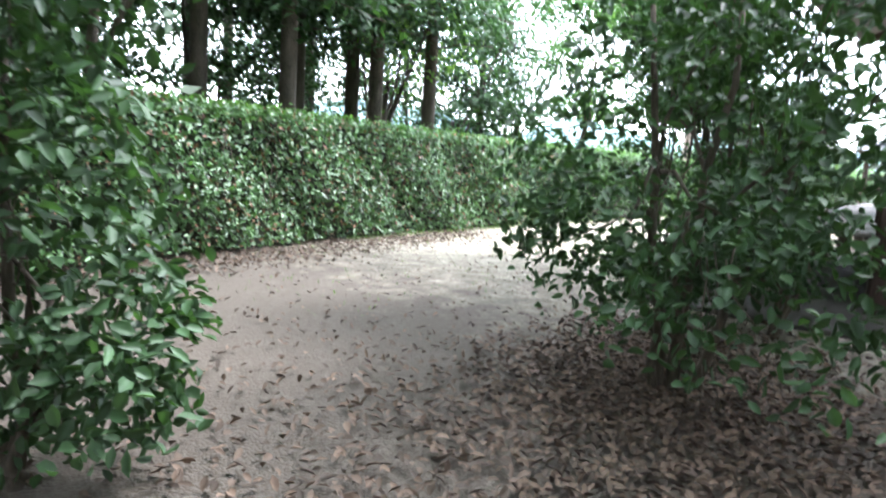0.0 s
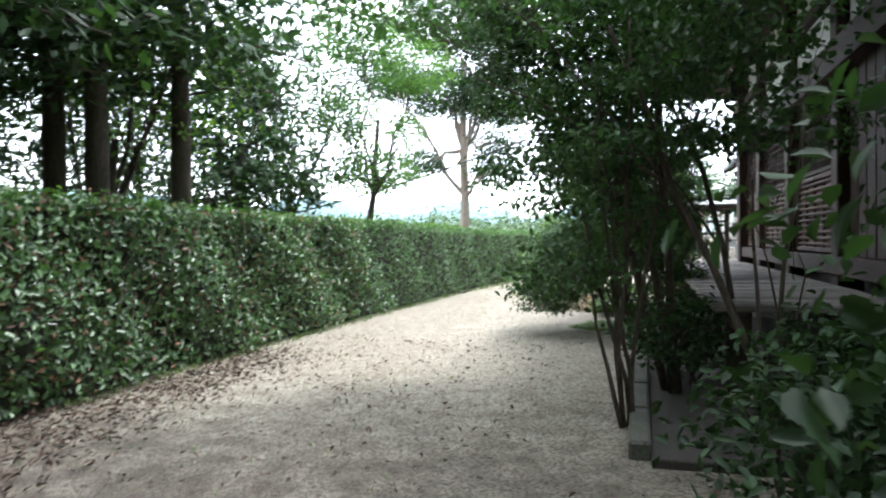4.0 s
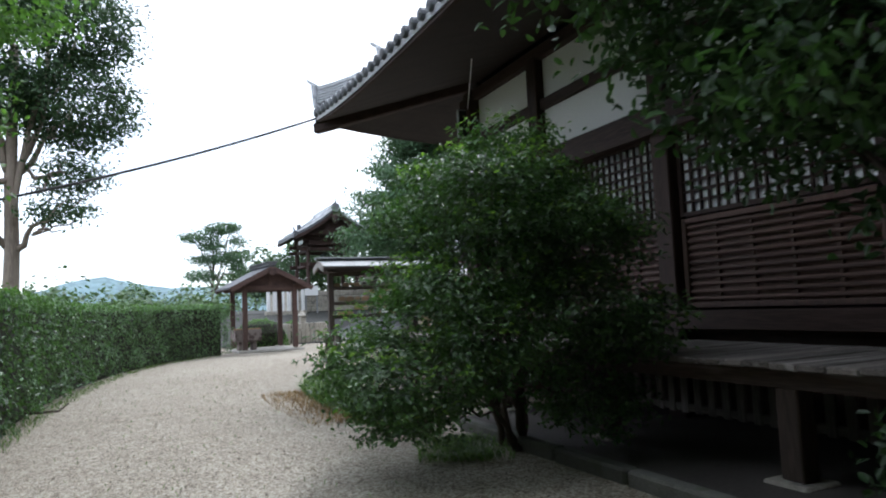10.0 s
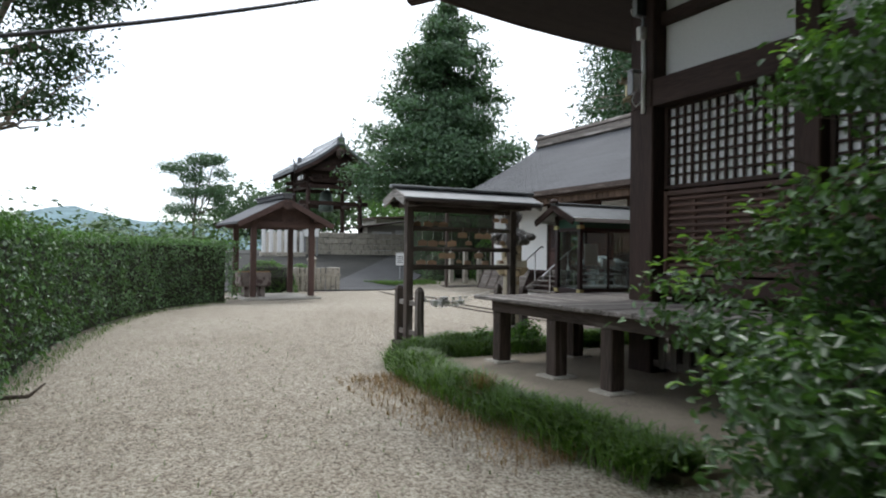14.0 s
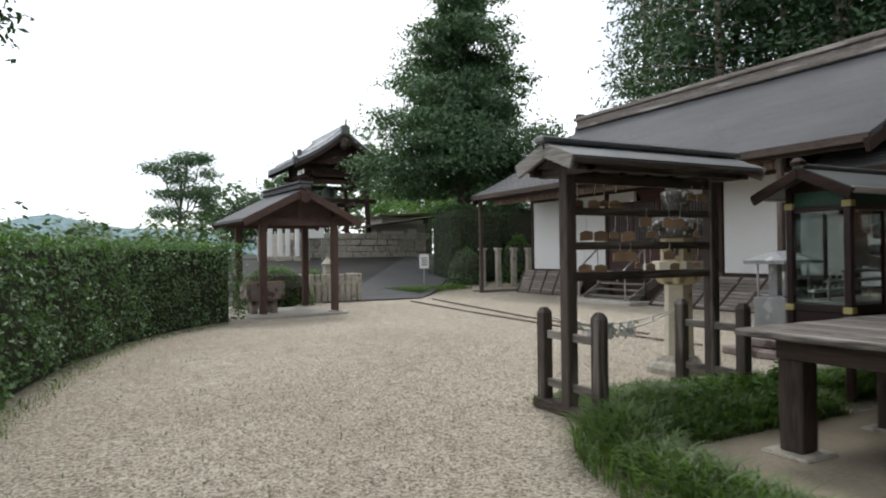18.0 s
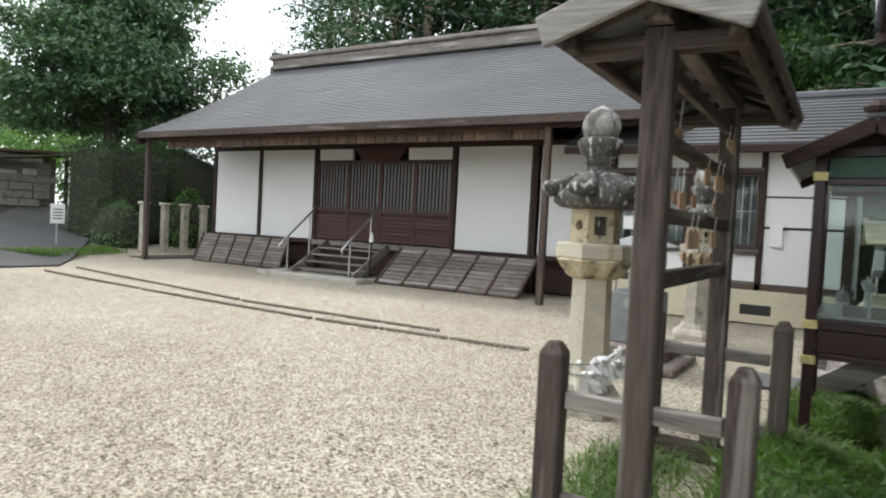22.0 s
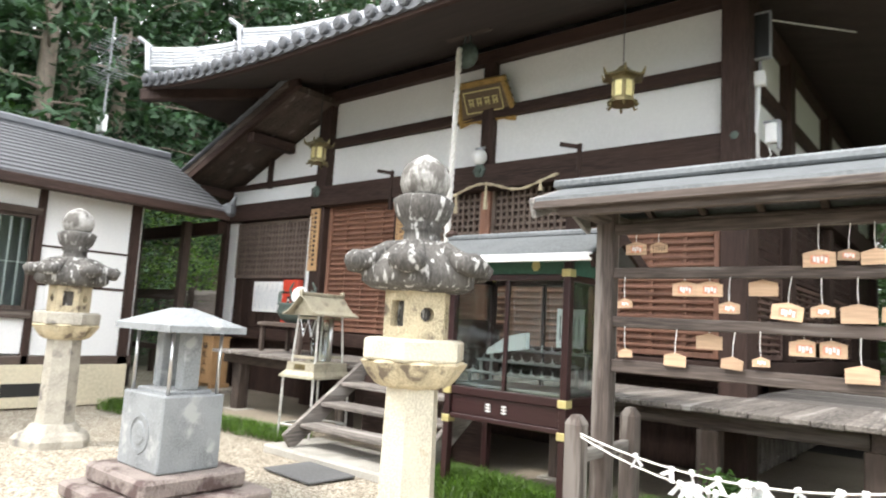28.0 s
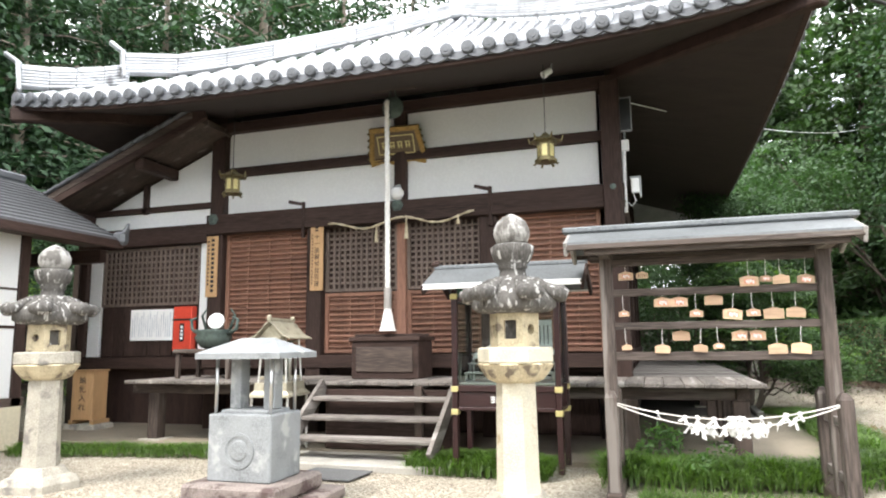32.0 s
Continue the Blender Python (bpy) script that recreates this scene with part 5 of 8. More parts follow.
# stakes and rails that brace the two posts
for i, x in enumerate((-1.945, -0.118)):
    fence = thing("brace_fence", "short weathered stakes with two rails bracing the tablet stand", "fence", (x, 18.41, 0), group="braces of the tablet stand")
    for y in (-0.385, 0.385):
        st = Shape().box(-0.055, 0.055, y - 0.055, y + 0.055, 0.02, 0.90, 0.01).lathe([(0.075, 0.895), (0.035, 0.945), (0.005, 0.95)], 4, (0, y, 0), math.pi / 4)
        part("stake", st, EMA_POST["z"], fence)
    for z in (0.21, 0.66):
        part("rail", Shape().box(-0.024, 0.024, -0.32, 0.32, z, z + 0.075), GREY["y"], fence)
    part("ground_beam", Shape().box(-0.07, 0.07, -0.55, 0.5, -0.02, 0.09, 0.015), BROWN["y"], fence)


def sag(p, q, drop, n=14):
    p, q = Vector(p), Vector(q)
    return [p.lerp(q, k / n) - Vector((0, 0, drop * 4 * (k / n) * (1 - k / n))) for k in range(n + 1)]


cord = thing("paper_fortune_cord", "white cord hung with tied paper fortunes before the tablet stand", "cord")
c1 = sag((-0.118, 18.84, 0.86), (-1.945, 18.84, 0.87), 0.14)
c2 = sag((-0.118, 18.84, 0.85), (-1.945, 18.84, 0.86), 0.20)
for c in (c1, c2):
    part("string", Shape().tube(c, [0.0055] * len(c), 6), ROPE, cord, "", True)
knot = Shape()
knot.box(-0.02, 0.02, -0.012, 0.012, -0.012, 0.02, 0.006).sheet([[(-0.018 + 0.05 * k, 0.004 * k, -0.01 - 0.05 * k), (0.018 + 0.05 * k, 0.006, -0.012 - 0.05 * k)] for k in (0, 0.5, 1)], 0.003).sheet([[(-0.018 - 0.04 * k, 0.004 * k, -0.01 - 0.07 * k), (0.014 - 0.04 * k, 0.008, -0.012 - 0.07 * k)] for k in (0, 0.5, 1)], 0.003)
knot_mesh = knot.mesh("paper_knot", PAPER)
spots = []
for i in range(52):
    c = c2 if i % 3 else c1
    t = float(np.clip(rng.normal(0.55, 0.13), 0.12, 0.92)) * (len(c) - 1)
    p = c[int(t)].lerp(c[min(int(t) + 1, len(c) - 1)], t % 1)
    spots.append(Matrix.Translation(p + Vector((0, float(rng.uniform(-0.02, 0.02)), 0))) @ pose(0, 0, 0, rng.uniform(-25, 25), rng.uniform(-25, 25), rng.uniform(0, 360)) @ Matrix.Scale(float(rng.uniform(0.65, 1.15)), 4))
pieces("paper_knot", knot_mesh, spots, cord)

# votive tablets: pentagon boards on strings, some with a red picture
EMA_RED = material("painted_red_picture", (0.70, 0.30, 0.19), 0.6, vary=0.4, big=30, fine=90, bump=0)


def tablet(x, z, kind, y=0.04, tilt=0.0, w=0.125, front=1, string=0.075):
    w *= 0.92
    t = thing("votive_tablet", "small pale wooden votive tablet hanging on a string" if kind != "red" else "small wooden votive tablet with a red picture, hanging on a string", "votive tablet", (-1.03 + x, 18.41 + y * front, z), group="votive tablets on the stand")
    t.rotation_euler = (0, radians(tilt), 0)
    h = w * 0.62
    part("board", Shape().prism([(-w / 2, -h), (w / 2, -h), (w / 2, -0.02), (0, 0), (-w / 2, -0.02)], "y", -0.004, 0.004), EMA["x"], t)
    if kind == "red":
        part("picture", Shape().box(-w * 0.30, w * 0.26, 0.0045, 0.006, -h * 0.82, -h * 0.34, 0.0005), EMA_RED, t)
        figure = Shape()
        for u, v0, v1 in ((-0.22, 0.46, 0.78), (-0.1, 0.38, 0.66), (0.02, 0.42, 0.78), (0.13, 0.40, 0.7)):
            figure.box(w * (u - 0.035), w * (u + 0.05), 0.0062, 0.0072, -h * v1, -h * v0, 0.0005)
        apart("picture_figure", figure, PAPER, t)
    elif kind == "ink":
        b = Shape()
        for k in range(5):
            b.box(-w * 0.36 + w * 0.16 * k, -w * 0.33 + w * 0.16 * k, 0.0045, 0.0055, -h * 0.85, -h * 0.35, 0.0003)
        apart("ink_stroke", b, INK, t)
    part("string", Shape().tube([(0, 0, -0.012), (0.004, -0.004, string * 0.4), (0, -0.01, string)], [0.0026] * 3, 5), ROPE, t)


for x, z, k, tl, w in ((-0.32, 1.955, "red", 1, 0.17), (-0.46, 1.955, "red", -3, 0.11), (-0.58, 1.955, "plain", 2, 0.15), (-0.78, 1.95, "red", -2, 0.15),
                       (0.78, 1.67, "red", 3, 0.105), (0.14, 1.665, "red", 0, 0.125), (-0.17, 1.665, "red", -6, 0.175), (-0.335, 1.66, "red", 2, 0.125), (-0.5, 1.665, "plain", 1, 0.18), (-0.68, 1.665, "plain", -3, 0.165),
                       (0.77, 1.355, "plain", 4, 0.1), (0.45, 1.35, "plain", -2, 0.145), (0.12, 1.35, "plain", -4, 0.13), (-0.03, 1.36, "red", 2, 0.1), (-0.51, 1.35, "plain", 1, 0.165), (-0.7, 1.355, "plain", -4, 0.17)):
    tablet(x, z, k, 0.045, tl, w, 1, 0.14)
for x, z, k, w in ((0.75, 2.045, "red", 0.15), (0.43, 1.79, "red", 0.165), (0.28, 1.79, "red", 0.165), (-0.02, 1.8, "plain", 0.17), (0.28, 1.475, "plain", 0.165), (-0.23, 1.47, "red", 0.165), (-0.36, 1.47, "red", 0.165), (0.6, 2.04, "ink", 0.12)):
    tablet(x, z, k, -0.045, 0, w)


# ---- stone lanterns ----
def lantern(at, label, shaft, rz):
    """A six-sided stone lantern: base, shaft, lotus platform, fire box, roof with curled corners, jewel."""
    L = thing("stone_lantern", label, "stone lantern", at, rz, group="pair of stone lanterns")
    base = Shape().lathe([(0.35, -0.03), (0.345, 0.05), (0.31, 0.10), (0.25, 0.125), (0.2, 0.2)], 23, wave=0.10, waves=5)
    part("base_stone", base, STONE, L)
    part("shaft", Shape().lathe([(0.185, 0.2), (0.175, 0.3), (0.162, 1.05), (0.168, 1.08)], 6), shaft, L)
    part("lotus_platform", Shape().lathe([(0.17, 1.06), (0.21, 1.08), (0.25, 1.13), (0.295, 1.205), (0.27, 1.22)], 48, wave=0.085, waves=8), STONE_GOLD, L, "", False)
    part("platform_slab", Shape().lathe([(0.30, 1.215), (0.315, 1.23), (0.315, 1.33), (0.29, 1.345)], 6), shaft, L)
    # fire box: six faces with round and square openings
    box_s = Shape()
    r0, r1, z0, z1 = 0.205, 0.195, 1.345, 1.63
    for k in range(6):
        a0, a1 = math.pi / 3 * k, math.pi / 3 * (k + 1)
        p0, p1 = Vector((math.cos(a0) * r0, math.sin(a0) * r0, 0)), Vector((math.cos(a1) * r0, math.sin(a1) * r0, 0))
        mid, ex = (p0 + p1) / 2, (p1 - p0).normalized()
        nor = mid.normalized()
        hw, hh = (p1 - p0).length / 2, (z1 - z0) / 2
        zc = Vector((0, 0, (z0 + z1) / 2))
        n = 16
        outer, inner, deep = [], [], []
        for i in range(n):
            a = 2 * math.pi * i / n
            c, s_ = math.cos(a), math.sin(a)
            k2 = max(abs(c), abs(s_))
            outer.append(mid + zc + ex * (c / k2 * hw) + Vector((0, 0, s_ / k2 * hh)))
            if k % 2 == 0:
                inner.append(mid + zc + ex * c * 0.042 + Vector((0, 0, s_ * 0.042)))
            else:
                inner.append(mid + zc + ex * (c / k2 * 0.05) + Vector((0, 0, s_ / k2 * 0.075)))
            deep.append(inner[-1] - nor * 0.06)
        box_s.add(outer + inner + deep, [(i, (i + 1) % n, n + (i + 1) % n, n + i) for i in range(n)] + [(n + i, n + (i + 1) % n, 2 * n + (i + 1) % n, 2 * n + i) for i in range(n)])
    apart("fire_box_face", box_s, STONE_GOLD, L)
    part("fire_box_core", Shape().lathe([(0.125, 1.35), (0.125, 1.62)], 6), STONE_DARK, L)
    # roof
    n = 96
    rings = []
    for r, z, curl in ((0.16, 1.615, 0), (0.30, 1.63, 0.0), (0.355, 1.66, 0.01), (0.355, 1.73, 0.03), (0.30, 1.825, 0.0), (0.21, 1.89, 0.0), (0.13, 1.925, 0.0)):
        ring = []
        for i in range(n):
            a = 2 * math.pi * i / n
            k = abs(math.cos(3 * a)) ** 6
            rr = r * (1 - 0.07 * (1 - k) * (r > 0.25))
            ring.append((rr * math.cos(a), rr * math.sin(a), z + curl * k - 0.012 * (1 - k) * (0.2 < r < 0.34 and z > 1.75)))
        rings.append(ring)
    roof_s = Shape().add([p for r in rings for p in r], [(j * n + i, j * n + (i + 1) % n, (j + 1) * n + (i + 1) % n, (j + 1) * n + i) for j in range(len(rings) - 1) for i in range(n)] + [tuple(range(n))[::-1], tuple(range((len(rings) - 1) * n, len(rings) * n))])
    part("roof", roof_s, STONE_DARK, L, "dark lichened stone roof with curled corners", True)
    for k in range(6):
        a = math.pi / 3 * k
        x, y = math.cos(a), math.sin(a)
        curl = Shape()
        for turn, fat in ((-0.13, 0.8), (0.0, 1.0), (0.13, 0.8)):
            cx, cy = math.cos(a + turn), math.sin(a + turn)
            curl.tube([(cx * r, cy * r, z) for r, z in ((0.11, 1.90), (0.2, 1.875), (0.28, 1.82), (0.34, 1.785), (0.40, 1.775), (0.445, 1.755))], [0.032 * fat, 0.042 * fat, 0.052 * fat, 0.066 * fat, 0.074 * fat, 0.05 * fat], 10)
        part("corner_curl", curl, STONE_DARK, L, "fluted curled corner with white lichen", True)
    part("finial_bowl", Shape().lathe([(0.135, 1.905), (0.112, 1.93), (0.105, 1.985), (0.125, 2.0), (0.11, 2.02), (0.15, 2.06), (0.172, 2.12), (0.182, 2.175), (0.15, 2.2)], 24, wave=0.045, waves=8), STONE_DARK, L, "", True)
    part("jewel", Shape().lathe([(0.10, 2.195), (0.135, 2.22), (0.155, 2.28), (0.152, 2.33), (0.125, 2.39), (0.07, 2.435), (0.008, 2.465)], 20), STONE_CAP, L, "pointed stone jewel with pale lichen", True)
    return L


lantern((0.595, 19.49, 0.0), "tall stone lantern with a cream shaft and dark lichened roof", STONE_PALE, 1)
lantern((5.5, 19.54, 0.0), "tall weathered stone lantern with a mottled grey-brown shaft", STONE, 64)

# ---- incense burner ----
burner = thing("incense_burner", "blue-grey granite incense burner with a small stone roof on posts", "incense burner", (2.90, 19.70, 0))
part("lower_step", Shape().box(-0.62, 0.56, -0.56, 0.56, -0.02, 0.10, 0.025), STONE_BROWN, burner)
part("upper_step", Shape().box(-0.45, 0.45, -0.42, 0.42, 0.10, 0.24, 0.025), STONE_BROWN, burner)
part("body", Shape().box(-0.31, 0.31, -0.25, 0.25, 0.24, 0.80, 0.012), STONE_BLUE, burner)
for y, m in ((0.25, pose(0, 0.25, 0.50, -90, 0, 0)),):
    r = Shape().lathe([(0.15, -0.001), (0.15, 0.008), (0.12, 0.008), (0.12, -0.001)], 24)
    r.lathe([(0.001, -0.001), (0.09, 0.0), (0.075, 0.008), (0.001, 0.012)], 20)
    r.v = [tuple(m @ Vector(p)) for p in r.v]
    apart("carved_crest", r, STONE_BLUE, burner)
part("tray", Shape().box(-0.24, 0.24, -0.18, 0.18, 0.78, 0.83, 0.01), STONE_BLUE, burner)
for x in (-0.17, 0.17):
    part("stone_post", Shape().box(x - 0.055, x + 0.055, -0.07, 0.07, 0.83, 1.28, 0.008), STONE_BLUE, burner)
for x in (-0.27, 0.27):
    for y in (-0.2, 0.2):
        part("steel_post", Shape().rod((x, y, 0.8), (x, y, 1.3), 0.014, 0.014, 10), STEEL, burner, "", True)
part("roof", Shape().add([(-0.42, -0.32, 1.27), (0.42, -0.32, 1.27), (0.42, 0.32, 1.27), (-0.42, 0.32, 1.27), (-0.42, -0.32, 1.32), (0.42, -0.32, 1.32), (0.42, 0.32, 1.32), (-0.42, 0.32, 1.32), (-0.17, 0, 1.45), (0.17, 0, 1.45)],
     [(0, 3, 2, 1), (0, 1, 5, 4), (1, 2, 6, 5), (2, 3, 7, 6), (3, 0, 4, 7), (4, 5, 9, 8), (6, 7, 8, 9), (5, 6, 9), (7, 4, 8)]), STONE_BLUE, burner)

# ---- glass case with the green panel ----
case = thing("candle_case", "tall dark lacquered glass case with gilt fittings and gable roof", "glass case", (1.02, 17.615, 0))
case.scale = (0.875, 1, 1)
for x in (-0.64, 0.64):
    for y in (-0.29, 0.29):
        part("corner_post", Shape().box(x - 0.035, x + 0.035, y - 0.035, y + 0.035, 0.04, 2.08, 0.006), LACQUER["z"], case)
        for z in (0.62, 0.86, 1.86):
            part("gilt_fitting", Shape().box(x - 0.045, x + 0.045, y - 0.045, y + 0.045, z, z + 0.06, 0.004), GOLD, case)
for z0, z1 in ((0.66, 0.70), (0.86, 0.93), (1.83, 1.88), (2.02, 2.09)):
    apart("frame_rail", Shape().box(-0.6, 0.6, 0.265, 0.315, z0, z1).box(-0.6, 0.6, -0.315, -0.265, z0, z1), LACQUER["x"], case)
    apart("frame_rail", Shape().box(-0.665, -0.615, -0.25, 0.25, z0, z1).box(0.615, 0.665, -0.25, 0.25, z0, z1), LACQUER["y"], case)
apart("apron_panel", Shape().box(-0.6, 0.6, 0.27, 0.295, 0.70, 0.86).box(-0.6, 0.6, -0.295, -0.27, 0.70, 0.86).box(-0.65, -0.63, -0.25, 0.25, 0.7, 0.86).box(0.63, 0.65, -0.25, 0.25, 0.7, 0.86), LACQUER["x"], case)
part("shelf", Shape().box(-0.6, 0.6, -0.26, 0.26, 0.93, 0.96), STEEL, case)
apart("green_panel", Shape().box(-0.6, 0.6, 0.28, 0.295, 1.88, 2.02).box(-0.6, 0.6, -0.295, -0.28, 1.88, 2.02).box(-0.645, -0.63, -0.25, 0.25, 1.88, 2.02).box(0.63, 0.645, -0.25, 0.25, 1.88, 2.02), GREENPANEL, case, "green panel with gilt crests")
for x in (-0.3, 0.3):
    r = Shape().rod((x, 0.295, 1.95), (x, 0.302, 1.95), 0.045, 0.04, 12)
    part("gilt_crest", r, GOLD, case)
apart("glazing_bar", Shape().box(-0.02, 0.02, 0.27, 0.305, 0.93, 1.83).box(-0.02, 0.02, -0.305, -0.27, 0.93, 1.83), LACQUER["z"], case)
for x0, x1, y0, y1 in ((-0.6, -0.02, 0.282, 0.288), (0.02, 0.6, 0.282, 0.288), (-0.6, -0.02, -0.288, -0.282), (0.02, 0.6, -0.288, -0.282), (-0.643, -0.637, -0.25, 0.25), (0.637, 0.643, -0.25, 0.25)):
    part("pane", Shape().box(x0, x1, y0, y1, 0.93, 1.83, 0.001), GLASS, case)
for s in (-1, 1):
    part("roof_slope", Shape().prism([(0, 2.25), (0, 2.215), (s * 0.5, 1.975), (s * 0.5, 2.02)], "x", -0.98, 0.98), ROOFMETAL, case)
    part("eave_trim", Shape().beam((-0.98, s * 0.5, 1.99), (0.98, s * 0.5, 1.99), 0.025, 0.06), WHITEPAINT, case)
    for x in (-0.98, 0.98):
        part("barge_board", Shape().beam((x, 0, 2.19), (x, s * 0.5, 1.955), 0.04, 0.1), DARK["y"], case)
apart("gable_panel", Shape().prism([(-0.31, 2.06), (0.31, 2.06), (0, 2.2)], "x", -0.66, -0.64).prism([(-0.31, 2.06), (0.31, 2.06), (0, 2.2)], "x", 0.64, 0.66), DARK["y"], case)
part("ridge_cap", Shape().box(-1.0, 1.0, -0.06, 0.06, 2.22, 2.275, 0.015), ROOFMETAL, case)
for x in (-0.98, 0.98):
    part("finial", Shape().lathe([(0.07, 2.26), (0.08, 2.29), (0.03, 2.33)], 8, (x, 0, 0)), DARK["z"], case)
for x in (0.16, -0.02):
    part("apron_plate", Shape().box(x - 0.045, x + 0.045, 0.296, 0.300, 0.735, 0.825, 0.001), LACQUER["x"], case)
    strokes = Shape()
    for k in range(3):
        strokes.box(x - 0.03, x + 0.03, 0.3002, 0.302, 0.75 + 0.025 * k, 0.76 + 0.025 * k, 0.0005)
    strokes.box(x - 0.006, x + 0.006, 0.3002, 0.3022, 0.745, 0.815, 0.0005)
    apart("apron_writing", strokes, PAPER, case)
rack = thing("candle_rack", "tiered steel candle rack inside the glass case", "candle rack", (1.02, 17.615, 0.96))
for k in range(3):
    part("tier", Shape().box(-0.5, 0.5, -0.24 + 0.16 * k, -0.16 + 0.16 * k, 0.28 - 0.1 * k, 0.3 - 0.1 * k), STEEL, rack)
    spike = Shape().rod((0, 0, 0), (0, 0, 0.05), 0.006, 0.002, 6).lathe([(0.02, 0), (0.025, 0.01), (0.02, 0.012)], 8).mesh("spike", STEEL)
    pieces("spike", spike, [Matrix.Translation((-0.45 + 0.1 * i, -0.2 + 0.16 * k, 0.3 - 0.1 * k)) for i in range(10)], rack)
    for x in (-0.48, 0.48):
        part("leg", Shape().box(x - 0.012, x + 0.012, -0.21 + 0.16 * k, -0.19 + 0.16 * k, 0, 0.28 - 0.1 * k, 0.002), STEEL, rack)

offer = thing("folded_cloth", "white folded paper cloth lying on the candle rack", "cloth", (1.25, 17.52, 1.27))
part("fold", Shape().prism([(-0.2, 0.0), (0.22, -0.07), (0.2, -0.02), (0.0, 0.1), (-0.2, 0.14)], "y", -0.03, 0.03), PAPER, offer)
card = thing("prayer_card", "white paper card with lines of small writing inside the case", "card", (0.72, 17.38, 1.3))
part("sheet", Shape().box(-0.13, 0.13, -0.004, 0.004, 0, 0.33, 0.001), PAPER, card)
for k in range(5):
    part("writing", Shape().box(-0.09 + 0.045 * k, -0.08 + 0.045 * k, 0.0045, 0.0055, 0.06, 0.27, 0.0003), INK, card)

# ---- things on and before the hall ----
steps2 = thing("veranda_steps", "weathered wooden steps with sloping sides up to the veranda", "steps", (2.78, 17.4, 0))
for k, z in enumerate((0.68, 0.47, 0.26)):
    part("tread", Shape().box(-0.88, 0.88, -0.42 + 0.27 * k, -0.12 + 0.27 * k, z, z + 0.05, 0.012), GREY["x"], steps2)
for x in (-0.91, 0.91):
    part("side_board", Shape().beam((x, -0.5, 0.86), (x, 0.55, 0.12), 0.055, 0.2), GREY["y"], steps2)
part("middle_support", Shape().box(-0.5, -0.4, -0.45, -0.37, 0.05, 0.85), BROWN["z"], steps2)
# dark board added behind the treads to act as the shadow under them
part("riser_shadow_board", Shape().box(-0.88, 0.88, -0.52, -0.49, 0.05, 0.8), DARK["x"], steps2)
solid("step_stone", Shape().box(1.7, 4.0, 17.25, 18.02, -0.03, 0.07, 0.02), CONCRETE, "long grey stone slab at the foot of the steps", "step stone")
solid("rubber_mat", Shape().box(-0.36, 0.36, -0.26, 0.26, 0, 0.02, 0.008, pose(2.85, 18.32, 0.004, 0, 0, -4)), material("grey_rubber_mat", (0.12, 0.12, 0.12), 0.9, vary=0.2), "dark grey rubber mat on the gravel", "mat")

box_ = thing("offering_box", "dark wooden offering box with a slatted top on the veranda", "offering box", (3.06, 16.05, FLOOR))
part("body", Shape().box(-0.5, 0.5, -0.3, 0.3, 0.0, 0.52, 0.015), DARK["x"], box_)
part("front_panel", Shape().box(-0.42, 0.42, 0.3, 0.32, 0.1, 0.44), BROWN["x"], box_)
part("rim", Shape().box(-0.53, 0.53, -0.33, 0.33, 0.52, 0.58, 0.01), DARK["x"], box_)
pieces("grate_bar", Shape().box(-0.47, 0.47, -0.014, 0.014, 0.58, 0.62, 0.006).mesh("grate_bar", DARK["x"]), [pose(0, -0.24 + 0.08 * i, 0) for i in range(7)], box_)

bell_rope = thing("bell_rope", "thick white twisted bell rope with a wooden grip and tassel", "bell rope", (3.08, 16.2, 0))
for ph in (0, 2.1, 4.2):
    pts = [(0.02 * math.cos(ph + z * 22) + 0.02 * (z - 4.9), 0.02 * math.sin(ph + z * 22) + 0.04 * (4.9 - z), z) for z in np.linspace(2.14, 4.95, 90)]
    part("strand", Shape().tube(pts, [0.021] * 90, 6), ROPE, bell_rope, "", True)
part("grip", Shape().lathe([(0.05, 1.86), (0.055, 1.88), (0.055, 2.13), (0.045, 2.16)], 12, (-0.06, 0.12, 0)), SILVERED["z"], bell_rope, "weathered grey wooden grip")
tas = Shape().lathe([(0.115, 1.56), (0.10, 1.6), (0.07, 1.75), (0.05, 1.84), (0.05, 1.87)], 22, (-0.06, 0.12, 0), 0, 0.05, 11)
part("tassel", tas, ROPE, bell_rope, "frayed white tassel")
gong = thing("bronze_gong", "round green bronze gong hanging above the steps", "gong", (3.02, 16.12, 4.86))
g_ = Shape().lathe([(0.02, -0.05), (0.15, -0.045), (0.17, 0.0), (0.15, 0.045), (0.02, 0.05)], 22)
g_.v = [(x, z, y) for x, y, z in g_.v]
part("disc", g_, BRONZE, gong, "", True)
part("hanger", Shape().tube([(-0.06, 0, 0.14), (-0.03, 0, 0.3), (0.03, 0, 0.3), (0.06, 0, 0.14)], [0.012] * 4, 6), BRONZE, gong)
part("hanger_beam", Shape().box(-0.35, 0.35, -0.05, 0.05, 0.27, 0.33), BROWN["x"], gong)

plaque = thing("temple_plaque", "carved gilt-edged wooden plaque tilted forward under the eaves", "plaque", (3.24, 15.42, 4.52))
plaque.scale = (1.12, 1, 1.12)
plaque.rotation_euler = (radians(-28), 0, radians(3))
part("board", Shape().prism([(-0.31, 0.2), (0.31, 0.2), (0.36, -0.2), (-0.36, -0.2)], "y", -0.02, 0.02), material("plaque_brown_board", (0.11, 0.072, 0.034), 0.5, vary=0.3), plaque)
FRAME = material("worn_gilt_frame", (0.30, 0.19, 0.06), 0.45, 0.55, vary=0.4, big=12, fine=60, bump=0.4)
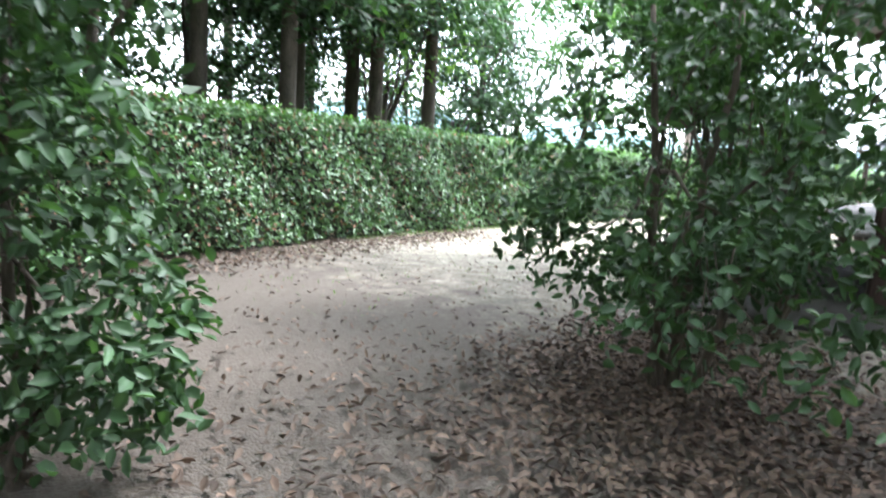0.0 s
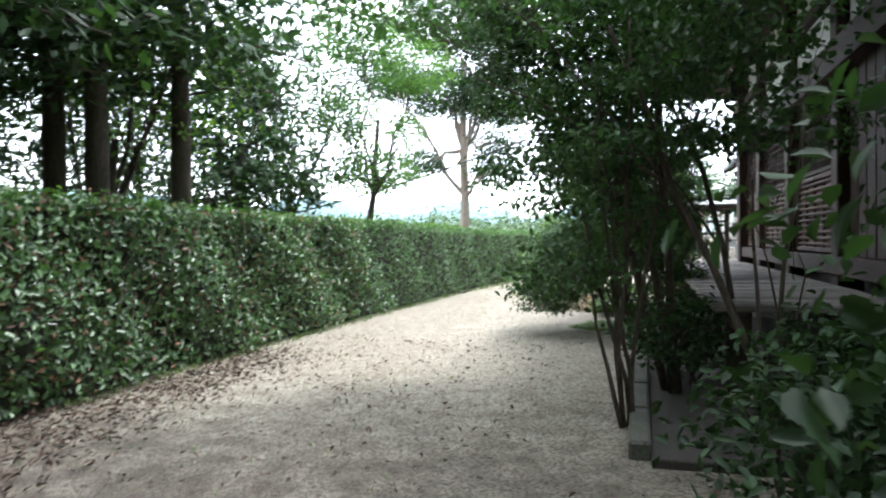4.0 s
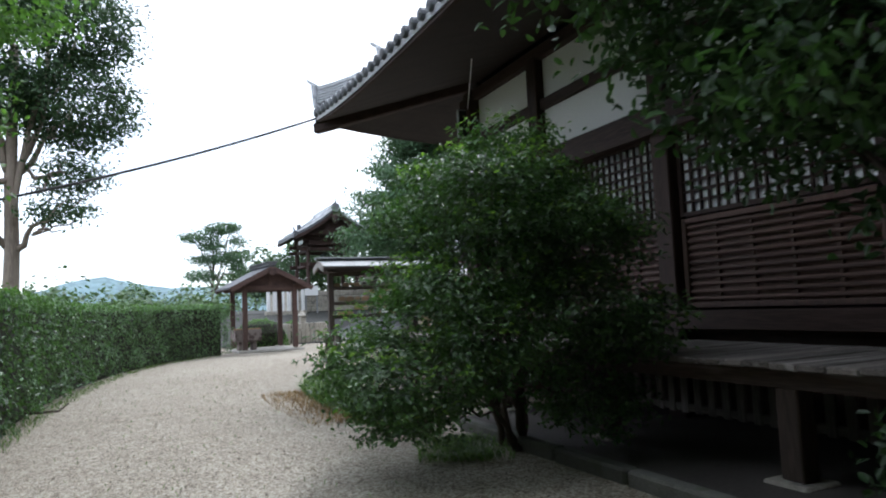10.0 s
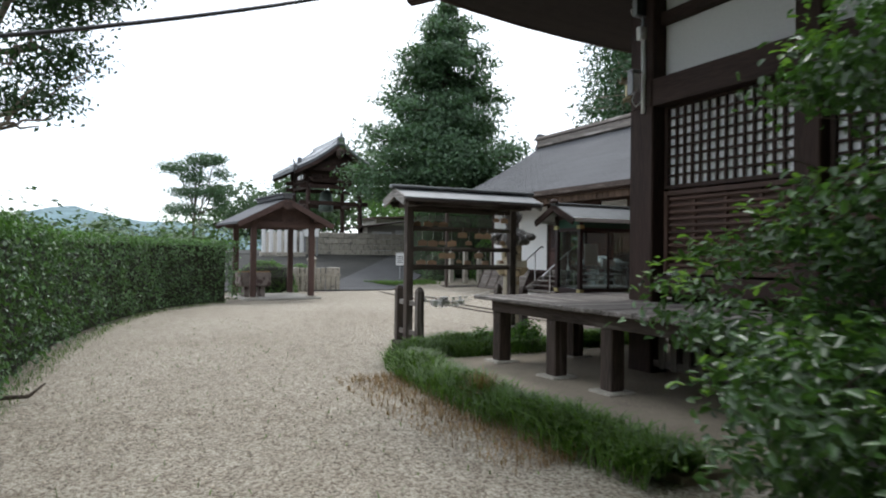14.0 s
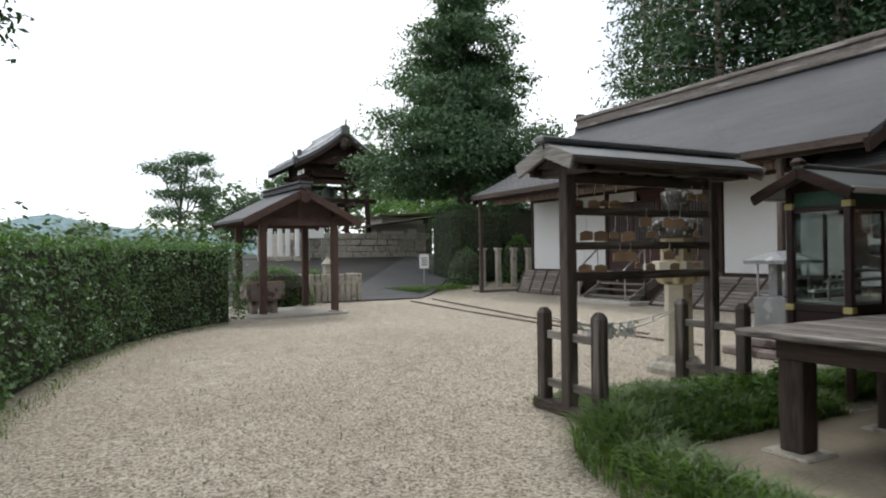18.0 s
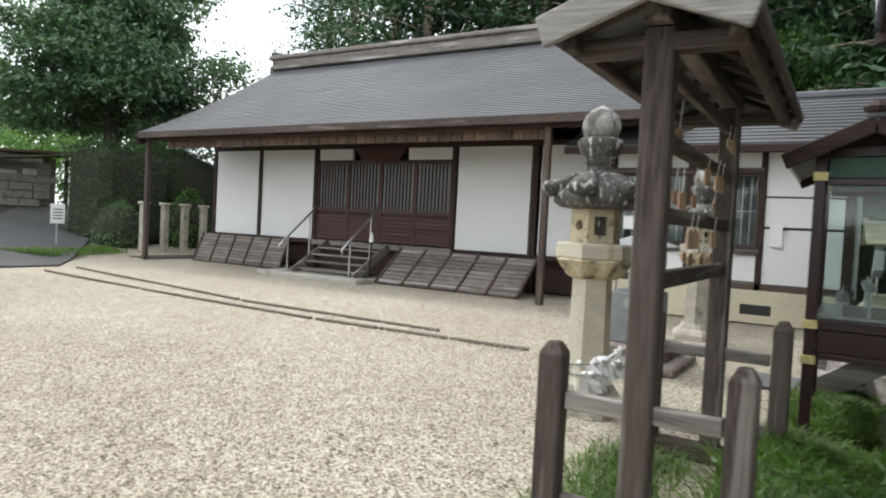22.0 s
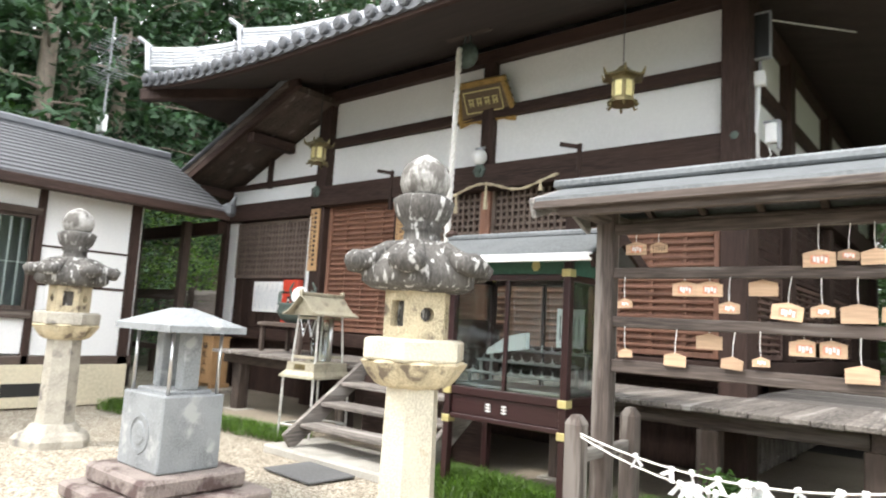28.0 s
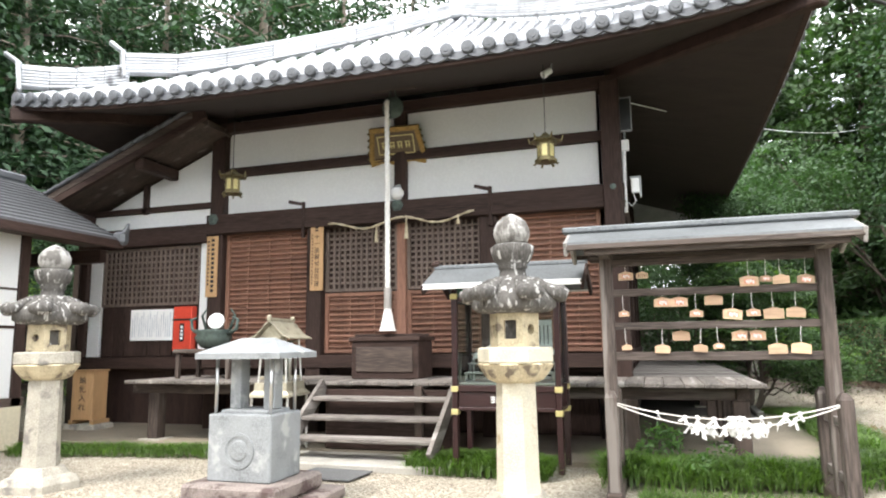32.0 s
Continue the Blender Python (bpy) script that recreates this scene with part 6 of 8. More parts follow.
part("gilt_frame", Shape().beam((-0.37, 0.005, 0.22), (0.37, 0.005, 0.22), 0.07, 0.08, 0.015), FRAME, plaque)
for s_ in (-1, 1):
    part("gilt_frame", Shape().beam((s_ * 0.33, 0.005, 0.2), (s_ * 0.40, 0.005, -0.24), 0.07, 0.075, 0.015), FRAME, plaque)
    for k in range(5):
        part("frame_curl", Shape().lathe([(0.005, -0.02), (0.022, 0.0), (0.005, 0.02)], 8, (s_ * (0.385 + 0.014 * k), 0.02, 0.18 - 0.09 * k)), BRASS, plaque)
wavy = [(-0.41, -0.2), (0.41, -0.2)] + [(0.41 - 0.082 * k, -0.27 - 0.025 * math.cos(k * 1.26)) for k in range(11)]
part("gilt_frame", Shape().prism(wavy, "y", -0.03, 0.04), FRAME, plaque)
apart("inner_line", Shape().box(-0.27, 0.27, 0.02, 0.026, 0.12, 0.135).box(-0.27, 0.27, 0.02, 0.026, -0.135, -0.12).box(-0.27, -0.255, 0.02, 0.026, -0.12, 0.12).box(0.255, 0.27, 0.02, 0.026, -0.12, 0.12), GOLD, plaque)
for k in range(4):
    apart("raised_stroke", Shape().box(-0.215 + 0.115 * k, -0.135 + 0.115 * k, 0.02, 0.03, 0.03, 0.045).box(-0.205 + 0.115 * k, -0.19 + 0.115 * k, 0.02, 0.03, -0.05, 0.04).box(-0.16 + 0.115 * k, -0.145 + 0.115 * k, 0.02, 0.03, -0.05, 0.04).box(-0.21 + 0.115 * k, -0.14 + 0.115 * k, 0.02, 0.03, -0.02, -0.005), GOLD, plaque)


def hanging_lantern(x, y, top, label):
    L = thing("hanging_lantern", label, "hanging lantern", (x, y, top), group="brass lanterns under the eaves")
    part("wire", Shape().rod((0, 0, -0.02), (0, 0, 5.12 - top), 0.006), BLACK, L)
    part("cap", Shape().lathe([(0.20, -0.12), (0.19, -0.10), (0.12, -0.07), (0.06, -0.03), (0.03, 0.01)], 12, wave=0.12, waves=6), BRASS, L)
    for k in range(6):
        a = math.pi / 3 * k
        part("upturned_leaf", Shape().tube([(0.16 * math.cos(a), 0.16 * math.sin(a), -0.12), (0.21 * math.cos(a), 0.21 * math.sin(a), -0.10), (0.23 * math.cos(a), 0.23 * math.sin(a), -0.04)], [0.02, 0.018, 0.008], 6), BRASS, L)
        part("foot", Shape().tube([(0.12 * math.cos(a), 0.12 * math.sin(a), -0.38), (0.15 * math.cos(a), 0.15 * math.sin(a), -0.42), (0.17 * math.cos(a), 0.17 * math.sin(a), -0.40)], [0.016, 0.014, 0.008], 6), BRASS, L)
    part("body", Shape().lathe([(0.135, -0.38), (0.125, -0.37), (0.115, -0.34), (0.115, -0.14), (0.13, -0.12)], 6), BRASS, L)
    for k in range(6):
        a = math.pi / 3 * (k + 0.5)
        m = pose(0.1 * math.cos(a), 0.1 * math.sin(a), -0.24, 0, 0, math.degrees(a))
        part("pierced_panel", Shape().box(0.0, 0.006, -0.035, 0.035, -0.08, 0.08, 0.002, m), GOLD, L)
    part("base_ring", Shape().lathe([(0.15, -0.36), (0.15, -0.385), (0.05, -0.39)], 12), BRASS, L)


hanging_lantern(0.72, 16.48, 4.10, "brass hanging lantern with bright gilt panels under the eaves")
hanging_lantern(5.68, 16.23, 4.12, "tarnished brass hanging lantern under the eaves")

globe = thing("globe_lamp", "small white glass globe lamp on the lintel", "lamp", (3.19, 15.52, 3.7))
part("globe", Shape().lathe([(0.01, -0.105), (0.06, -0.09), (0.095, -0.045), (0.105, 0.0), (0.095, 0.045), (0.06, 0.085)], 18), WHITEPAINT, globe, "", True)
part("holder", Shape().lathe([(0.065, 0.075), (0.065, 0.115), (0.02, 0.13)], 12).beam((0, 0, 0.12), (0, -0.12, 0.16), 0.03, 0.03), GREYPIPE, globe)

for x, z in ((-0.07, 3.54), (6.57, 3.52), (3.2, 3.52)):
    c = thing("nail_cover", "green bronze hexagonal nail cover on the lintel", "nail cover", (x, YF + 0.205, z), group="nail covers")
    s_ = Shape().lathe([(0.10, 0), (0.10, 0.02), (0.07, 0.035), (0.05, 0.03), (0.045, 0.05), (0.01, 0.06)], 6)
    s_.v = [(a, c_, b) for a, b, c_ in s_.v]
    part("plate", s_, BRONZE, c)
for x in (1.72, 4.85):
    c = thing("lintel_hook", "dark iron hook standing on the lintel", "hook", (x, YF + 0.19, 3.4), group="lintel hooks")
    part("shank", Shape().box(-0.025, 0.025, -0.02, 0.03, -0.3, 0.3), DARK["z"], c)
    part("arm", Shape().beam((0.02, 0.02, 0.26), (0.22, 0.1, 0.3), 0.04, 0.05), DARK["x"], c)

straw = thing("straw_rope", "twisted straw rope with tassels hung across the lattice doors", "straw rope", (0, 0, 0))
sp = [(x, 15.56, 3.34 - 0.13 * math.sin((x - 1.9) * 2.6) ** 2 - 0.05 * (x - 1.9) / 2.4) for x in np.linspace(1.95, 4.35, 30)]
for ph in (0, 3.14):
    part("strand", Shape().tube([(p[0], p[1] + 0.01 * math.cos(ph + i * 1.4), p[2] + 0.01 * math.sin(ph + i * 1.4)) for i, p in enumerate(sp)], [0.013] * 30, 6), STRAW, straw, "", True)
for k, L_ in ((3, 0.12), (13, 0.34), (19, 0.26)):
    p = sp[k]
    part("tassel", Shape().lathe([(0.032, -L_), (0.024, -L_ * 0.6), (0.012, -0.03), (0.02, 0.02)], 9, p, 0, 0.1, 4), STRAW, straw)


# ---- boards with writing ----
def writing(text, parent, at, size, mat_, spin=(90, 0, 180), column=True, pitch=1.08, thick=0.002):
    for k, ch in enumerate(text):
        cu = bpy.data.curves.new("character", "FONT")
        cu.body, cu.size, cu.align_x, cu.align_y, cu.extrude = ch, size, "CENTER", "CENTER", thick
        tmp = new("character", cu)
        me = bpy.data.meshes.new_from_object(tmp.evaluated_get(bpy.context.evaluated_depsgraph_get()))
        bpy.data.objects.remove(tmp)
        me.materials.clear()
        me.materials.append(mat_)
        ob = new("character", me)
        ob.parent = parent
        ob.matrix_basis = pose(at[0], at[1], at[2] - size * pitch * k, *spin)


main_sign = thing("main_deity_sign", "pale wooden sign board with large black vertical writing on a post", "sign board", (4.61, YF + 0.16, 2.80))
part("board", Shape().box(-0.115, 0.115, -0.012, 0.012, -0.56, 0.56, 0.004), PALE["z"], main_sign)
writing("十一面観世音菩薩", main_sign, (-0.005, 0.0125, 0.30), 0.1, INK)
b = Shape()
for k in range(3):
    b.box(-0.03, 0.03, 0.0125, 0.014, 0.40 + 0.045 * k, 0.425 + 0.045 * k, 0.0005)
apart("small_writing", b, INK, main_sign)
b = Shape()
for k in range(16):
    b.box(0.07, 0.088, 0.0125, 0.014, 0.32 - 0.052 * k, 0.352 - 0.052 * k, 0.0005)
apart("small_writing", b, INK, main_sign)
side_sign = thing("pilgrimage_sign", "pale wooden sign board with columns of black writing on a post", "sign board", (6.6, YF + 0.16, 2.72))
part("board", Shape().box(-0.11, 0.11, -0.012, 0.012, -0.52, 0.52, 0.004), PALE["z"], side_sign)
b = Shape()
for k in range(12):
    b.box(-0.05, 0.01, 0.0125, 0.014, 0.42 - 0.078 * k, 0.47 - 0.078 * k, 0.0005)
    b.box(0.05, 0.08, 0.0125, 0.014, 0.40 - 0.066 * k, 0.44 - 0.066 * k, 0.0005)
apart("writing", b, INK, side_sign)
poster = thing("paper_notice", "white paper notice with lines of small blue-grey writing", "notice", (7.91, YF + 0.02, 1.76))
part("sheet", Shape().box(-0.45, 0.45, -0.004, 0.004, -0.27, 0.27, 0.001), PAPER, poster)
b = Shape()
for k in range(18):
    b.box(-0.40 + 0.047 * k, -0.39 + 0.047 * k, 0.0045, 0.0055, -0.21 + 0.08 * (k % 4 == 3), 0.22 - 0.05 * (k % 3), 0.0003)
apart("writing", b, material("blue_grey_print", (0.25, 0.29, 0.36), 0.8, bump=0), poster)
redbox = thing("red_letter_box", "vermilion letter box with a black label on the wall", "letter box", (7.18, YF + 0.06, 1.72))
part("body", Shape().box(-0.19, 0.19, -0.07, 0.07, -0.42, 0.34, 0.012), REDPAINT, redbox)
part("lid_edge", Shape().box(-0.2, 0.2, -0.08, 0.085, 0.1, 0.13), BLACK, redbox)
part("label", Shape().box(-0.045, 0.045, 0.07, 0.075, -0.26, 0.05, 0.001), INK, redbox)
b = Shape()
for k in range(4):
    b.box(-0.022, 0.022, 0.0752, 0.0765, -0.22 + 0.062 * k, -0.18 + 0.062 * k, 0.0003)
apart("label_writing", b, PAPER, redbox)
slipbox = thing("slip_collection_box", "pale wooden box with black writing for pilgrims' slips", "wooden box", (8.66, 15.8, 0.0), rz=6)
part("body", Shape().box(-0.2, 0.2, -0.16, 0.2, 0.19, 0.98, 0.008), PALE["z"], slipbox)
part("lid", Shape().box(-0.22, 0.22, -0.18, 0.22, 0.98, 1.01, 0.006), PALE["x"], slipbox)
for x in (-0.2, 0.2):
    part("foot", Shape().box(x - 0.04, x + 0.04, -0.2, 0.2, 0.12, 0.19), PALE["y"], slipbox)
part("stone_block", Shape().box(-0.3, 0.3, -0.25, 0.25, -0.02, 0.12, 0.03), STONE, slipbox)
writing("納札入れ", slipbox, (0.0, 0.202, 0.83), 0.135, INK)

# incense table with its little roof, and an older bronze burner beside it
stool = thing("incense_stand", "tin-covered offering lantern with a small gable roof on a legged stand", "incense stand", (4.16, 17.22, 0), rz=6)
stool.scale = (0.78, 0.78, 0.98)
COPPER = material("dull_tin_sheet", (0.40, 0.365, 0.275), 0.55, 0.35, vary=0.3, big=6, fine=40, patch=((0.24, 0.21, 0.16), 5, 0.6))
LEGM = material("pale_painted_metal", (0.52, 0.51, 0.47), 0.5, 0.2, vary=0.2, big=10, fine=60, patch=((0.3, 0.25, 0.2), 14, 0.62))
for x in (-0.31, 0.31):
    for y in (-0.38, 0.38):
        part("leg", Shape().beam((x * 1.02, y * 1.02, 0.03), (x, y, 0.75), 0.035, 0.035), LEGM, stool)
        part("roof_post", Shape().beam((x * 0.78, y * 0.78, 0.92), (x * 0.66, y * 0.68, 1.5), 0.03, 0.03), LEGM, stool)
for y in (-0.38, 0.38):
    part("stretcher", Shape().beam((-0.3, y, 0.2), (0.3, y, 0.2), 0.025, 0.025), LEGM, stool)
    part("lantern_rail", Shape().beam((-0.22, y * 0.76, 0.99), (0.22, y * 0.76, 0.99), 0.02, 0.035), COPPER, stool)
    part("head_rail", Shape().beam((-0.22, y * 0.68, 1.46), (0.22, y * 0.68, 1.46), 0.02, 0.03), COPPER, stool)
for x in (-0.31, 0.31):
    part("stretcher", Shape().beam((x, -0.37, 0.2), (x, 0.37, 0.2), 0.025, 0.025), LEGM, stool)
for k in range(4):
    a, b = (-0.16 + 0.08 * k, 1.44 if k % 2 == 0 else 1.24), (-0.08 + 0.08 * k, 1.24 if k % 2 == 0 else 1.44)
    part("wire_brace", Shape().rod((a[0], 0.262, a[1]), (b[0], 0.262, b[1]), 0.006, 0.006, 6), STEEL, stool)
tray = Shape()
for z0, z1, w0, w1, d0, d1 in ((0.75, 0.78, 0.36, 0.355, 0.43, 0.425), (0.78, 0.83, 0.35, 0.29, 0.42, 0.37), (0.83, 0.93, 0.285, 0.275, 0.365, 0.355)):
    tray.add([(-w0, -d0, z0), (w0, -d0, z0), (w0, d0, z0), (-w0, d0, z0), (-w1, -d1, z1), (w1, -d1, z1), (w1, d1, z1), (-w1, d1, z1)], [(3, 2, 1, 0), (4, 5, 6, 7), (0, 1, 5, 4), (1, 2, 6, 5), (2, 3, 7, 6), (3, 0, 4, 7)])
apart("tray_tier", tray, COPPER, stool)
part("name_plate", Shape().box(-0.11, 0.11, 0.365, 0.372, 0.85, 0.91, 0.002), BRASS, stool, "small brass plate")
part("glass_chimney", Shape().rod((0, 0, 0.94), (0, 0, 1.42), 0.13, 0.13, 18), GLASS, stool, "clear glass lamp chimney", True)
part("steel_flue", Shape().rod((-0.1, -0.14, 0.94), (-0.1, -0.14, 1.46), 0.035, 0.035, 12), STEEL, stool, "", True)
for s in (-1, 1):
    pts = [(0.0, 1.735), (s * 0.06, 1.70), (s * 0.14, 1.625), (s * 0.24, 1.55), (s * 0.36, 1.505)]
    part("roof_slope", Shape().prism(pts + [(x, z - 0.02) for x, z in pts[::-1]], "y", -0.46, 0.46), COPPER, stool)
    part("gable_end", Shape().prism([(-0.22, 1.49), (0.22, 1.49), (0.1, 1.61), (0, 1.68), (-0.1, 1.61)], "y", s * 0.36 - 0.006, s * 0.36 + 0.006), COPPER, stool)
    part("ridge_curl", Shape().box(-0.035, 0.035, s * 0.45 - 0.03, s * 0.45 + 0.03, 1.72, 1.80, 0.015), COPPER, stool)
part("ridge", Shape().box(-0.03, 0.03, -0.44, 0.44, 1.725, 1.765, 0.01), COPPER, stool)
old = thing("bronze_incense_burner", "dark bronze incense burner with curled handles on a wooden table", "incense burner", (5.95, 16.2, FLOOR))
part("table_top", Shape().box(-0.5, 0.5, -0.3, 0.3, 0.38, 0.44), BROWN["x"], old)
for x in (-0.44, 0.44):
    for y in (-0.24, 0.24):
        part("table_leg", Shape().box(x - 0.03, x + 0.03, y - 0.03, y + 0.03, 0, 0.38), BROWN["z"], old)
part("bowl", Shape().lathe([(0.12, 0.44), (0.2, 0.48), (0.28, 0.6), (0.25, 0.68), (0.29, 0.72), (0.27, 0.73), (0.2, 0.66)], 20), BRONZE, old, "", True)
for s in (-1, 1):
    part("handle", Shape().tube([(s * 0.26, 0, 0.66), (s * 0.4, 0, 0.74), (s * 0.42, 0, 0.88), (s * 0.32, 0, 0.92)], [0.03, 0.028, 0.025, 0.015], 8), BRONZE, old, "", True)
    part("scroll", Shape().tube([(s * 0.2, -0.1, 0.7), (s * 0.3, -0.1, 0.95), (s * 0.22, -0.1, 1.05)], [0.025, 0.02, 0.012], 7), BRONZE, old, "", True)
part("white_disc", Shape().lathe([(0.01, 0), (0.13, 0.01), (0.12, 0.03), (0.01, 0.03)], 20), WHITEPAINT, old)
bpy.data.objects["white_disc"].matrix_basis = pose(0, -0.05, 0.86, -75, 0, 20)

# wiring at the corner post
wires = thing("corner_wiring", "white junction boxes and grey conduit on the corner post", "wiring", (-0.17, 15.1, 0))
part("speaker_panel", Shape().box(-0.18, -0.02, 0.17, 0.22, 4.40, 4.88, 0.008), BLACK, wires)
apart("speaker_frame", Shape().box(-0.195, -0.18, 0.16, 0.235, 4.385, 4.895).box(-0.02, -0.005, 0.16, 0.235, 4.385, 4.895).box(-0.18, -0.02, 0.16, 0.235, 4.385, 4.40).box(-0.18, -0.02, 0.16, 0.235, 4.88, 4.895), GREYPIPE, wires)
part("junction_box", Shape().box(-0.14, 0.02, 0.15, 0.23, 4.10, 4.26, 0.01), WHITEPAINT, wires)
part("meter_box", Shape().box(-0.25, -0.14, 0.15, 0.24, 3.47, 3.68, 0.012), WHITEPAINT, wires)
part("meter_hood", Shape().box(-0.28, -0.12, 0.13, 0.23, 3.68, 3.71, 0.01).box(-0.28, -0.25, 0.13, 0.22, 3.4, 3.68, 0.008), GREYPIPE, wires)
part("conduit", Shape().tube([(-0.05, 0.18, 3.2), (-0.05, 0.18, 3.7), (-0.06, 0.18, 4.1)], [0.03] * 3, 8), WHITEPAINT, wires, "", True)
part("conduit", Shape().tube([(-0.08, 0.17, 4.26), (-0.08, 0.17, 4.39)], [0.017] * 2, 8), GREYPIPE, wires, "", True)
part("cable", Shape().tube([(-0.02, 0.2, 3.6), (0.08, 0.24, 3.68), (0.16, 0.24, 3.66), (0.2, 0.22, 3.6)], [0.009] * 4, 6), GREYPIPE, wires, "", True)
part("cable", Shape().tube([(-0.01, 0.2, 4.1), (0.02, 0.2, 3.8), (-0.01, 0.21, 3.55), (-0.05, 0.22, 3.35), (0.0, 0.2, 3.25)], [0.009] * 5, 6), BLACK, wires, "", True)
part("cable", Shape().tube([(-0.16, 0.2, 3.47), (-0.2, 0.22, 3.35), (-0.14, 0.22, 3.28), (-0.06, 0.2, 3.36)], [0.008] * 4, 6), WHITEPAINT, wires, "", True)
spot = thing("eave_spotlight", "small white spotlight under the eaves", "spotlight", (0.63, 16.4, 5.0))
part("head", Shape().rod((0, 0, 0), (0.1, 0.05, -0.08), 0.04, 0.05, 12), WHITEPAINT, spot)
part("bracket", Shape().rod((0, 0, 0), (-0.03, 0, 0.15), 0.012), GREYPIPE, spot)
cable = thing("overhead_cable", "thick overhead cable running from the eave corner", "cable")
w = sag((-2.42, 17.4, 5.16), (-12.0, 15.0, 2.0), 0.3, 20)
part("cable", Shape().tube(w, [0.022] * len(w), 6), BLACK, cable, "", True)
part("end_post", Shape().rod((-12.0, 15.0, -0.1), (-12.0, 15.0, 2.1), 0.05, 0.04, 8), BARK, cable)
cable2 = thing("overhead_cable", "thin pale cable slung from the corner post to a grove tree", "cable")
w = sag((-0.2, 15.2, 4.9), (-8.5, -3.3, 9.3), 0.3, 24)
part("cable", Shape().tube(w, [0.009] * len(w), 6), WHITEPAINT, cable2, "", True)
aerial = thing("tv_aerial", "thin grey television aerial on a tall pole with a white box", "aerial", (13.5, 16.2, 0))
part("pole", Shape().rod((0, 0, 0), (-0.05, 0, 8.1), 0.025, 0.02), GREYPIPE, aerial)
part("box", Shape().box(-0.16, 0.16, -0.06, 0.06, 5.35, 5.75, 0.02), WHITEPAINT, aerial)
for z, a in ((7.45, -0.7), (6.95, -0.2), (6.65, 0.5)):
    part("boom", Shape().rod((-0.75, 0.1, z), (0.75, -0.1, z + 0.1 * a), 0.014), GREYPIPE, aerial)
    pieces("rod", Shape().rod((0, -0.25, 0), (0, 0.25, 0), 0.007).mesh("rod", GREYPIPE), [Matrix.Translation((-0.7 + 0.2 * k, 0, z)) for k in range(8)], aerial)
pole = thing("utility_pole", "grey concrete utility pole with a crossarm behind the grove", "utility pole", (-4.25, -3.9, 0))
part("shaft", Shape().rod((0, 0, -0.2), (0, 0, 10.2), 0.16, 0.12, 12), CONCRETE, pole)
part("crossarm", Shape().box(-0.85, 0.45, -0.05, 0.05, 9.05, 9.17, 0.01), GREYPIPE, pole)

# ---- small things about the yard ----
edging = thing("gravel_edging", "thin half-buried dark edging strips across the gravel", "edging")
EDGE = material("dark_edging", (0.16, 0.135, 0.11), 0.95, vary=0.3)
for x0, y0, x1, y1 in ((2.63, 20.9, 2.5, 24.2), (2.5, 24.25, 2.75, 28.6), (2.78, 28.7, 3.2, 32.7), (3.0, 22.4, 3.1, 26.4), (3.15, 26.5, 4.2, 33.2)):
    n = max(2, int(math.hypot(x1 - x0, y1 - y0) / 0.9))
    for k in range(n):
        a, b = k / n, (k + 0.96) / n
        part("strip", Shape().beam((x0 + (x1 - x0) * a, y0 + (y1 - y0) * a, 0.0), (x0 + (x1 - x0) * b, y0 + (y1 - y0) * b, 0.0), 0.06, 0.035, 0.008), EDGE, edging)
sign = thing("notice_sign", "small white notice board on a thin post beside the lane", "sign", (6.1, 37.6, 0.05))
part("post", Shape().rod((0, 0, 0), (0, 0, 1.45), 0.025), GREYPIPE, sign)
part("board", Shape().box(-0.21, 0.21, -0.035, -0.02, 0.85, 1.42, 0.005), WHITEPAINT, sign)
for k in range(4):
    part("writing", Shape().box(-0.14, 0.14, -0.038, -0.0355, 0.98 + 0.09 * k, 1.01 + 0.09 * k, 0.0005), INK, sign)
for k in range(4):
    p = thing("stone_post", "square pale stone post with a capped top beside the office hall", "stone post", (8.37 + 0.76 * k, 36.8, 0.1), group="row of stone posts")
    part("shaft", Shape().box(-0.1, 0.1, -0.1, 0.1, 0, 1.5, 0.015), STONE, p)
    part("cap", Shape().box(-0.15, 0.15, -0.15, 0.15, 1.5, 1.6, 0.03), STONE, p)
mon = thing("stone_monument", "small grey stone monument inside a low stone fence", "monument", (1.0, 34.3, 0), rz=8)
part("base", Shape().box(-0.4, 0.4, -0.35, 0.35, 0, 0.25, 0.03), STONE, mon)
part("block", Shape().box(-0.26, 0.26, -0.24, 0.24, 0.25, 0.5, 0.03), STONE, mon)
part("pillar", Shape().box(-0.13, 0.13, -0.12, 0.12, 0.5, 1.15, 0.02), STONE, mon)
part("top", Shape().lathe([(0.2, 1.15), (0.22, 1.2), (0.1, 1.32), (0.03, 1.42)], 8), STONE, mon)
sf = thing("low_stone_fence", "low pale stone fence of upright slabs round the monument", "stone fence", (1.1, 34.0, 0), rz=3)
pieces("slab", Shape().box(-0.07, 0.07, -0.06, 0.06, 0, 0.88, 0.02).mesh("slab", STONE), [pose(-0.85 + 0.2 * k, -0.3, 0) for k in range(9)] + [pose(-0.85, -0.1 + 0.2 * k, 0) for k in range(5)] + [pose(0.8, -0.1 + 0.2 * k, 0) for k in range(5)], sf)
part("rail", Shape().box(-0.9, 0.85, -0.34, -0.26, 0.55, 0.65), STONE, sf)
shed2 = thing("garden_shed", "grey block-walled shed with a thin flat roof by the lane", "shed", (9.6, 47.5, 1.2))
part("wall", Shape().box(-1.5, 1.5, -0.1, 1.6, 0, 2.0), CONCRETE, shed2)
apart("wall_panel", Shape().box(0.35, 0.9, -0.14, -0.1, 0.3, 1.7).box(-1.2, 0.1, -0.14, -0.1, 0.2, 1.6), PLASTER, shed2)
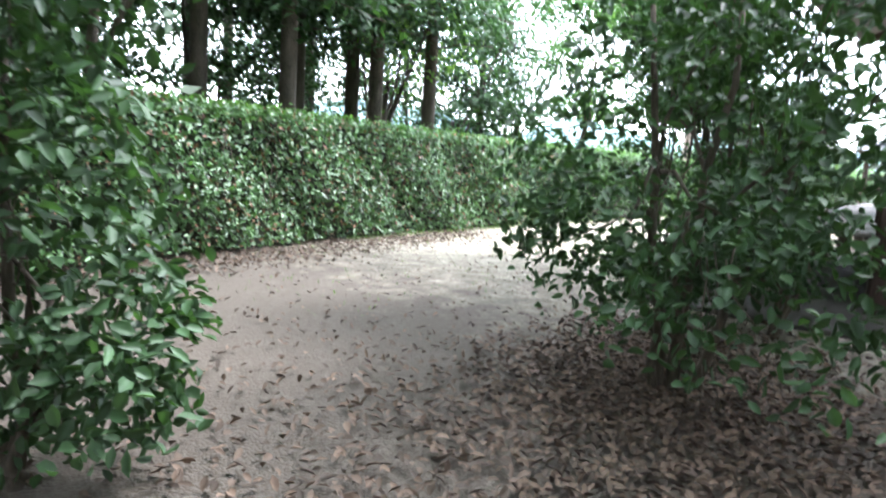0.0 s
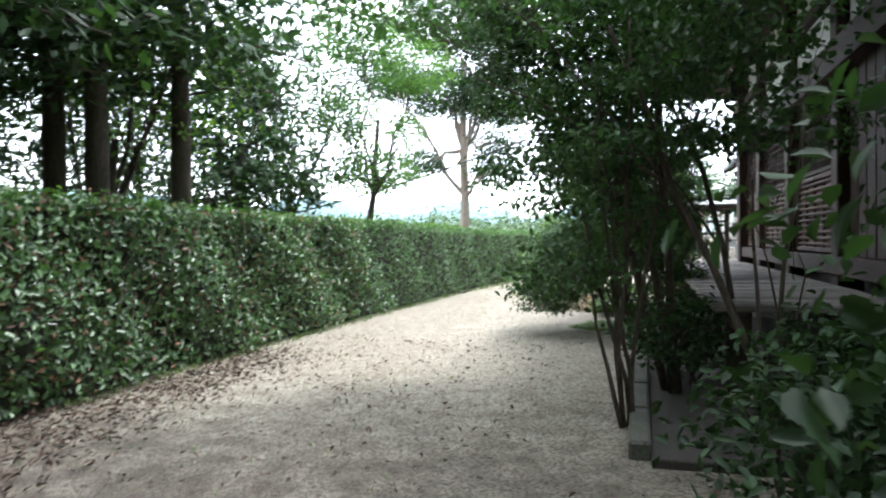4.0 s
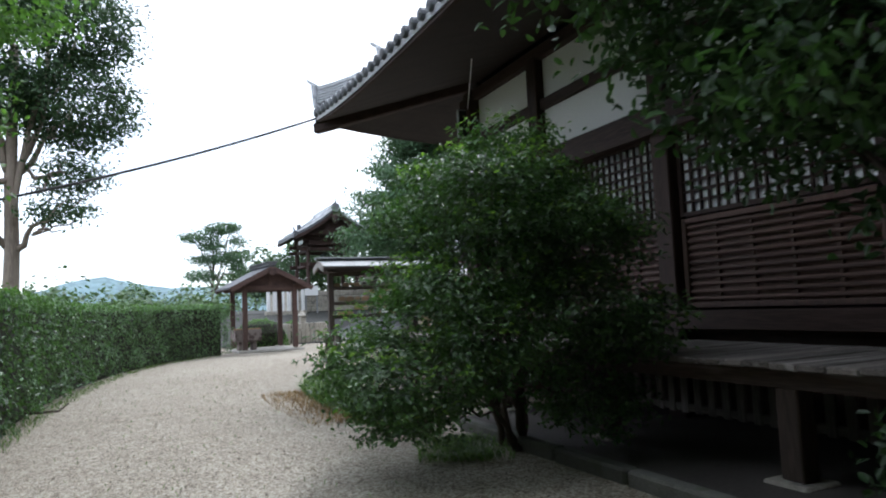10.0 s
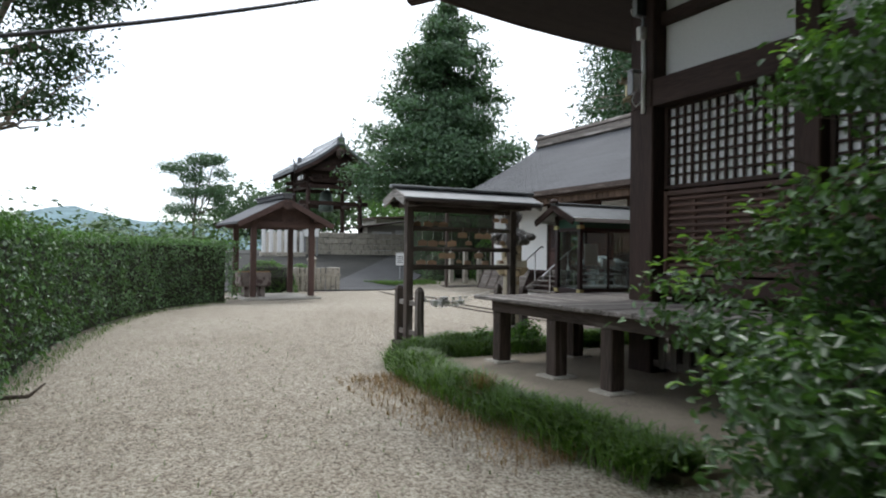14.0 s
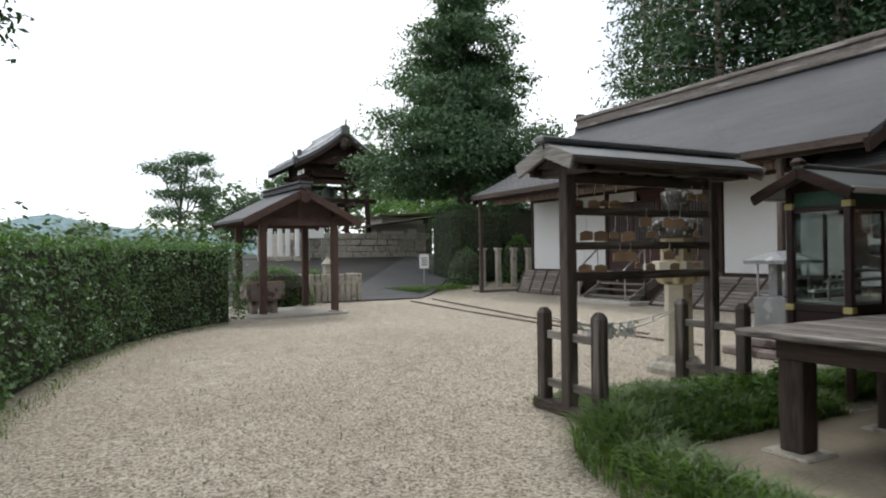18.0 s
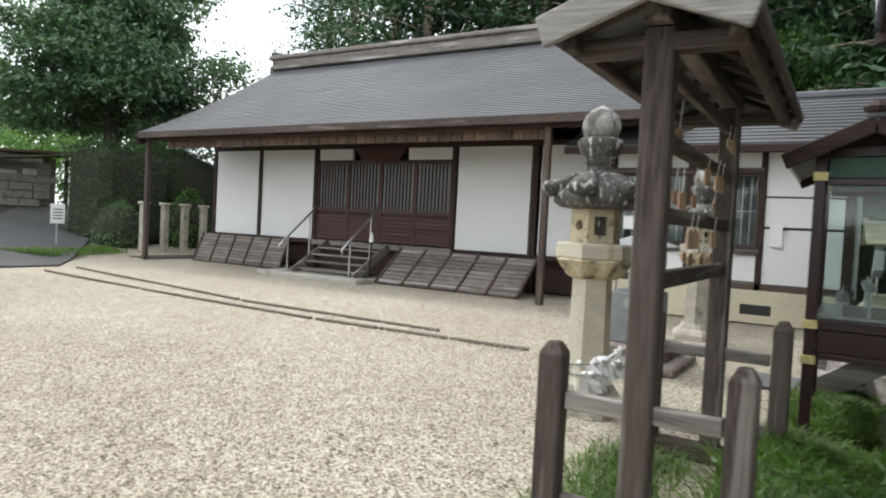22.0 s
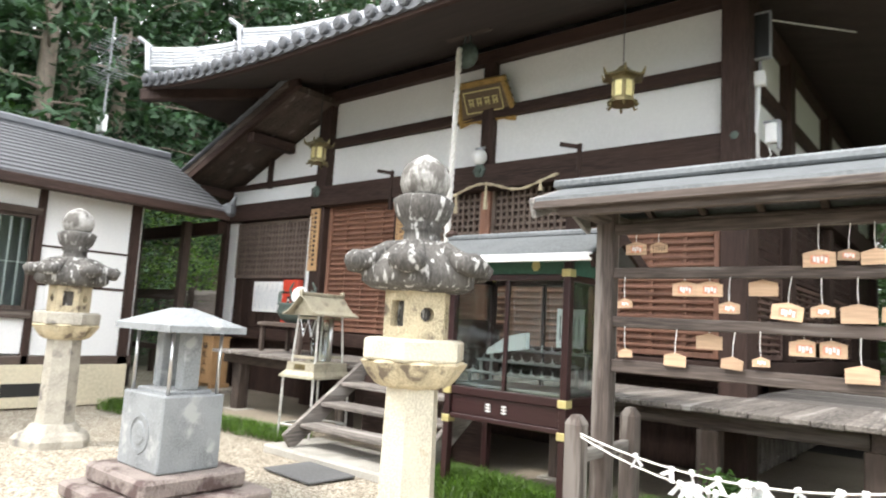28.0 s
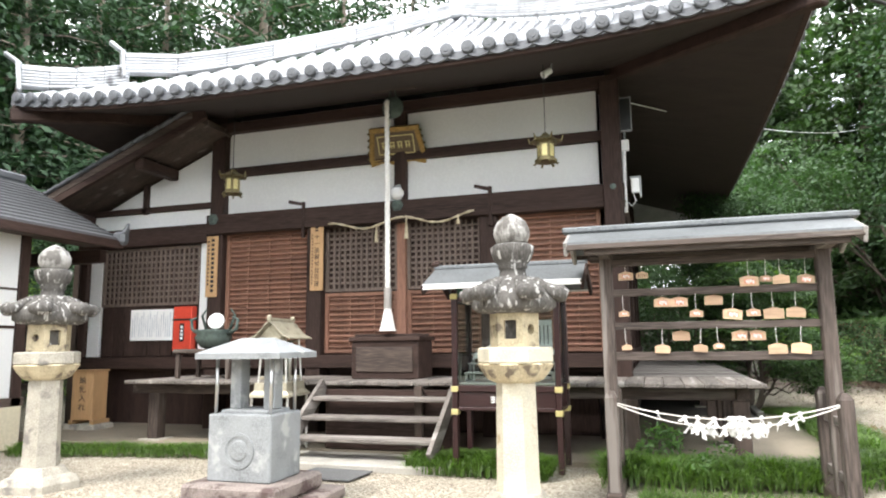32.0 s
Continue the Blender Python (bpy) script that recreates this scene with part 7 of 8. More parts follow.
part("roof", Shape().prism([(-2.2, 1.75), (2.1, 2.35), (2.1, 2.45), (-2.2, 1.85)], "y", -1.0, 2.2), DARK["x"], shed2)
part("post", Shape().box(1.75, 1.87, -0.8, -0.68, 0, 2.3), DARK["z"], shed2)
for k in range(6):
    q = thing("grave_stone", "slender white upright stone before the retaining wall", "grave stone", (1.6 + 0.43 * k, 46.1 + 0.15 * (k % 2), 0.55), group="white upright stones")
    part("slab", Shape().box(-0.1, 0.1, -0.09, 0.09, 0.9, 2.25 + 0.12 * (k % 3), 0.025), PLASTER, q)
    part("base", Shape().box(-0.2, 0.2, -0.18, 0.18, 0, 0.9, 0.03), STONE, q)
panel = thing("white_panel", "white painted panel beside the upright stones", "panel", (4.3, 46.2, 0.6))
part("board", Shape().box(-0.42, 0.42, -0.03, 0.03, 1.75, 2.35, 0.01), WHITEPAINT, panel)
for x in (-0.35, 0.35):
    part("post", Shape().box(x - 0.04, x + 0.04, 0.03, 0.1, 0, 2.35), GREYPIPE, panel)
stick = thing("fallen_branch", "bent dry branch lying on the gravel by the hedge", "branch", (-6.97, 16.45, 0.03))
part("stem", Shape().tube([(-0.5, 0.05, 0), (-0.1, 0, 0.03), (0.25, 0.03, 0.02), (0.38, 0.12, 0.12)], [0.025, 0.024, 0.02, 0.01], 6), BARK, stick, "", True)
dispenser = thing("soap_dispenser", "white pump bottle on a black stand by the office steps", "dispenser", (8.0, 27.45, 0.09))
part("stand", Shape().rod((0, 0, 0), (0, 0, 0.85), 0.03).lathe([(0.16, 0), (0.16, 0.02), (0.03, 0.04)], 14), BLACK, dispenser)
part("bottle", Shape().lathe([(0.05, 0.85), (0.05, 1.0), (0.02, 1.04), (0.02, 1.08)], 12).beam((0, 0, 1.08), (-0.07, 0, 1.08), 0.015, 0.015), WHITEPAINT, dispenser)
notices = thing("window_notices", "white paper notices on the shop window and wall", "notices")
for y0, y1, z0, z1 in ((21.13, 21.43, 1.55, 1.8), (19.68, 19.98, 1.4, 1.6), (18.68, 18.88, 1.35, 1.75)):
    part("sheet", Shape().box(AX - 0.06, AX - 0.055, y0, y1, z0, z1, 0.001), PAPER, notices)
ant = thing("wheel_stop", "small grey concrete block beside the office hall", "block", (8.0, 22.2, 0))
part("block", Shape().box(-0.1, 0.1, -0.15, 0.15, 0, 0.14, 0.02), CONCRETE, ant)

# ---- hedge along the path ----
HEDGE = [(-5.7, -5.5), (-6.55, -1.5), (-6.95, 1.5), (-7.3, 4.5), (-7.35, 7.5), (-7.25, 12), (-7.1, 15), (-7.05, 17), (-6.72, 20.5), (-6.2, 23.2), (-5.05, 26.7), (-4.2, 27.9), (-2.75, 29.2)]


def along(line, step):
    """Points along a broken line, smoothed, with the direction at each."""
    p = np.array(line, float)
    d = np.r_[0, np.cumsum(np.hypot(*np.diff(p, axis=0).T))]
    t = np.arange(0, d[-1], step)
    for _ in range(3):
        p[1:-1] = p[1:-1]
    q = np.stack([np.interp(t, d, p[:, 0]), np.interp(t, d, p[:, 1])], 1)
    k = max(3, int(2.0 / step) | 1)
    pad = np.concatenate([np.repeat(q[:1], k // 2, 0), q, np.repeat(q[-1:], k // 2, 0)])
    q = np.stack([np.convolve(pad[:, i], np.ones(k) / k, "valid") for i in range(2)], 1)
    g_ = unit(np.gradient(q, axis=0))
    return q, g_


hedge = thing("hedge", "long clipped evergreen hedge with glossy leaves along the gravel path", "hedge")
hq, hd = along(HEDGE, 0.4)
left = np.stack([-hd[:, 1], hd[:, 0]], 1)
HT = np.interp(hq[:, 1], [-5, 4, 8, 12, 20, 29], [2.0, 1.93, 1.86, 1.84, 1.72, 1.75])
# closed shell behind the leaves, near black to stand for inner shade
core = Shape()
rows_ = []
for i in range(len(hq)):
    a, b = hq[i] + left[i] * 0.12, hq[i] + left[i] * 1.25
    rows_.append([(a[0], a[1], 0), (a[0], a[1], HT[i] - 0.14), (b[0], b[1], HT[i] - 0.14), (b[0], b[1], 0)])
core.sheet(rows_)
part("twig_core", core, HEDGE_CORE, hedge, "solid core inside the hedge, coloured dark for inner shade")


def hedge_leaves(n, lo, hi, size):
    i = rng.integers(lo, hi, n)
    f = rng.uniform(0, 1, n)
    base = hq[i] + hd[i] * (f * 0.4)[:, None]
    hh = HT[i]
    kind = rng.uniform(0, 1, n)
    face, top = kind < 0.66, kind >= 0.66
    rough_ = np.where(base[:, 1] > 14, 0.085, 0.05)
    depth = np.where(face, rng.normal(0.05, 1, n) * rough_, rng.uniform(0.0, 1.25, n))
    z = np.where(face, rng.uniform(0.02, 1.0, n) ** 0.9 * hh, hh - np.abs(rng.normal(0.03, 0.06, n)) + (rng.uniform(0, 1, n) > 0.96) * rng.uniform(0, 0.16, n))
    bulge = 0.06 * np.sin(base[:, 0] * 2.1 + base[:, 1] * 2.7 + z * 3) + 0.05 * np.sin(base[:, 0] * 6.1 - base[:, 1] * 7.3 + z * 9) * (base[:, 1] > 14)
    p = base + left[i] * (depth + bulge)[:, None]
    at = np.concatenate([p, z[:, None]], 1)
    nor = np.where(face[:, None], np.concatenate([-left[i], np.full((n, 1), 0.45)], 1), np.array([[0, 0, 1.0]]))
    return at, nor


for n, lo, hi, s in ((30000, 0, 42, 0.085), (20000, 42, len(hq), 0.075)):
    at, nor = hedge_leaves(n, lo, hi, s)
    tagged(part("leaves", leaf_mesh("leaves", at, nor, s, s * 0.5, LEAF_HEDGE, 0.1), LEAF_HEDGE, hedge), kind="stuff")
top_at, top_nor = hedge_leaves(16000, 0, 60, 0.05)
high = top_at[:, 2] > 1.72
tagged(part("fresh_fringe", leaf_mesh("fresh_fringe", top_at[high] + np.array([0, 0, 0.05]), top_nor[high], 0.08, 0.034, LEAF_FRESH, 0.0), LEAF_FRESH, hedge), kind="stuff")
fresh_at, fresh_nor = hedge_leaves(12000, 48, len(hq), 0.05)
fresh_at, fresh_nor = fresh_at[fresh_at[:, 2] > 1.52] + np.array([0, 0, 0.03]), fresh_nor[fresh_at[:, 2] > 1.52]
tagged(part("fresh_leaves", leaf_mesh("fresh_leaves", fresh_at, fresh_nor, 0.055, 0.025, LEAF_FRESH, 0.0), LEAF_FRESH, hedge), kind="stuff")



# ---- trees and shrubs ----
def limb(s, p, q, r0, r1, wob=0.08, n=5):
    p, q = np.array(p, float), np.array(q, float)
    pts = [p + (q - p) * k / n + (rng.normal(0, wob, 3) * (0 < k < n)) for k in range(n + 1)]
    s.tube(pts, [r0 + (r1 - r0) * k / n for k in range(n + 1)], 7)
    return pts


def clumps(blobs, count, clump, inner=0.35):
    """Centres of leaf clumps through ellipsoids, denser near their skin."""
    out, ways = [], []
    vol = np.array([b[1][0] * b[1][1] * b[1][2] for b in blobs]) ** 0.75
    for b, k in zip(blobs, rng.multinomial(count, vol / vol.sum())):
        d = unit(rng.normal(0, 1, (k, 3)))
        r = rng.uniform(inner, 1.0, k) ** 0.6
        out.append(np.array(b[0]) + d * r[:, None] * np.array(b[1]))
        ways.append(d)
    return np.concatenate(out), np.concatenate(ways)


WAY = np.array([(1.2, -3.5), (-2.8, 0.0)])  # trodden line through the grove, kept free of twigs


def tree(name, label, category, base, blobs, trunk_r, n_clump, per, clump_r, leaf, leaf_w, leaf_mat, bark=BARK, stems=1, trunk_top=None, droop=0.15, spread=0.6, group="", flat=0.6, tips=None):
    t = thing(name, label, category, base, group=group)
    wood = Shape()
    b = np.array(base, float)
    tops = [np.array(x[0]) - b for x in blobs]
    stem_pts = []
    for k in range(stems):
        off = rng.normal(0, trunk_r * 1.6, 3) * (stems > 1)
        off[2] = 0
        goal = tops[k % len(tops)] if trunk_top is None else np.array(trunk_top, float)
        goal = goal * (0.35, 0.35, 0.8) + rng.normal(0, 0.12, 3) * (stems > 1) * (1, 1, 0)
        if tips:
            goal = np.array(tips[k], float) - b
        stem_pts.append(limb(wood, off - (0, 0, 0.1), off * 1.5 + goal, trunk_r, trunk_r * 0.45, 0.03 * (1 + trunk_r)))
    boughs = Shape()
    for c in tops:
        pts = min(stem_pts, key=lambda q: np.linalg.norm(q[3] - c)) if tips else stem_pts[-1]
        s0 = pts[int(rng.integers(2, 4))]
        limb(boughs, s0, c, trunk_r * 0.42, trunk_r * 0.1)
        for _ in range(4):
            limb(boughs, s0 + (c - s0) * rng.uniform(0.4, 0.9), c + rng.normal(0, 0.4, 3).clip(-0.6, 0.6) * np.array(blobs[0][1]), trunk_r * 0.16, trunk_r * 0.04, 0.05, 4)
    apart("trunk", wood, bark, t, "", True)
    apart("bough", boughs, bark, t, "", True)
    cc, ways = clumps(blobs, n_clump, clump_r)
    i = np.repeat(np.arange(n_clump), per)
    at = cc[i] + rng.normal(0, 1, (len(i), 3)) * clump_r * np.array([1, 1, flat]) - b
    nor = ways[i] * 0.5 + np.array([0, 0, 0.7])
    f_ = ((at[:, :2] + b[:2] - WAY[0]) @ (WAY[1] - WAY[0]) / ((WAY[1] - WAY[0]) ** 2).sum()).clip(0, 1)
    clear = np.linalg.norm(at[:, :2] + b[:2] - WAY[0] - f_[:, None] * (WAY[1] - WAY[0]), axis=1) > 0.45
    at, nor = at[clear], nor[clear]
    tagged(part("crown", leaf_mesh("crown", at, nor, leaf, leaf_w, leaf_mat, droop, spread, name in ("far_tree", "forest_shrub", "grove_shrub", "garden_pine", "added_shade_tree", "far_pine")), leaf_mat, t), kind="stuff")
    return t


def conifer(name, label, base, height, radius, trunk_r, n, size, bare=0.15, bark=BARK_PALE, mat_=None, group="", ragged=0.3, power=0.8):
    """A cedar or cypress: a straight stem with drooping sprays set in whorls."""
    t = thing(name, label, "tree", base, group=group)
    wood = Shape().tube([(0, 0, -0.3), (0.03, 0, height * 0.3), (0, 0.04, height * 0.65), (0, 0, height * 0.97)], [trunk_r, trunk_r * 0.8, trunk_r * 0.45, 0.03], 9)
    boughs = int(height * 6.5)
    ends = []
    for k in range(boughs):
        f = bare + (1 - bare) * (k + 0.5) / boughs
        r = radius * (1 - (f - bare) / (1 - bare)) ** power * rng.uniform(1 - ragged, 1 + ragged * 0.4) + 0.25
        a = k * 2.4 + rng.normal(0, 0.3)
        p = np.array([0, 0, height * f])
        e = np.array([math.cos(a) * r, math.sin(a) * r, height * f - r * rng.uniform(-0.15, 0.25)])
        if k % 2 == 0:
            wood.tube([p, (p + e) / 2 + (0, 0, 0.06 * r), e], [trunk_r * 0.16, trunk_r * 0.1, 0.015], 5)
        ends.append((p, e, r))
    part("trunk", wood, bark, t, "", True)
    P, E, R = np.array([e[0] for e in ends]), np.array([e[1] for e in ends]), np.array([e[2] for e in ends])
    w = np.repeat(R ** 1.3, 8)
    i = rng.choice(len(w), n, p=w / w.sum())
    f = np.tile(np.linspace(0.28, 1.0, 8), len(R)) + rng.normal(0, 0.04, len(w))
    k = np.repeat(np.arange(len(R)), 8)
    out = unit(E - P)
    across = np.stack([-out[:, 1], out[:, 0], 0 * R], 1)
    lie = rng.uniform(-1, 1, len(w)) * 0.34 * np.sqrt(f.clip(0.05)) * R[k]
    hub = P[k] + (E - P)[k] * f[:, None] + across[k] * lie[:, None] + np.array([0, 0, 1.0]) * (rng.normal(0, 0.07, len(w)) * (R[k] + 0.6) - 0.12 * np.abs(lie))[:, None]
    wide = (0.092 * R[k] + 0.10)[i][:, None]
    at = hub[i] + rng.normal(0, 1, (n, 3)) * wide * np.array([1, 1, 0.42])
    nor = out[k[i]] * 0.35 + np.array([0, 0, 0.8])
    m_leaf = mat_ or LEAF_CEDAR
    tagged(part("crown", leaf_mesh("crown", at, nor, size, size * 0.4, m_leaf, 0.4, 0.5, True), m_leaf, t), kind="stuff")
    return t


# shrubs at the start of the path
tree("evergreen_shrub", "dark glossy evergreen shrub beside the leaf-strewn path", "shrub", (-2.22, -2.14, 0), [((-2.22, -2.09, 1.0), (0.6, 0.6, 0.9)), ((-2.37, -2.19, 2.3), (0.65, 0.75, 0.8)), ((-1.92, -1.84, 0.55), (0.4, 0.4, 0.4))], 0.035, 480, 9, 0.09, 0.09, 0.045, LEAF_DARK, stems=4)
tree("evergreen_shrub", "dark leafy evergreen tree overhanging the start of the path", "shrub", (-0.72, 1.26, 0), [((-0.87, 1.06, 1.5), (1.05, 0.95, 1.1)), ((-0.47, 1.31, 3.1), (1.3, 1.3, 1.1)), ((-1.27, 0.81, 1.0), (0.55, 0.5, 0.5)), ((-0.07, 0.51, 0.8), (0.8, 0.7, 0.6)), ((0.73, 0.51, 2.2), (0.9, 0.9, 1.2))], 0.04, 820, 10, 0.12, 0.09, 0.045, LEAF_DARK, stems=7)
tree("evergreen_shrub", "dark evergreen shrub with slender stems beside the hall", "shrub", (-0.70, 3.60, 0), [((-0.70, 3.50, 0.8), (0.55, 0.6, 0.4)), ((-0.60, 3.60, 1.5), (0.4, 0.4, 0.3))], 0.03, 90, 10, 0.12, 0.09, 0.045, LEAF_DARK, stems=4)
tree("maple_tree", "small maple with fanning stems and layered green leaves", "tree", (-2.30, 4.90, 0), [((-2.35, 4.95, 2.2), (0.62, 0.5, 0.13)), ((-2.8, 5.2, 1.78), (0.5, 0.45, 0.12)), ((-1.75, 4.6, 2.65), (0.75, 0.6, 0.16)), ((-2.6, 5.7, 2.75), (0.95, 0.9, 0.2)), ((-3.1, 6.1, 2.15), (0.75, 0.7, 0.18)), ((-2.85, 5.1, 1.2), (0.5, 0.45, 0.3)), ((-2.2, 5.9, 1.55), (0.65, 0.6, 0.2)), ((-2.2, 5.3, 3.4), (1.15, 1.2, 0.3)), ((-2.1, 6.3, 2.35), (0.8, 0.8, 0.22))], 0.022, 840, 10, 0.12, 0.07, 0.04, LEAF_MAPLE, BARK, stems=6, droop=0.35, flat=0.35, tips=[(-2.75, 5.25, 2.0), (-2.5, 5.5, 2.9), (-2.2, 5.3, 3.3), (-2.05, 5.1, 2.8), (-2.6, 5.35, 2.4), (-2.62, 5.0, 1.3)])
tree("maple_sapling", "slender young maple with layered leaves before the veranda", "tree", (-1.40, 4.55, 0), [((-1.05, 5.30, 2.35), (0.9, 0.9, 0.22)), ((-1.55, 4.30, 2.9), (0.8, 0.7, 0.22)), ((-0.95, 4.50, 0.6), (0.45, 0.5, 0.22))], 0.022, 170, 11, 0.12, 0.07, 0.04, LEAF_MAPLE, stems=3, droop=0.3)
tree("low_shrub", "low dark leafy shrub at the start of the kerb", "shrub", (-1.45, 3.1, 0), [((-1.5, 2.85, 0.5), (0.5, 0.6, 0.42)), ((-1.15, 3.6, 0.65), (0.5, 0.55, 0.45)), ((-0.9, 2.6, 0.9), (0.5, 0.5, 0.5))], 0.02, 230, 11, 0.12, 0.08, 0.04, LEAF_DARK, stems=5)
tree("low_shrub", "low dark shrub at the edge of the apron", "shrub", (-1.80, 6.40, 0), [((-1.80, 6.50, 0.5), (0.55, 0.7, 0.32)), ((-1.90, 5.80, 0.6), (0.4, 0.4, 0.3))], 0.02, 130, 11, 0.12, 0.08, 0.04, LEAF_DARK, stems=4)
tree("evergreen_tree", "tall dark evergreen tree standing close to the hall", "tree", (-1.92, 5.95, 0), [((-3.5, 7.3, 3.3), (0.6, 0.7, 0.5)), ((-2.75, 7.2, 2.9), (0.7, 0.7, 0.5)), ((-3.0, 7.0, 3.9), (1.0, 1.0, 0.6)), ((-2.1, 6.8, 3.4), (0.8, 0.8, 0.6)), ((-2.6, 6.6, 2.5), (0.55, 0.5, 0.3)), ((-3.6, 7.6, 4.4), (0.8, 0.8, 0.5)), ((-2.3, 7.4, 4.7), (1.0, 1.0, 0.7)), ((-3.05, 7.0, 2.4), (0.5, 0.5, 0.35)), ((-2.5, 6.95, 2.2), (0.5, 0.45, 0.3)), ((-2.1, 6.6, 1.75), (0.4, 0.4, 0.25))], 0.045, 1350, 13, 0.13, 0.08, 0.04, LEAF_DARK, BARK, stems=3, tips=[(-2.8, 6.9, 3.9), (-2.1, 6.7, 4.0), (-2.5, 6.7, 2.9)])
BUSH = [((-3.43, 10.2, 0.82), (0.9, 1.0, 0.36)), ((-3.64, 9.95, 0.5), (0.5, 0.6, 0.26)), ((-2.66, 10.4, 1.6), (1.0, 1.15, 0.34)), ((-2.41, 10.5, 2.5), (0.85, 0.95, 0.42)), ((-3.88, 10.5, 1.0), (0.42, 0.45, 0.25)), ((-3.31, 9.8, 1.45), (0.5, 0.5, 0.25)), ((-2.06, 9.8, 2.05), (0.6, 0.6, 0.36)), ((-2.96, 11.3, 1.2), (0.75, 0.6, 0.45)), ((-1.86, 10.9, 1.4), (0.5, 0.6, 0.36)), ((-3.03, 9.5, 1.1), (0.5, 0.5, 0.3)), ((-2.36, 10.3, 2.98), (0.5, 0.5, 0.2)), ((-3.11, 10.7, 2.25), (0.45, 0.5, 0.25)), ((-2.86, 9.9, 2.35), (0.75, 0.75, 0.4)), ((-2.56, 10.0, 2.0), (0.8, 0.9, 0.3)), ((-2.16, 9.5, 1.3), (0.6, 0.6, 0.35)), ((-1.88, 9.9, 0.6), (0.5, 0.7, 0.5)), ((-1.85, 9.7, 1.9), (0.5, 0.6, 0.45)), ((-1.8, 10.5, 2.4), (0.5, 0.6, 0.4)), ((-1.75, 9.4, 1.15), (0.45, 0.5, 0.35))]
bush = tree("camellia_bush", "broad dark green bush with many stems beside the veranda", "bush", (-2.25, 10.5, 0), BUSH, 0.036, 1650, 28, 0.11, 0.058, 0.028, LEAF_BUSH, stems=8, flat=0.32, spread=0.45)
tips, tip_ways = clumps([(c, tuple(r * 1.08 for r in rad)) for c, rad in BUSH], 900, 0.08, 0.97)
tips = tips[(tip_ways[:, 2] > 0.1) & (rng.uniform(0, 1, 900) < 0.75)]
ft = np.repeat(tips, 9, 0) + rng.normal(0, 1, (len(tips) * 9, 3)) * np.array([0.07, 0.07, 0.025])
tagged(part("fresh_shoot", leaf_mesh("fresh_shoot", ft - np.array([-2.25, 10.5, 0]), np.tile([[0, 0, 1.0]], (len(ft), 1)), 0.058, 0.026, LEAF_TIP, 0.0, 0.45), LEAF_TIP, bush), kind="stuff")
# trees behind the hedge and round the grove
for k, (x, y, h, r, m_) in enumerate(((-9.6, 3.0, 14, 2.3, 0), (-9.7, 5.1, 12, 1.9, 1), (-9.7, 6.5, 13, 2.2, 0), (-9.4, 0.3, 15, 2.5, 0), (-12.2, 1.8, 14, 2.6, 0), (-13.0, 4.8, 14, 2.6, 0), (-12.6, -0.6, 14, 2.6, 1), (-15.5, 2.5, 15, 3, 0), (-12.6, -2.5, 10, 3, 1), (-13.5, 8.5, 11, 3.0, 0), (-9.6, -5.5, 9, 2.8, 1), (-10.9, 12.6, 6.5, 1.8, 1), (-8.9, 6.4, 13, 2.2, 1), (-8.8, 7.9, 12, 1.9, 0), (-8.8, 4.2, 13, 2.0, 1))):
    conifer("grove_tree", "tall dark tree with a straight trunk behind the hedge", (x, y, 0), h, r, 0.17, 6000, 0.22, 0.30, BARK, LEAF_CEDAR if m_ == 0 else LEAF_DARK, "grove trees", 0.5, 0.55)
for x, y, h in ((-8.6, -3.4, 16), (-6.4, -6.5, 17), (-4.0, -7.5, 15), (-10.8, -6.5, 16), (-7.6, -9.5, 18), (-10.9, -2.2, 16)):
    conifer("grove_tree", "tall dense cypress closing the end of the grove", (x, y, rise(x, y)), h, 3.1, 0.24, 15000, 0.38, 0.1, BARK, LEAF_CYPRESS, "grove trees", 0.4, 0.5)
for i in range(5):
    x, y = -17.5 - 2.0 * (i % 2), -9.0 + 4.4 * i
    conifer("grove_tree", "tall dark tree deep in the grove behind the hedge", (x, y, 0), 13.0 + (i % 3), 2.9, 0.2, 4200, 0.36, 0.08, BARK, LEAF_CEDAR, "grove trees", 0.45, 0.45)
for i in range(8):
    x, y = -11.2 - 0.5 * (i % 2), -4.0 + 2.1 * i
    tree("grove_shrub", "dark evergreen shrub filling the grove behind the hedge", "shrub", (x, y, 0), [((x, y, 2.2), (1.0, 1.3, 1.2)), ((x - 0.6, y + 0.7, 3.6), (1.1, 1.2, 1.1)), ((x - 0.3, y - 0.5, 5.3), (1.2, 1.4, 1.2))], 0.06, 430, 11, 0.18, 0.13, 0.065, LEAF_DARK, group="shrubs behind the hedge", stems=3)
for x, y, z, r, k in ((-7.6, -1.6, 4.4, 2.3, 420), (1.6, -1.8, 4.8, 1.7, 200), (-8.8, 7.4, 3.7, 1.3, 260), (-9.6, 13.6, 3.6, 1.5, 300), (-10.2, 11.4, 3.0, 1.5, 260)):
    tree("broadleaf_tree", "broadleaf tree with fresh green leaves shading the path", "tree", (x - 0.8 if x < -5 else x + 0.7, y - 0.3, 0), [((x, y, z), (r, r, 1.1)), ((x - 0.6, y + 0.6, z + 1.1), (r * 0.9, r * 0.9, 0.9)), ((x + 0.5, y + 0.9, z + 2.2), (r, r, 0.8))], 0.12, k, 9, 0.19, 0.11, 0.06, LEAF_TIP if y == 7.4 else LEAF_MAPLE, BARK, group="broadleaf trees of the grove", droop=0.25)
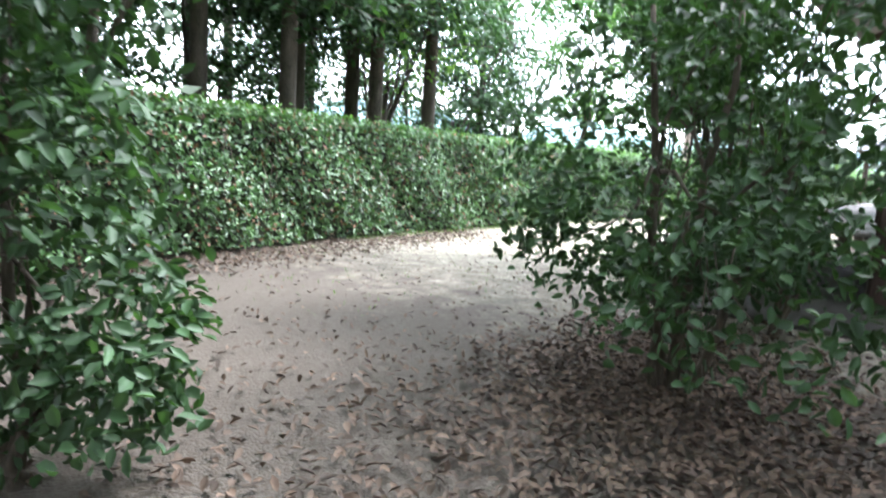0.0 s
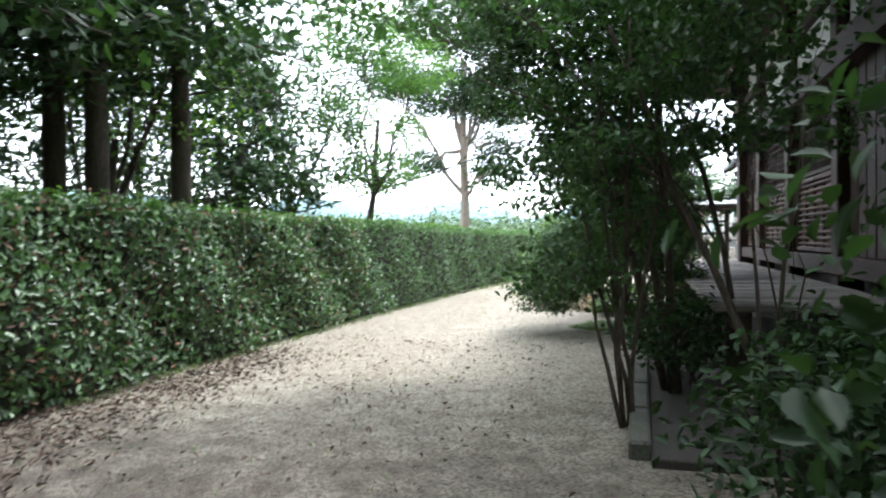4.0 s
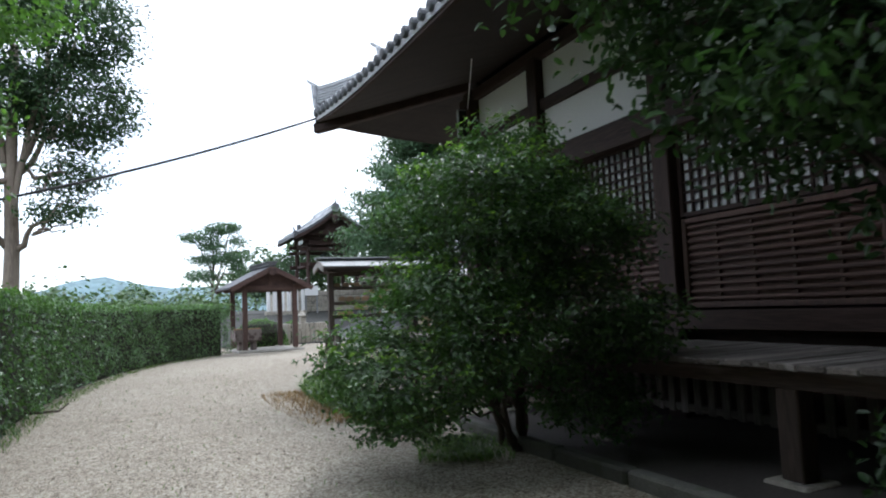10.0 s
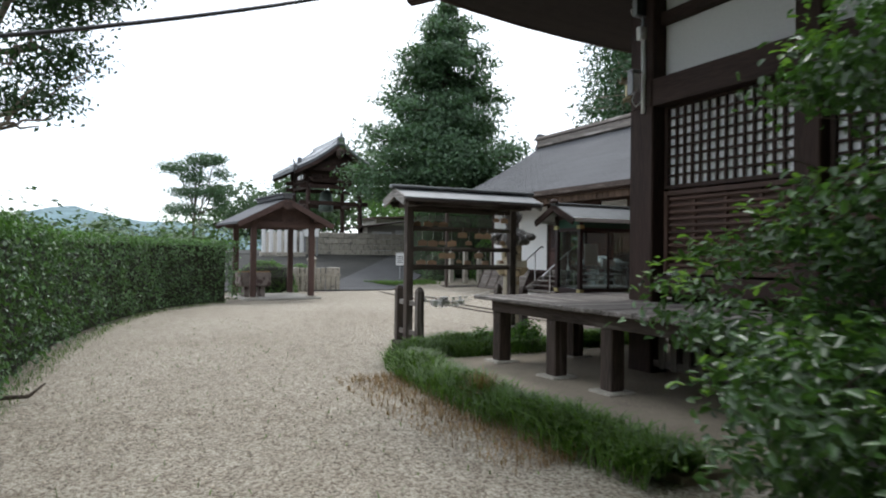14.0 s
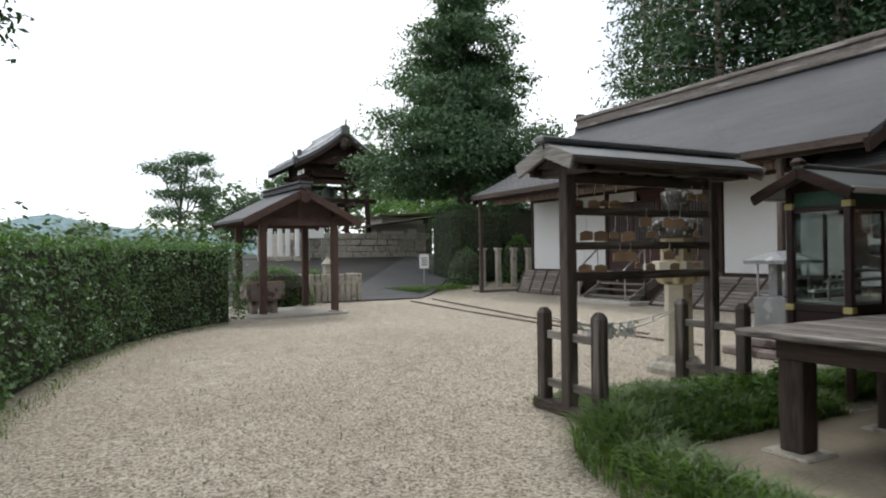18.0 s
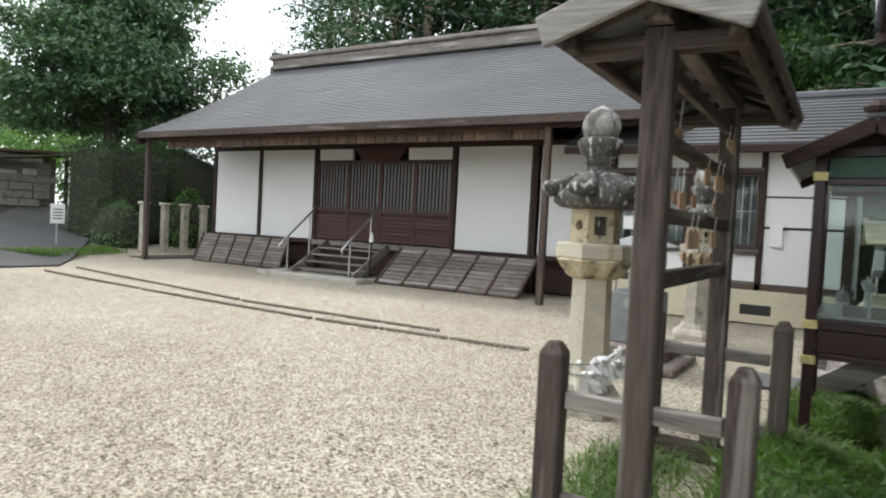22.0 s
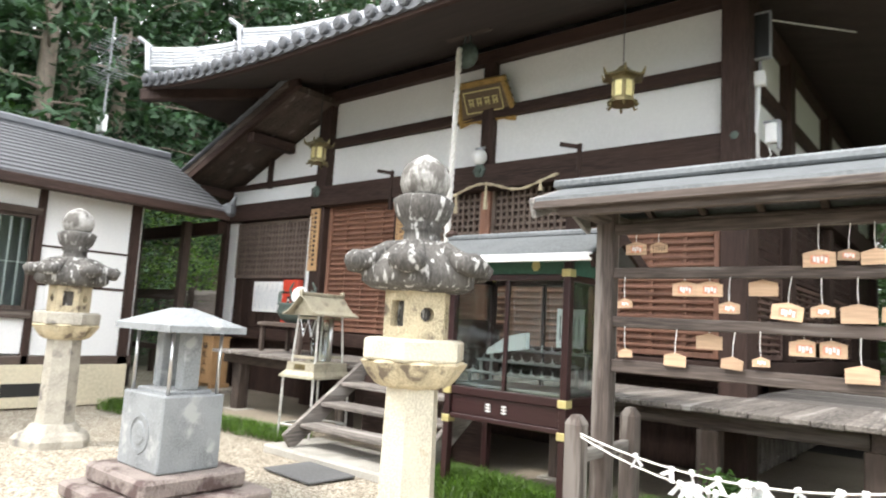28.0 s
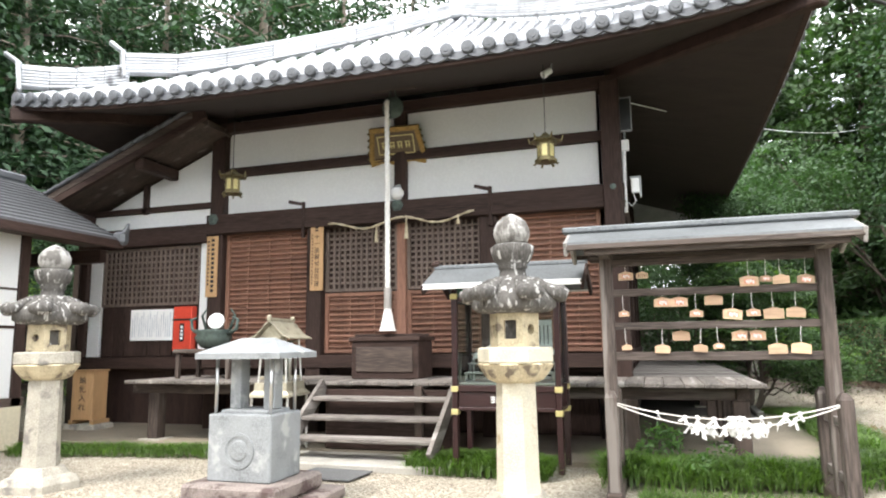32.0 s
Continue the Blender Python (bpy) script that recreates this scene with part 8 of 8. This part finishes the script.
# crowns added above the view, only to darken the start of the path
for x, y, z, r, tx, ty in ((-5.2, 1.4, 6.2, 2.3, -8.9, 0.6), (-2.6, 0.4, 6.6, 2.2, 2.2, -4.2), (-4.6, -2.0, 6.0, 2.4, -8.8, -3.6), (-0.6, -1.2, 6.4, 2.1, 3.4, -3.2), (-1.8, -3.8, 5.8, 2.2, -2.6, -6.2)):
    tree("added_shade_tree", "added broadleaf tree with a crown above the view, to shade the path", "tree", (tx, ty, 0), [((x, y, z), (r, r, 0.7)), ((x + 0.4, y - 0.5, z + 1.0), (r * 0.9, r * 0.9, 0.6))], 0.1, 420, 9, 0.2, 0.14, 0.075, LEAF_MAPLE, BARK, group="shade trees over the path", droop=0.25)
tree("broadleaf_tree", "broadleaf tree with fresh green layered leaves behind the hedge", "tree", (-8.7, 14.3, 0), [((-7.2, 14.0, 5.4), (0.95, 0.9, 0.7)), ((-8.2, 14.0, 3.1), (1.05, 1.0, 0.55)), ((-7.5, 14.2, 4.0), (0.6, 0.8, 0.35)), ((-8.6, 14.2, 6.4), (1.2, 1.0, 0.8)), ((-9.0, 14.0, 4.4), (0.9, 0.9, 0.6))], 0.11, 620, 11, 0.17, 0.1, 0.055, LEAF_FRESH, BARK, group="broadleaf trees of the grove", droop=0.25)
for x, y, z, r in ((-4.7, 6.0, 3.95, 0.95), (-3.2, 7.4, 4.3, 1.0)):
    tree("overhanging_maple", "leafy maple boughs arching high over the path", "tree", (-1.25, y - 1.5, 0), [((x, y, z), (r, r, 0.38)), ((x + 0.9, y - 0.3, z + 0.5), (r * 0.9, r, 0.6))], 0.035, 240, 10, 0.16, 0.085, 0.045, LEAF_MAPLE, BARK, group="maples over the path", droop=0.3)
for k, (x, y, h) in enumerate(((2.5, -5.5, 9), (-2.0, -8.5, 10), (-5.5, -10, 10), (4.5, -1.5, 9), (7.5, -3.5, 11), (-9, -11, 11))):
    conifer("grove_tree", "tall dark cedar closing the back of the grove", (x, y, rise(x, y)), h, 2.6, 0.22, 1500, 0.32, 0.12, BARK, LEAF_CEDAR, "grove trees", 0.4)
tree("garden_pine", "tall evergreen with an uneven dark crown behind the hedge", "tree", (-8.2, 22.0, 0), [((-6.93, 22.0, 6.36), (1.38, 1.43, 1.10)), ((-8.80, 22.2, 6.68), (1.65, 1.54, 0.99)), ((-6.82, 21.8, 8.16), (1.32, 1.32, 0.99)), ((-9.02, 22.3, 9.12), (1.87, 1.65, 1.21)), ((-7.26, 21.6, 9.75), (1.10, 1.10, 0.77)), ((-10.89, 22.2, 7.31), (1.21, 1.21, 0.88)), ((-6.95, 21.8, 4.7), (0.75, 0.7, 0.5)), ((-9.6, 21.8, 4.2), (0.9, 0.88, 0.45)), ((-7.2, 21.6, 3.85), (0.6, 0.6, 0.3))], 0.2, 3600, 15, 0.2, 0.11, 0.055, LEAF_DARK, BARK_PALE, trunk_top=(0.2, 0, 9.6), flat=0.5)
conifer("cypress_tree", "tall broad conical evergreen beyond the yard", (11.1, 43.0, 0.8), 15.2, 4.9, 0.4, 78000, 0.25, 0.27, BARK, LEAF_SAWARA, "", 0.4, 0.62)
conifer("grove_tree", "tall dense cypress closing the end of the grove", (0.5, -10.0, 0), 14, 2.6, 0.22, 9000, 0.38, 0.1, BARK, LEAF_CYPRESS, "grove trees", 0.4, 0.5)
conifer("cedar_tree", "tall cedar with a pale straight trunk on the wooded hill", (25.0, 44.2, rise(25.0, 44.2)), 21.4, 3.4, 0.3, 7000, 0.34, 0.2, BARK_PALE, LEAF_CEDAR, "cedars on the hill", 0.4, 0.5)
conifer("cedar_tree", "tall cedar with a thick pale straight trunk on the wooded hill", (16.2, 15.9, rise(16.2, 15.9)), 22, 3.2, 0.36, 5000, 0.32, 0.55, BARK_PALE, LEAF_CEDAR, "cedars on the hill", 0.4, 0.5)
for i in range(34):
    x, y = 16.5 + 4.2 * (i % 4) + rng.uniform(-1.3, 1.3), -6 + 5.6 * (i // 4) + rng.uniform(-1.5, 1.5)
    if y > 14.8 and math.degrees(math.atan2(x + 5.8, y - 14.8)) < 46:
        continue
    conifer("cedar_tree", "tall cedar with a pale straight trunk on the wooded hill", (float(x), float(y), rise(x, y)), float(rng.uniform(15, 20)), float(rng.uniform(2.4, 3.2)), 0.26, 6500, 0.32, 0.18, BARK_PALE, LEAF_CEDAR, "cedars on the hill", 0.4, 0.5)
for i in range(9):
    x, y = float(17.0 + 1.6 * (i % 2)), 8.0 + 3.2 * i
    conifer("cedar_tree", "tall cedar with a pale straight trunk on the wooded hill", (x, y, rise(x, y)), 17.0 + 1.3 * (i % 3), 3.0, 0.26, 9500, 0.30, 0.12, BARK_PALE, LEAF_CEDAR, "cedars on the hill", 0.4, 0.5)
for x, y in ((13.2, -3.0), (14.6, 1.2), (12.9, 4.4), (10.2, -4.6), (7.4, -6.0), (16.0, -5.0)):
    conifer("cedar_tree", "very tall dark cedar behind the hall", (x, y, rise(x, y)), 23.0, 3.4, 0.3, 6500, 0.4, 0.2, BARK_PALE, LEAF_CEDAR, "cedars on the hill", 0.4, 0.45)
for i in range(12):
    x, y = 12.6 + rng.uniform(-0.5, 1.5), 3.0 + 1.8 * i
    if 22 < y < 36:
        continue
    tree("forest_shrub", "leafy undergrowth at the foot of the wooded hill", "shrub", (float(x), float(y), 0), [((x, y, 1.6), (1.5, 1.5, 1.3)), ((x + 1, y + 0.6, 3.0), (1.5, 1.5, 1.4))], 0.06, 420, 15, 0.16, 0.085, 0.042, LEAF_TIP if i == 6 else LEAF_CEDAR, group="undergrowth", stems=2)

tree("hillside_tree", "bright green broadleaf tree at the edge of the wooded hill", "tree", (15.5, 19.3, 0), [((15.5, 19.3, 6.3), (0.9, 1.5, 0.8)), ((15.5, 18.3, 5.5), (0.9, 1.2, 0.7)), ((15.5, 20.3, 5.4), (0.9, 1.2, 0.7))], 0.12, 420, 12, 0.2, 0.13, 0.07, LEAF_FRESH)


def clipped(name, label, at, radii, n, size, mat_, box_shape=False):
    t = thing(name, label, "bush", at)
    s = Shape()
    if box_shape:
        s.box(-radii[0] * 0.93, radii[0] * 0.93, -radii[1] * 0.93, radii[1] * 0.93, 0, radii[2] * 0.96, 0.3)
        f = rng.integers(0, 3, n)
        p = rng.uniform(-1, 1, (n, 3))
        sg = np.where(rng.uniform(0, 1, n) < 0.5, -1, 1)
        nor = np.zeros((n, 3))
        for a in range(3):
            k = f == a
            p[k, a] = (1 if a == 2 else sg[k]) + rng.normal(0, 0.03, k.sum())
            nor[k, a] = 1 if a == 2 else sg[k]
        p[:, 2] = np.where(f == 2, p[:, 2], (p[:, 2] + 1) / 2)
        at_l = p * np.array(radii)
    else:
        s.lathe([(0.5, 0), (0.92, 0.25), (0.9, 0.5), (0.65, 0.78), (0.1, 0.92)], 14)
        s.v = [(x * radii[0], y * radii[1], z * radii[2]) for x, y, z in s.v]
        d = unit(rng.normal(0, 1, (n, 3)))
        d[:, 2] = np.abs(d[:, 2])
        nor = d
        at_l = d * np.array(radii) * rng.normal(0.97, 0.03, n)[:, None]
    # dark filler body; its colour plays the shade between the leaves
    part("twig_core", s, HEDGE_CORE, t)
    tagged(part("leaves", leaf_mesh("leaves", at_l, nor + np.array([0, 0, 0.3]), size, size * 0.5, mat_, 0.0), mat_, t), kind="stuff")
    return t


clipped("clipped_bush", "rounded clipped green bush behind the wash basin", (-1.05, 33.0, 0), (1.15, 1.0, 1.15), 5000, 0.06, LEAF_FRESH)
clipped("clipped_bush", "small rounded clipped bush beside the stone fence", (0.75, 35.1, 0), (0.75, 0.7, 1.0), 2500, 0.06, LEAF_FRESH)
clipped("clipped_bush", "round dark bush beside the office hall", (8.35, 38.1, 0), (0.85, 0.75, 1.75), 3600, 0.06, LEAF_HEDGE)
clipped("clipped_bush", "tall rounded dark bush behind the stone posts", (11.6, 39.6, 0.2), (2.5, 1.4, 3.9), 11000, 0.08, LEAF_DARK)
clipped("tall_hedge_block", "tall dark clipped hedge at the corner of the office hall", (9.15, 39.3, 0.2), (1.4, 1.2, 3.3), 8000, 0.08, LEAF_DARK, True)
solid("planting_bed", Shape().box(7.5, 13.5, 35.2, 39.5, -0.1, 0.02, 0.02), material("dark_bed_soil", (0.05, 0.042, 0.032), 0.95, vary=0.4, big=2, fine=25, bump=0.8), "dark bare soil of the planting bed at the hall corner", "soil", "structure")
clipped("clipped_bush", "leafy green shrub at the corner of the office hall", (10.9, 37.9, 0), (0.9, 0.6, 2.25), 2400, 0.11, LEAF_FRESH)
# farther trees and hills
for k, (x, y, h) in enumerate(((-14, 85, 5), (-22, 80, 4.5), (-30, 90, 5.5), (-6, 95, 6), (8, 92, 11), (15, 85, 12), (20, 78, 14), (26, 70, 15), (-38, 85, 5), (12, 70, 9))):
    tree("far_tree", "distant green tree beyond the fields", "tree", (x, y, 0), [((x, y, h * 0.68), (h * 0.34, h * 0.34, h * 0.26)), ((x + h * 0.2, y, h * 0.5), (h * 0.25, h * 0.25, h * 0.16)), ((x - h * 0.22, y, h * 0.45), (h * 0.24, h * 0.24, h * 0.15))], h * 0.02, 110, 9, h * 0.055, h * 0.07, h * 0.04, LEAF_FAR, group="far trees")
PINE = [((2.5, 80, 10.7), (2.1, 1.3, 0.55)), ((0.3, 80, 9.8), (2.1, 1.3, 0.5)), ((3.8, 80, 10.9), (1.0, 0.8, 0.35)), ((3.6, 80, 7.6), (2.0, 1.3, 0.65)), ((0.9, 80, 7.3), (1.6, 1.2, 0.5)), ((4.4, 80, 6.4), (0.8, 0.8, 0.8)), ((0.6, 80, 5.6), (1.7, 1.2, 0.6)), ((1.6, 80, 8.9), (1.3, 1.0, 0.7)), ((4.4, 80, 9.4), (0.9, 0.8, 0.5))]
tree("far_pine", "distant wispy pine with flat layered crown", "tree", (1.5, 80, 0), PINE, 0.2, 640, 12, 0.34, 0.36, 0.11, LEAF_SAWARA, BARK, flat=0.6)
tree("far_tree", "distant broad dark green tree beside the bell tower", "tree", (8.2, 68, 0.8), [((6.6, 68, 5.2), (2.2, 2.0, 1.6)), ((9.2, 68, 6.6), (2.6, 2.0, 2.0)), ((4.4, 68, 4.2), (1.6, 1.6, 1.6)), ((7.0, 68, 3.4), (3.0, 1.6, 1.4))], 0.2, 1100, 12, 0.35, 0.24, 0.13, LEAF_DARK)
for x, y, z in ((18.5, 58.0, 3.6), (15.5, 62.0, 4.4), (21.5, 54.0, 4.0), (19.5, 66.0, 6.0)):
    tree("far_tree", "sunlit yellow-green tree beyond the lane", "tree", (x, y, 0.8), [((x, y, z), (2.2, 2.0, 1.7)), ((x + 0.8, y, z - 1.4), (2.2, 1.8, 1.2)), ((x - 0.9, y, z + 1.2), (1.5, 1.4, 1.0))], 0.13, 360, 11, 0.32, 0.22, 0.12, LEAF_FRESH)
k = 300
bx, by = rng.uniform(-62, 4, k), rng.uniform(42, 76, k)
bh = rng.uniform(2.1, 3.6, k) + 0.04 * (by - 42) + 1.0 * (rng.uniform(0, 1, k) > 0.8)
ok = ~((bx > -1.5) & (by < 58))
bx, by, bh = bx[ok], by[ok], bh[ok]
i_ = np.repeat(np.arange(len(bx)), 150)
d_ = unit(rng.normal(0, 1, (len(i_), 3)))
d_[:, 2] = np.abs(d_[:, 2])
rr = rng.uniform(0.55, 1.0, (len(i_), 1))
scrub = np.stack([bx[i_], by[i_], 0 * by[i_]], 1) + d_ * rr * np.stack([1.5 + 0.3 * bh[i_], 1.5 + 0.3 * bh[i_], bh[i_]], 1)
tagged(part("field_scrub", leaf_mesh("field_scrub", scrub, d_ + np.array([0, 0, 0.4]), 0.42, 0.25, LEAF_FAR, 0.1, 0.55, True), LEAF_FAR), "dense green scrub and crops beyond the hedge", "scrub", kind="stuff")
n = 11000
fx, fy = rng.uniform(-30, -8.6, n), rng.uniform(14, 40, n)
fz = rng.uniform(0.1, 1.3, n) + 0.2 * np.sin(fx * 1.1)
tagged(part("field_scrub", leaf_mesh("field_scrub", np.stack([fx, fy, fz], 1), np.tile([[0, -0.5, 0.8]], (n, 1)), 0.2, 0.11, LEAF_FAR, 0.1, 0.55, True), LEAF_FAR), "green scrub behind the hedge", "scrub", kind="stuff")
# the hills' blue is distance haze mixed into their base colour
HILL = material("haze_tinted_hill", (0.16, 0.24, 0.26), 0.95, vary=0.3, big=0.02, fine=0.2, bump=0)
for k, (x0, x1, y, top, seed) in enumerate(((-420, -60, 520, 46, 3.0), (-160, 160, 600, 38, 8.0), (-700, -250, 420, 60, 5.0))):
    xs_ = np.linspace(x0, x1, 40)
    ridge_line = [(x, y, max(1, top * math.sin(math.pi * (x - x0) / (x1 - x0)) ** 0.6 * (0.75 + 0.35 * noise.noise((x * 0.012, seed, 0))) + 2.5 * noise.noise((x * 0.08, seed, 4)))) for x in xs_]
    solid("distant_hill", Shape().sheet([[(x, y - 60, -2) for x in xs_], [(x, y - 25, z * 0.62) for x, _, z in ridge_line], ridge_line, [(x, y + 60, -2) for x in xs_]]), HILL, "wooded hill on the horizon, tinted blue-green for haze", "backdrop", "structure", smooth=True)
# ---- grass, weeds, litter, pebbles ----
def tufts(line, n, half, z, height, lean, name, label, mat_, width=0.009, mound=0.0):
    q, d = along(line, 0.1)
    i = rng.integers(0, len(q), n)
    s = rng.normal(0, half * 0.5, n).clip(-half, half)
    nn = np.stack([-d[:, 1], d[:, 0]], 1)
    p = q[i] + nn[i] * s[:, None] + d[i] * rng.uniform(-0.05, 0.05, n)[:, None]
    hh = z + mound * (1 - (s / half) ** 2) * (0.75 + 0.25 * np.sin(p[:, 0] * 5 + p[:, 1] * 4))
    at = np.concatenate([p, hh[:, None]], 1)
    return tagged(part(name, blades(name, at, height, lean, mat_, width), mat_), label, "grass", kind="stuff")


tufts([(-2.75, 12.0), (-2.9, 13.5), (-2.85, 15.0), (-2.75, 16.6), (-2.3, 17.7), (-1.6, 18.0), (-0.7, 17.95), (0.3, 17.9)], 11500, 0.33, 0.0, 0.27, 0.21, "mondo_grass", "thick border of arching dark green grass", GRASSM, 0.0115, 0.10)
tufts([(-2.0, 17.5), (-0.6, 17.5), (0.3, 17.4)], 4200, 0.35, 0.0, 0.23, 0.18, "mondo_grass", "thick border of arching green grass before the hall", GRASSM, 0.0115, 0.05)
tufts([(-2.2, 18.75), (-1.0, 18.8), (-0.1, 18.75)], 2600, 0.3, 0.0, 0.13, 0.1, "mondo_grass", "low green grass under the tablet stand", GRASSM, 0.007)
tufts([(0.35, 17.75), (1.2, 17.85), (2.0, 17.75), (2.35, 17.6)], 6500, 0.3, 0.0, 0.22, 0.15, "mondo_grass", "thick clump of arching green grass beside the steps", GRASSM, 0.0115, 0.08)
tufts([(3.9, 17.4), (5.0, 17.5), (6.5, 17.75), (7.9, 18.1)], 6500, 0.22, 0.0, 0.17, 0.1, "mondo_grass", "row of short green grass before the hall", GRASSM, 0.008, 0.04)
tufts([(-3.1, 12.6), (-3.3, 14.3), (-3.25, 15.6), (-3.2, 16.6)], 2900, 0.55, 0.0, 0.10, 0.08, "dry_grass", "dry orange-brown grass on the gravel", DRYGRASS, 0.006)
tufts([(-2.95, 14.4), (-2.9, 14.6)], 120, 0.1, 0.0, 0.5, 0.2, "dry_grass", "tall dry straw-coloured stalks", DRYGRASS, 0.006)
tufts([(-7.2, 4), (-7.25, 8), (-7.15, 12), (-6.9, 17), (-6.5, 20.5), (-5.9, 23.5), (-4.9, 26.5), (-3.0, 28.8)], 2600, 0.18, 0.0, 0.1, 0.06, "weeds", "thin weeds along the foot of the hedge", GRASSM, 0.006)
tufts([(-3.1, 10.0), (-2.7, 10.6), (-2.6, 11.4)], 2200, 0.42, 0.0, 0.09, 0.07, "shade_grass", "thin dark grass in the shade under the bush", GRASSM, 0.007)
tufts([(4.2, 36.2), (6.0, 37.2), (7.8, 37.6)], 5200, 0.9, 0.05, 0.28, 0.12, "verge_grass", "green grass verge beside the lane", GRASSM, 0.014)
n = 700
wx, wy = rng.uniform(-6.5, -3.4, n), rng.uniform(9, 24, n)
tagged(part("weeds", blades("weeds", np.stack([wx, wy, 0 * wx], 1), 0.05, 0.04, GRASSM, 0.006), GRASSM), "scattered small weeds in the gravel", "weeds", kind="stuff")
wx, wy = rng.uniform(-7.4, -3.3, 420), rng.uniform(0.5, 9, 420)
tagged(part("weeds", blades("weeds", np.stack([wx, wy, 0 * wx], 1), 0.06, 0.05, GRASSM, 0.007), GRASSM), "small green weeds sprouting from the earth path", "weeds", kind="stuff")
# weed with white plumes by the stand, and ferny weeds
tree("leafy_weed", "light green leafy weed growing in the grass border", "plant", (-1.1, 17.67, 0), [((-1.1, 17.67, 0.22), (0.26, 0.22, 0.14)), ((-0.83, 18.0, 0.2), (0.2, 0.2, 0.12))], 0.008, 60, 5, 0.05, 0.06, 0.025, LEAF_FRESH, stems=4)
tree("leafy_weed", "light green leafy weed beside the glass case", "plant", (-0.5, 17.3, 0), [((-0.5, 17.3, 0.3), (0.25, 0.2, 0.18))], 0.008, 60, 5, 0.05, 0.07, 0.03, LEAF_FRESH, stems=4)


def scatter(name, label, n, xy, z, length, width, mat_, spread=0.35, cat="fallen leaves"):
    at = np.concatenate([xy, np.full((n, 1), z) + rng.uniform(0, 0.012, (n, 1))], 1)
    return tagged(part(name, leaf_mesh(name, at, np.tile([[0, 0, 1.0]], (n, 1)), length, width, mat_, 0.0, spread), mat_), label, cat, kind="stuff")


def around(cx, cy, sx, sy, n):
    return np.stack([rng.normal(cx, sx, n), rng.normal(cy, sy, n)], 1)


scatter("leaf_litter", "brown fallen leaves covering the ground under the shrubs", 5200, around(-0.07, 0.1, 1.0, 1.3, 5200), 0.012, 0.075, 0.034, LITTER)
scatter("leaf_litter", "brown fallen leaves thick under the evergreen shrub", 4200, around(-1.0, 1.6, 0.55, 0.8, 4200), 0.012, 0.075, 0.034, LITTER)
scatter("leaf_litter", "brown fallen leaves on the path", 1500, around(-1.7, -0.7, 1.8, 1.8, 1500), 0.01, 0.065, 0.03, LITTER)
hl = along([(-6.35, -2), (-6.75, 1.5), (-7.1, 5), (-7.15, 7.2)], 0.1)[0]
scatter("leaf_litter", "brown fallen leaves along the foot of the hedge", 4200, hl[rng.integers(0, len(hl), 4200)] + rng.normal(0.25, 0.4, (4200, 2)), 0.01, 0.06, 0.028, LITTER)
scatter("leaf_litter", "scattered fallen leaves on the gravel", 700, np.stack([rng.uniform(-7.5, -3, 700), rng.uniform(1, 9, 700)], 1), 0.01, 0.055, 0.025, LITTER)


def pebbles(n, xy, lo, hi, mat_):
    s = rng.uniform(lo, hi, n)[:, None]
    a = rng.uniform(0, 2 * math.pi, n)[:, None]
    ring = np.array([0, 1, 2, 3]) * math.pi / 2
    asp = rng.uniform(0.6, 1.0, (n, 1))
    v = []
    for rad, zz in ((1.0, 0.0), (0.62, 0.62)):
        u = rad * s * np.cos(ring)[None]
        w = rad * s * asp * np.sin(ring)[None]
        x = xy[:, :1] + u * np.cos(a) - w * np.sin(a)
        y = xy[:, 1:] + u * np.sin(a) + w * np.cos(a)
        z = zz * s * asp * (1 + rng.uniform(-0.3, 0.3, (n, 4))) - 0.004
        v.append(np.stack([x, y, z], 2))
    v = np.concatenate(v, 1)
    b = np.arange(n)[:, None] * 8
    q = np.concatenate([b + [4, 5, 6, 7]] + [b + [k, (k + 1) % 4, 4 + (k + 1) % 4, 4 + k] for k in range(4)], 1).reshape(-1, 4)
    return quick_mesh("pebbles", v, q, mat_)


PEBBLE = material("mixed_pebble", (0.40, 0.345, 0.27), 0.85, vary=0.3, big=3, fine=60, bump=0.1, island=0.5)
n = 21000
pc = np.array([(-6, 7.5), (-6, 11), (-5.5, 15), (-4, 18.5), (-2.5, 20.5), (-1, 22.5), (1.5, 21), (4, 22)])
pk = rng.integers(0, len(pc), n)
pxy = pc[pk] + rng.normal(0, 1.5, (n, 2))
pxy = pxy[~((pxy[:, 0] > -3.0) & (pxy[:, 1] < 18.6))]
tagged(part("pebbles", pebbles(len(pxy), pxy, 0.007, 0.017, PEBBLE), PEBBLE), "loose mixed pebbles lying on the gravel", "gravel", kind="stuff")
# withered leaves and bare twigs in the hedge
wither_at, wither_nor = hedge_leaves(3600, 0, 42, 0.08)
tagged(part("withered_leaves", leaf_mesh("withered_leaves", wither_at, wither_nor, 0.08, 0.035, LEAF_WITHER, 0.2), LEAF_WITHER, hedge, "withered red-brown leaves in the hedge"), kind="stuff")
shoots = Shape()
for k in rng.integers(0, 42, 90):
    p = np.r_[hq[k] + left[k] * 0.05 + hd[k] * rng.uniform(0, 0.4), rng.uniform(0.2, 1.5)]
    shoots.tube([p, p + np.r_[-left[k] * 0.03, 0.2] + rng.normal(0, 0.05, 3), p + np.r_[-left[k] * 0.05, 0.42] + rng.normal(0, 0.07, 3)], [0.008, 0.006, 0.003], 5)
tagged(part("twig", shoots, BARK_PALE, hedge, "bare pale twigs on the hedge face"), kind="stuff")
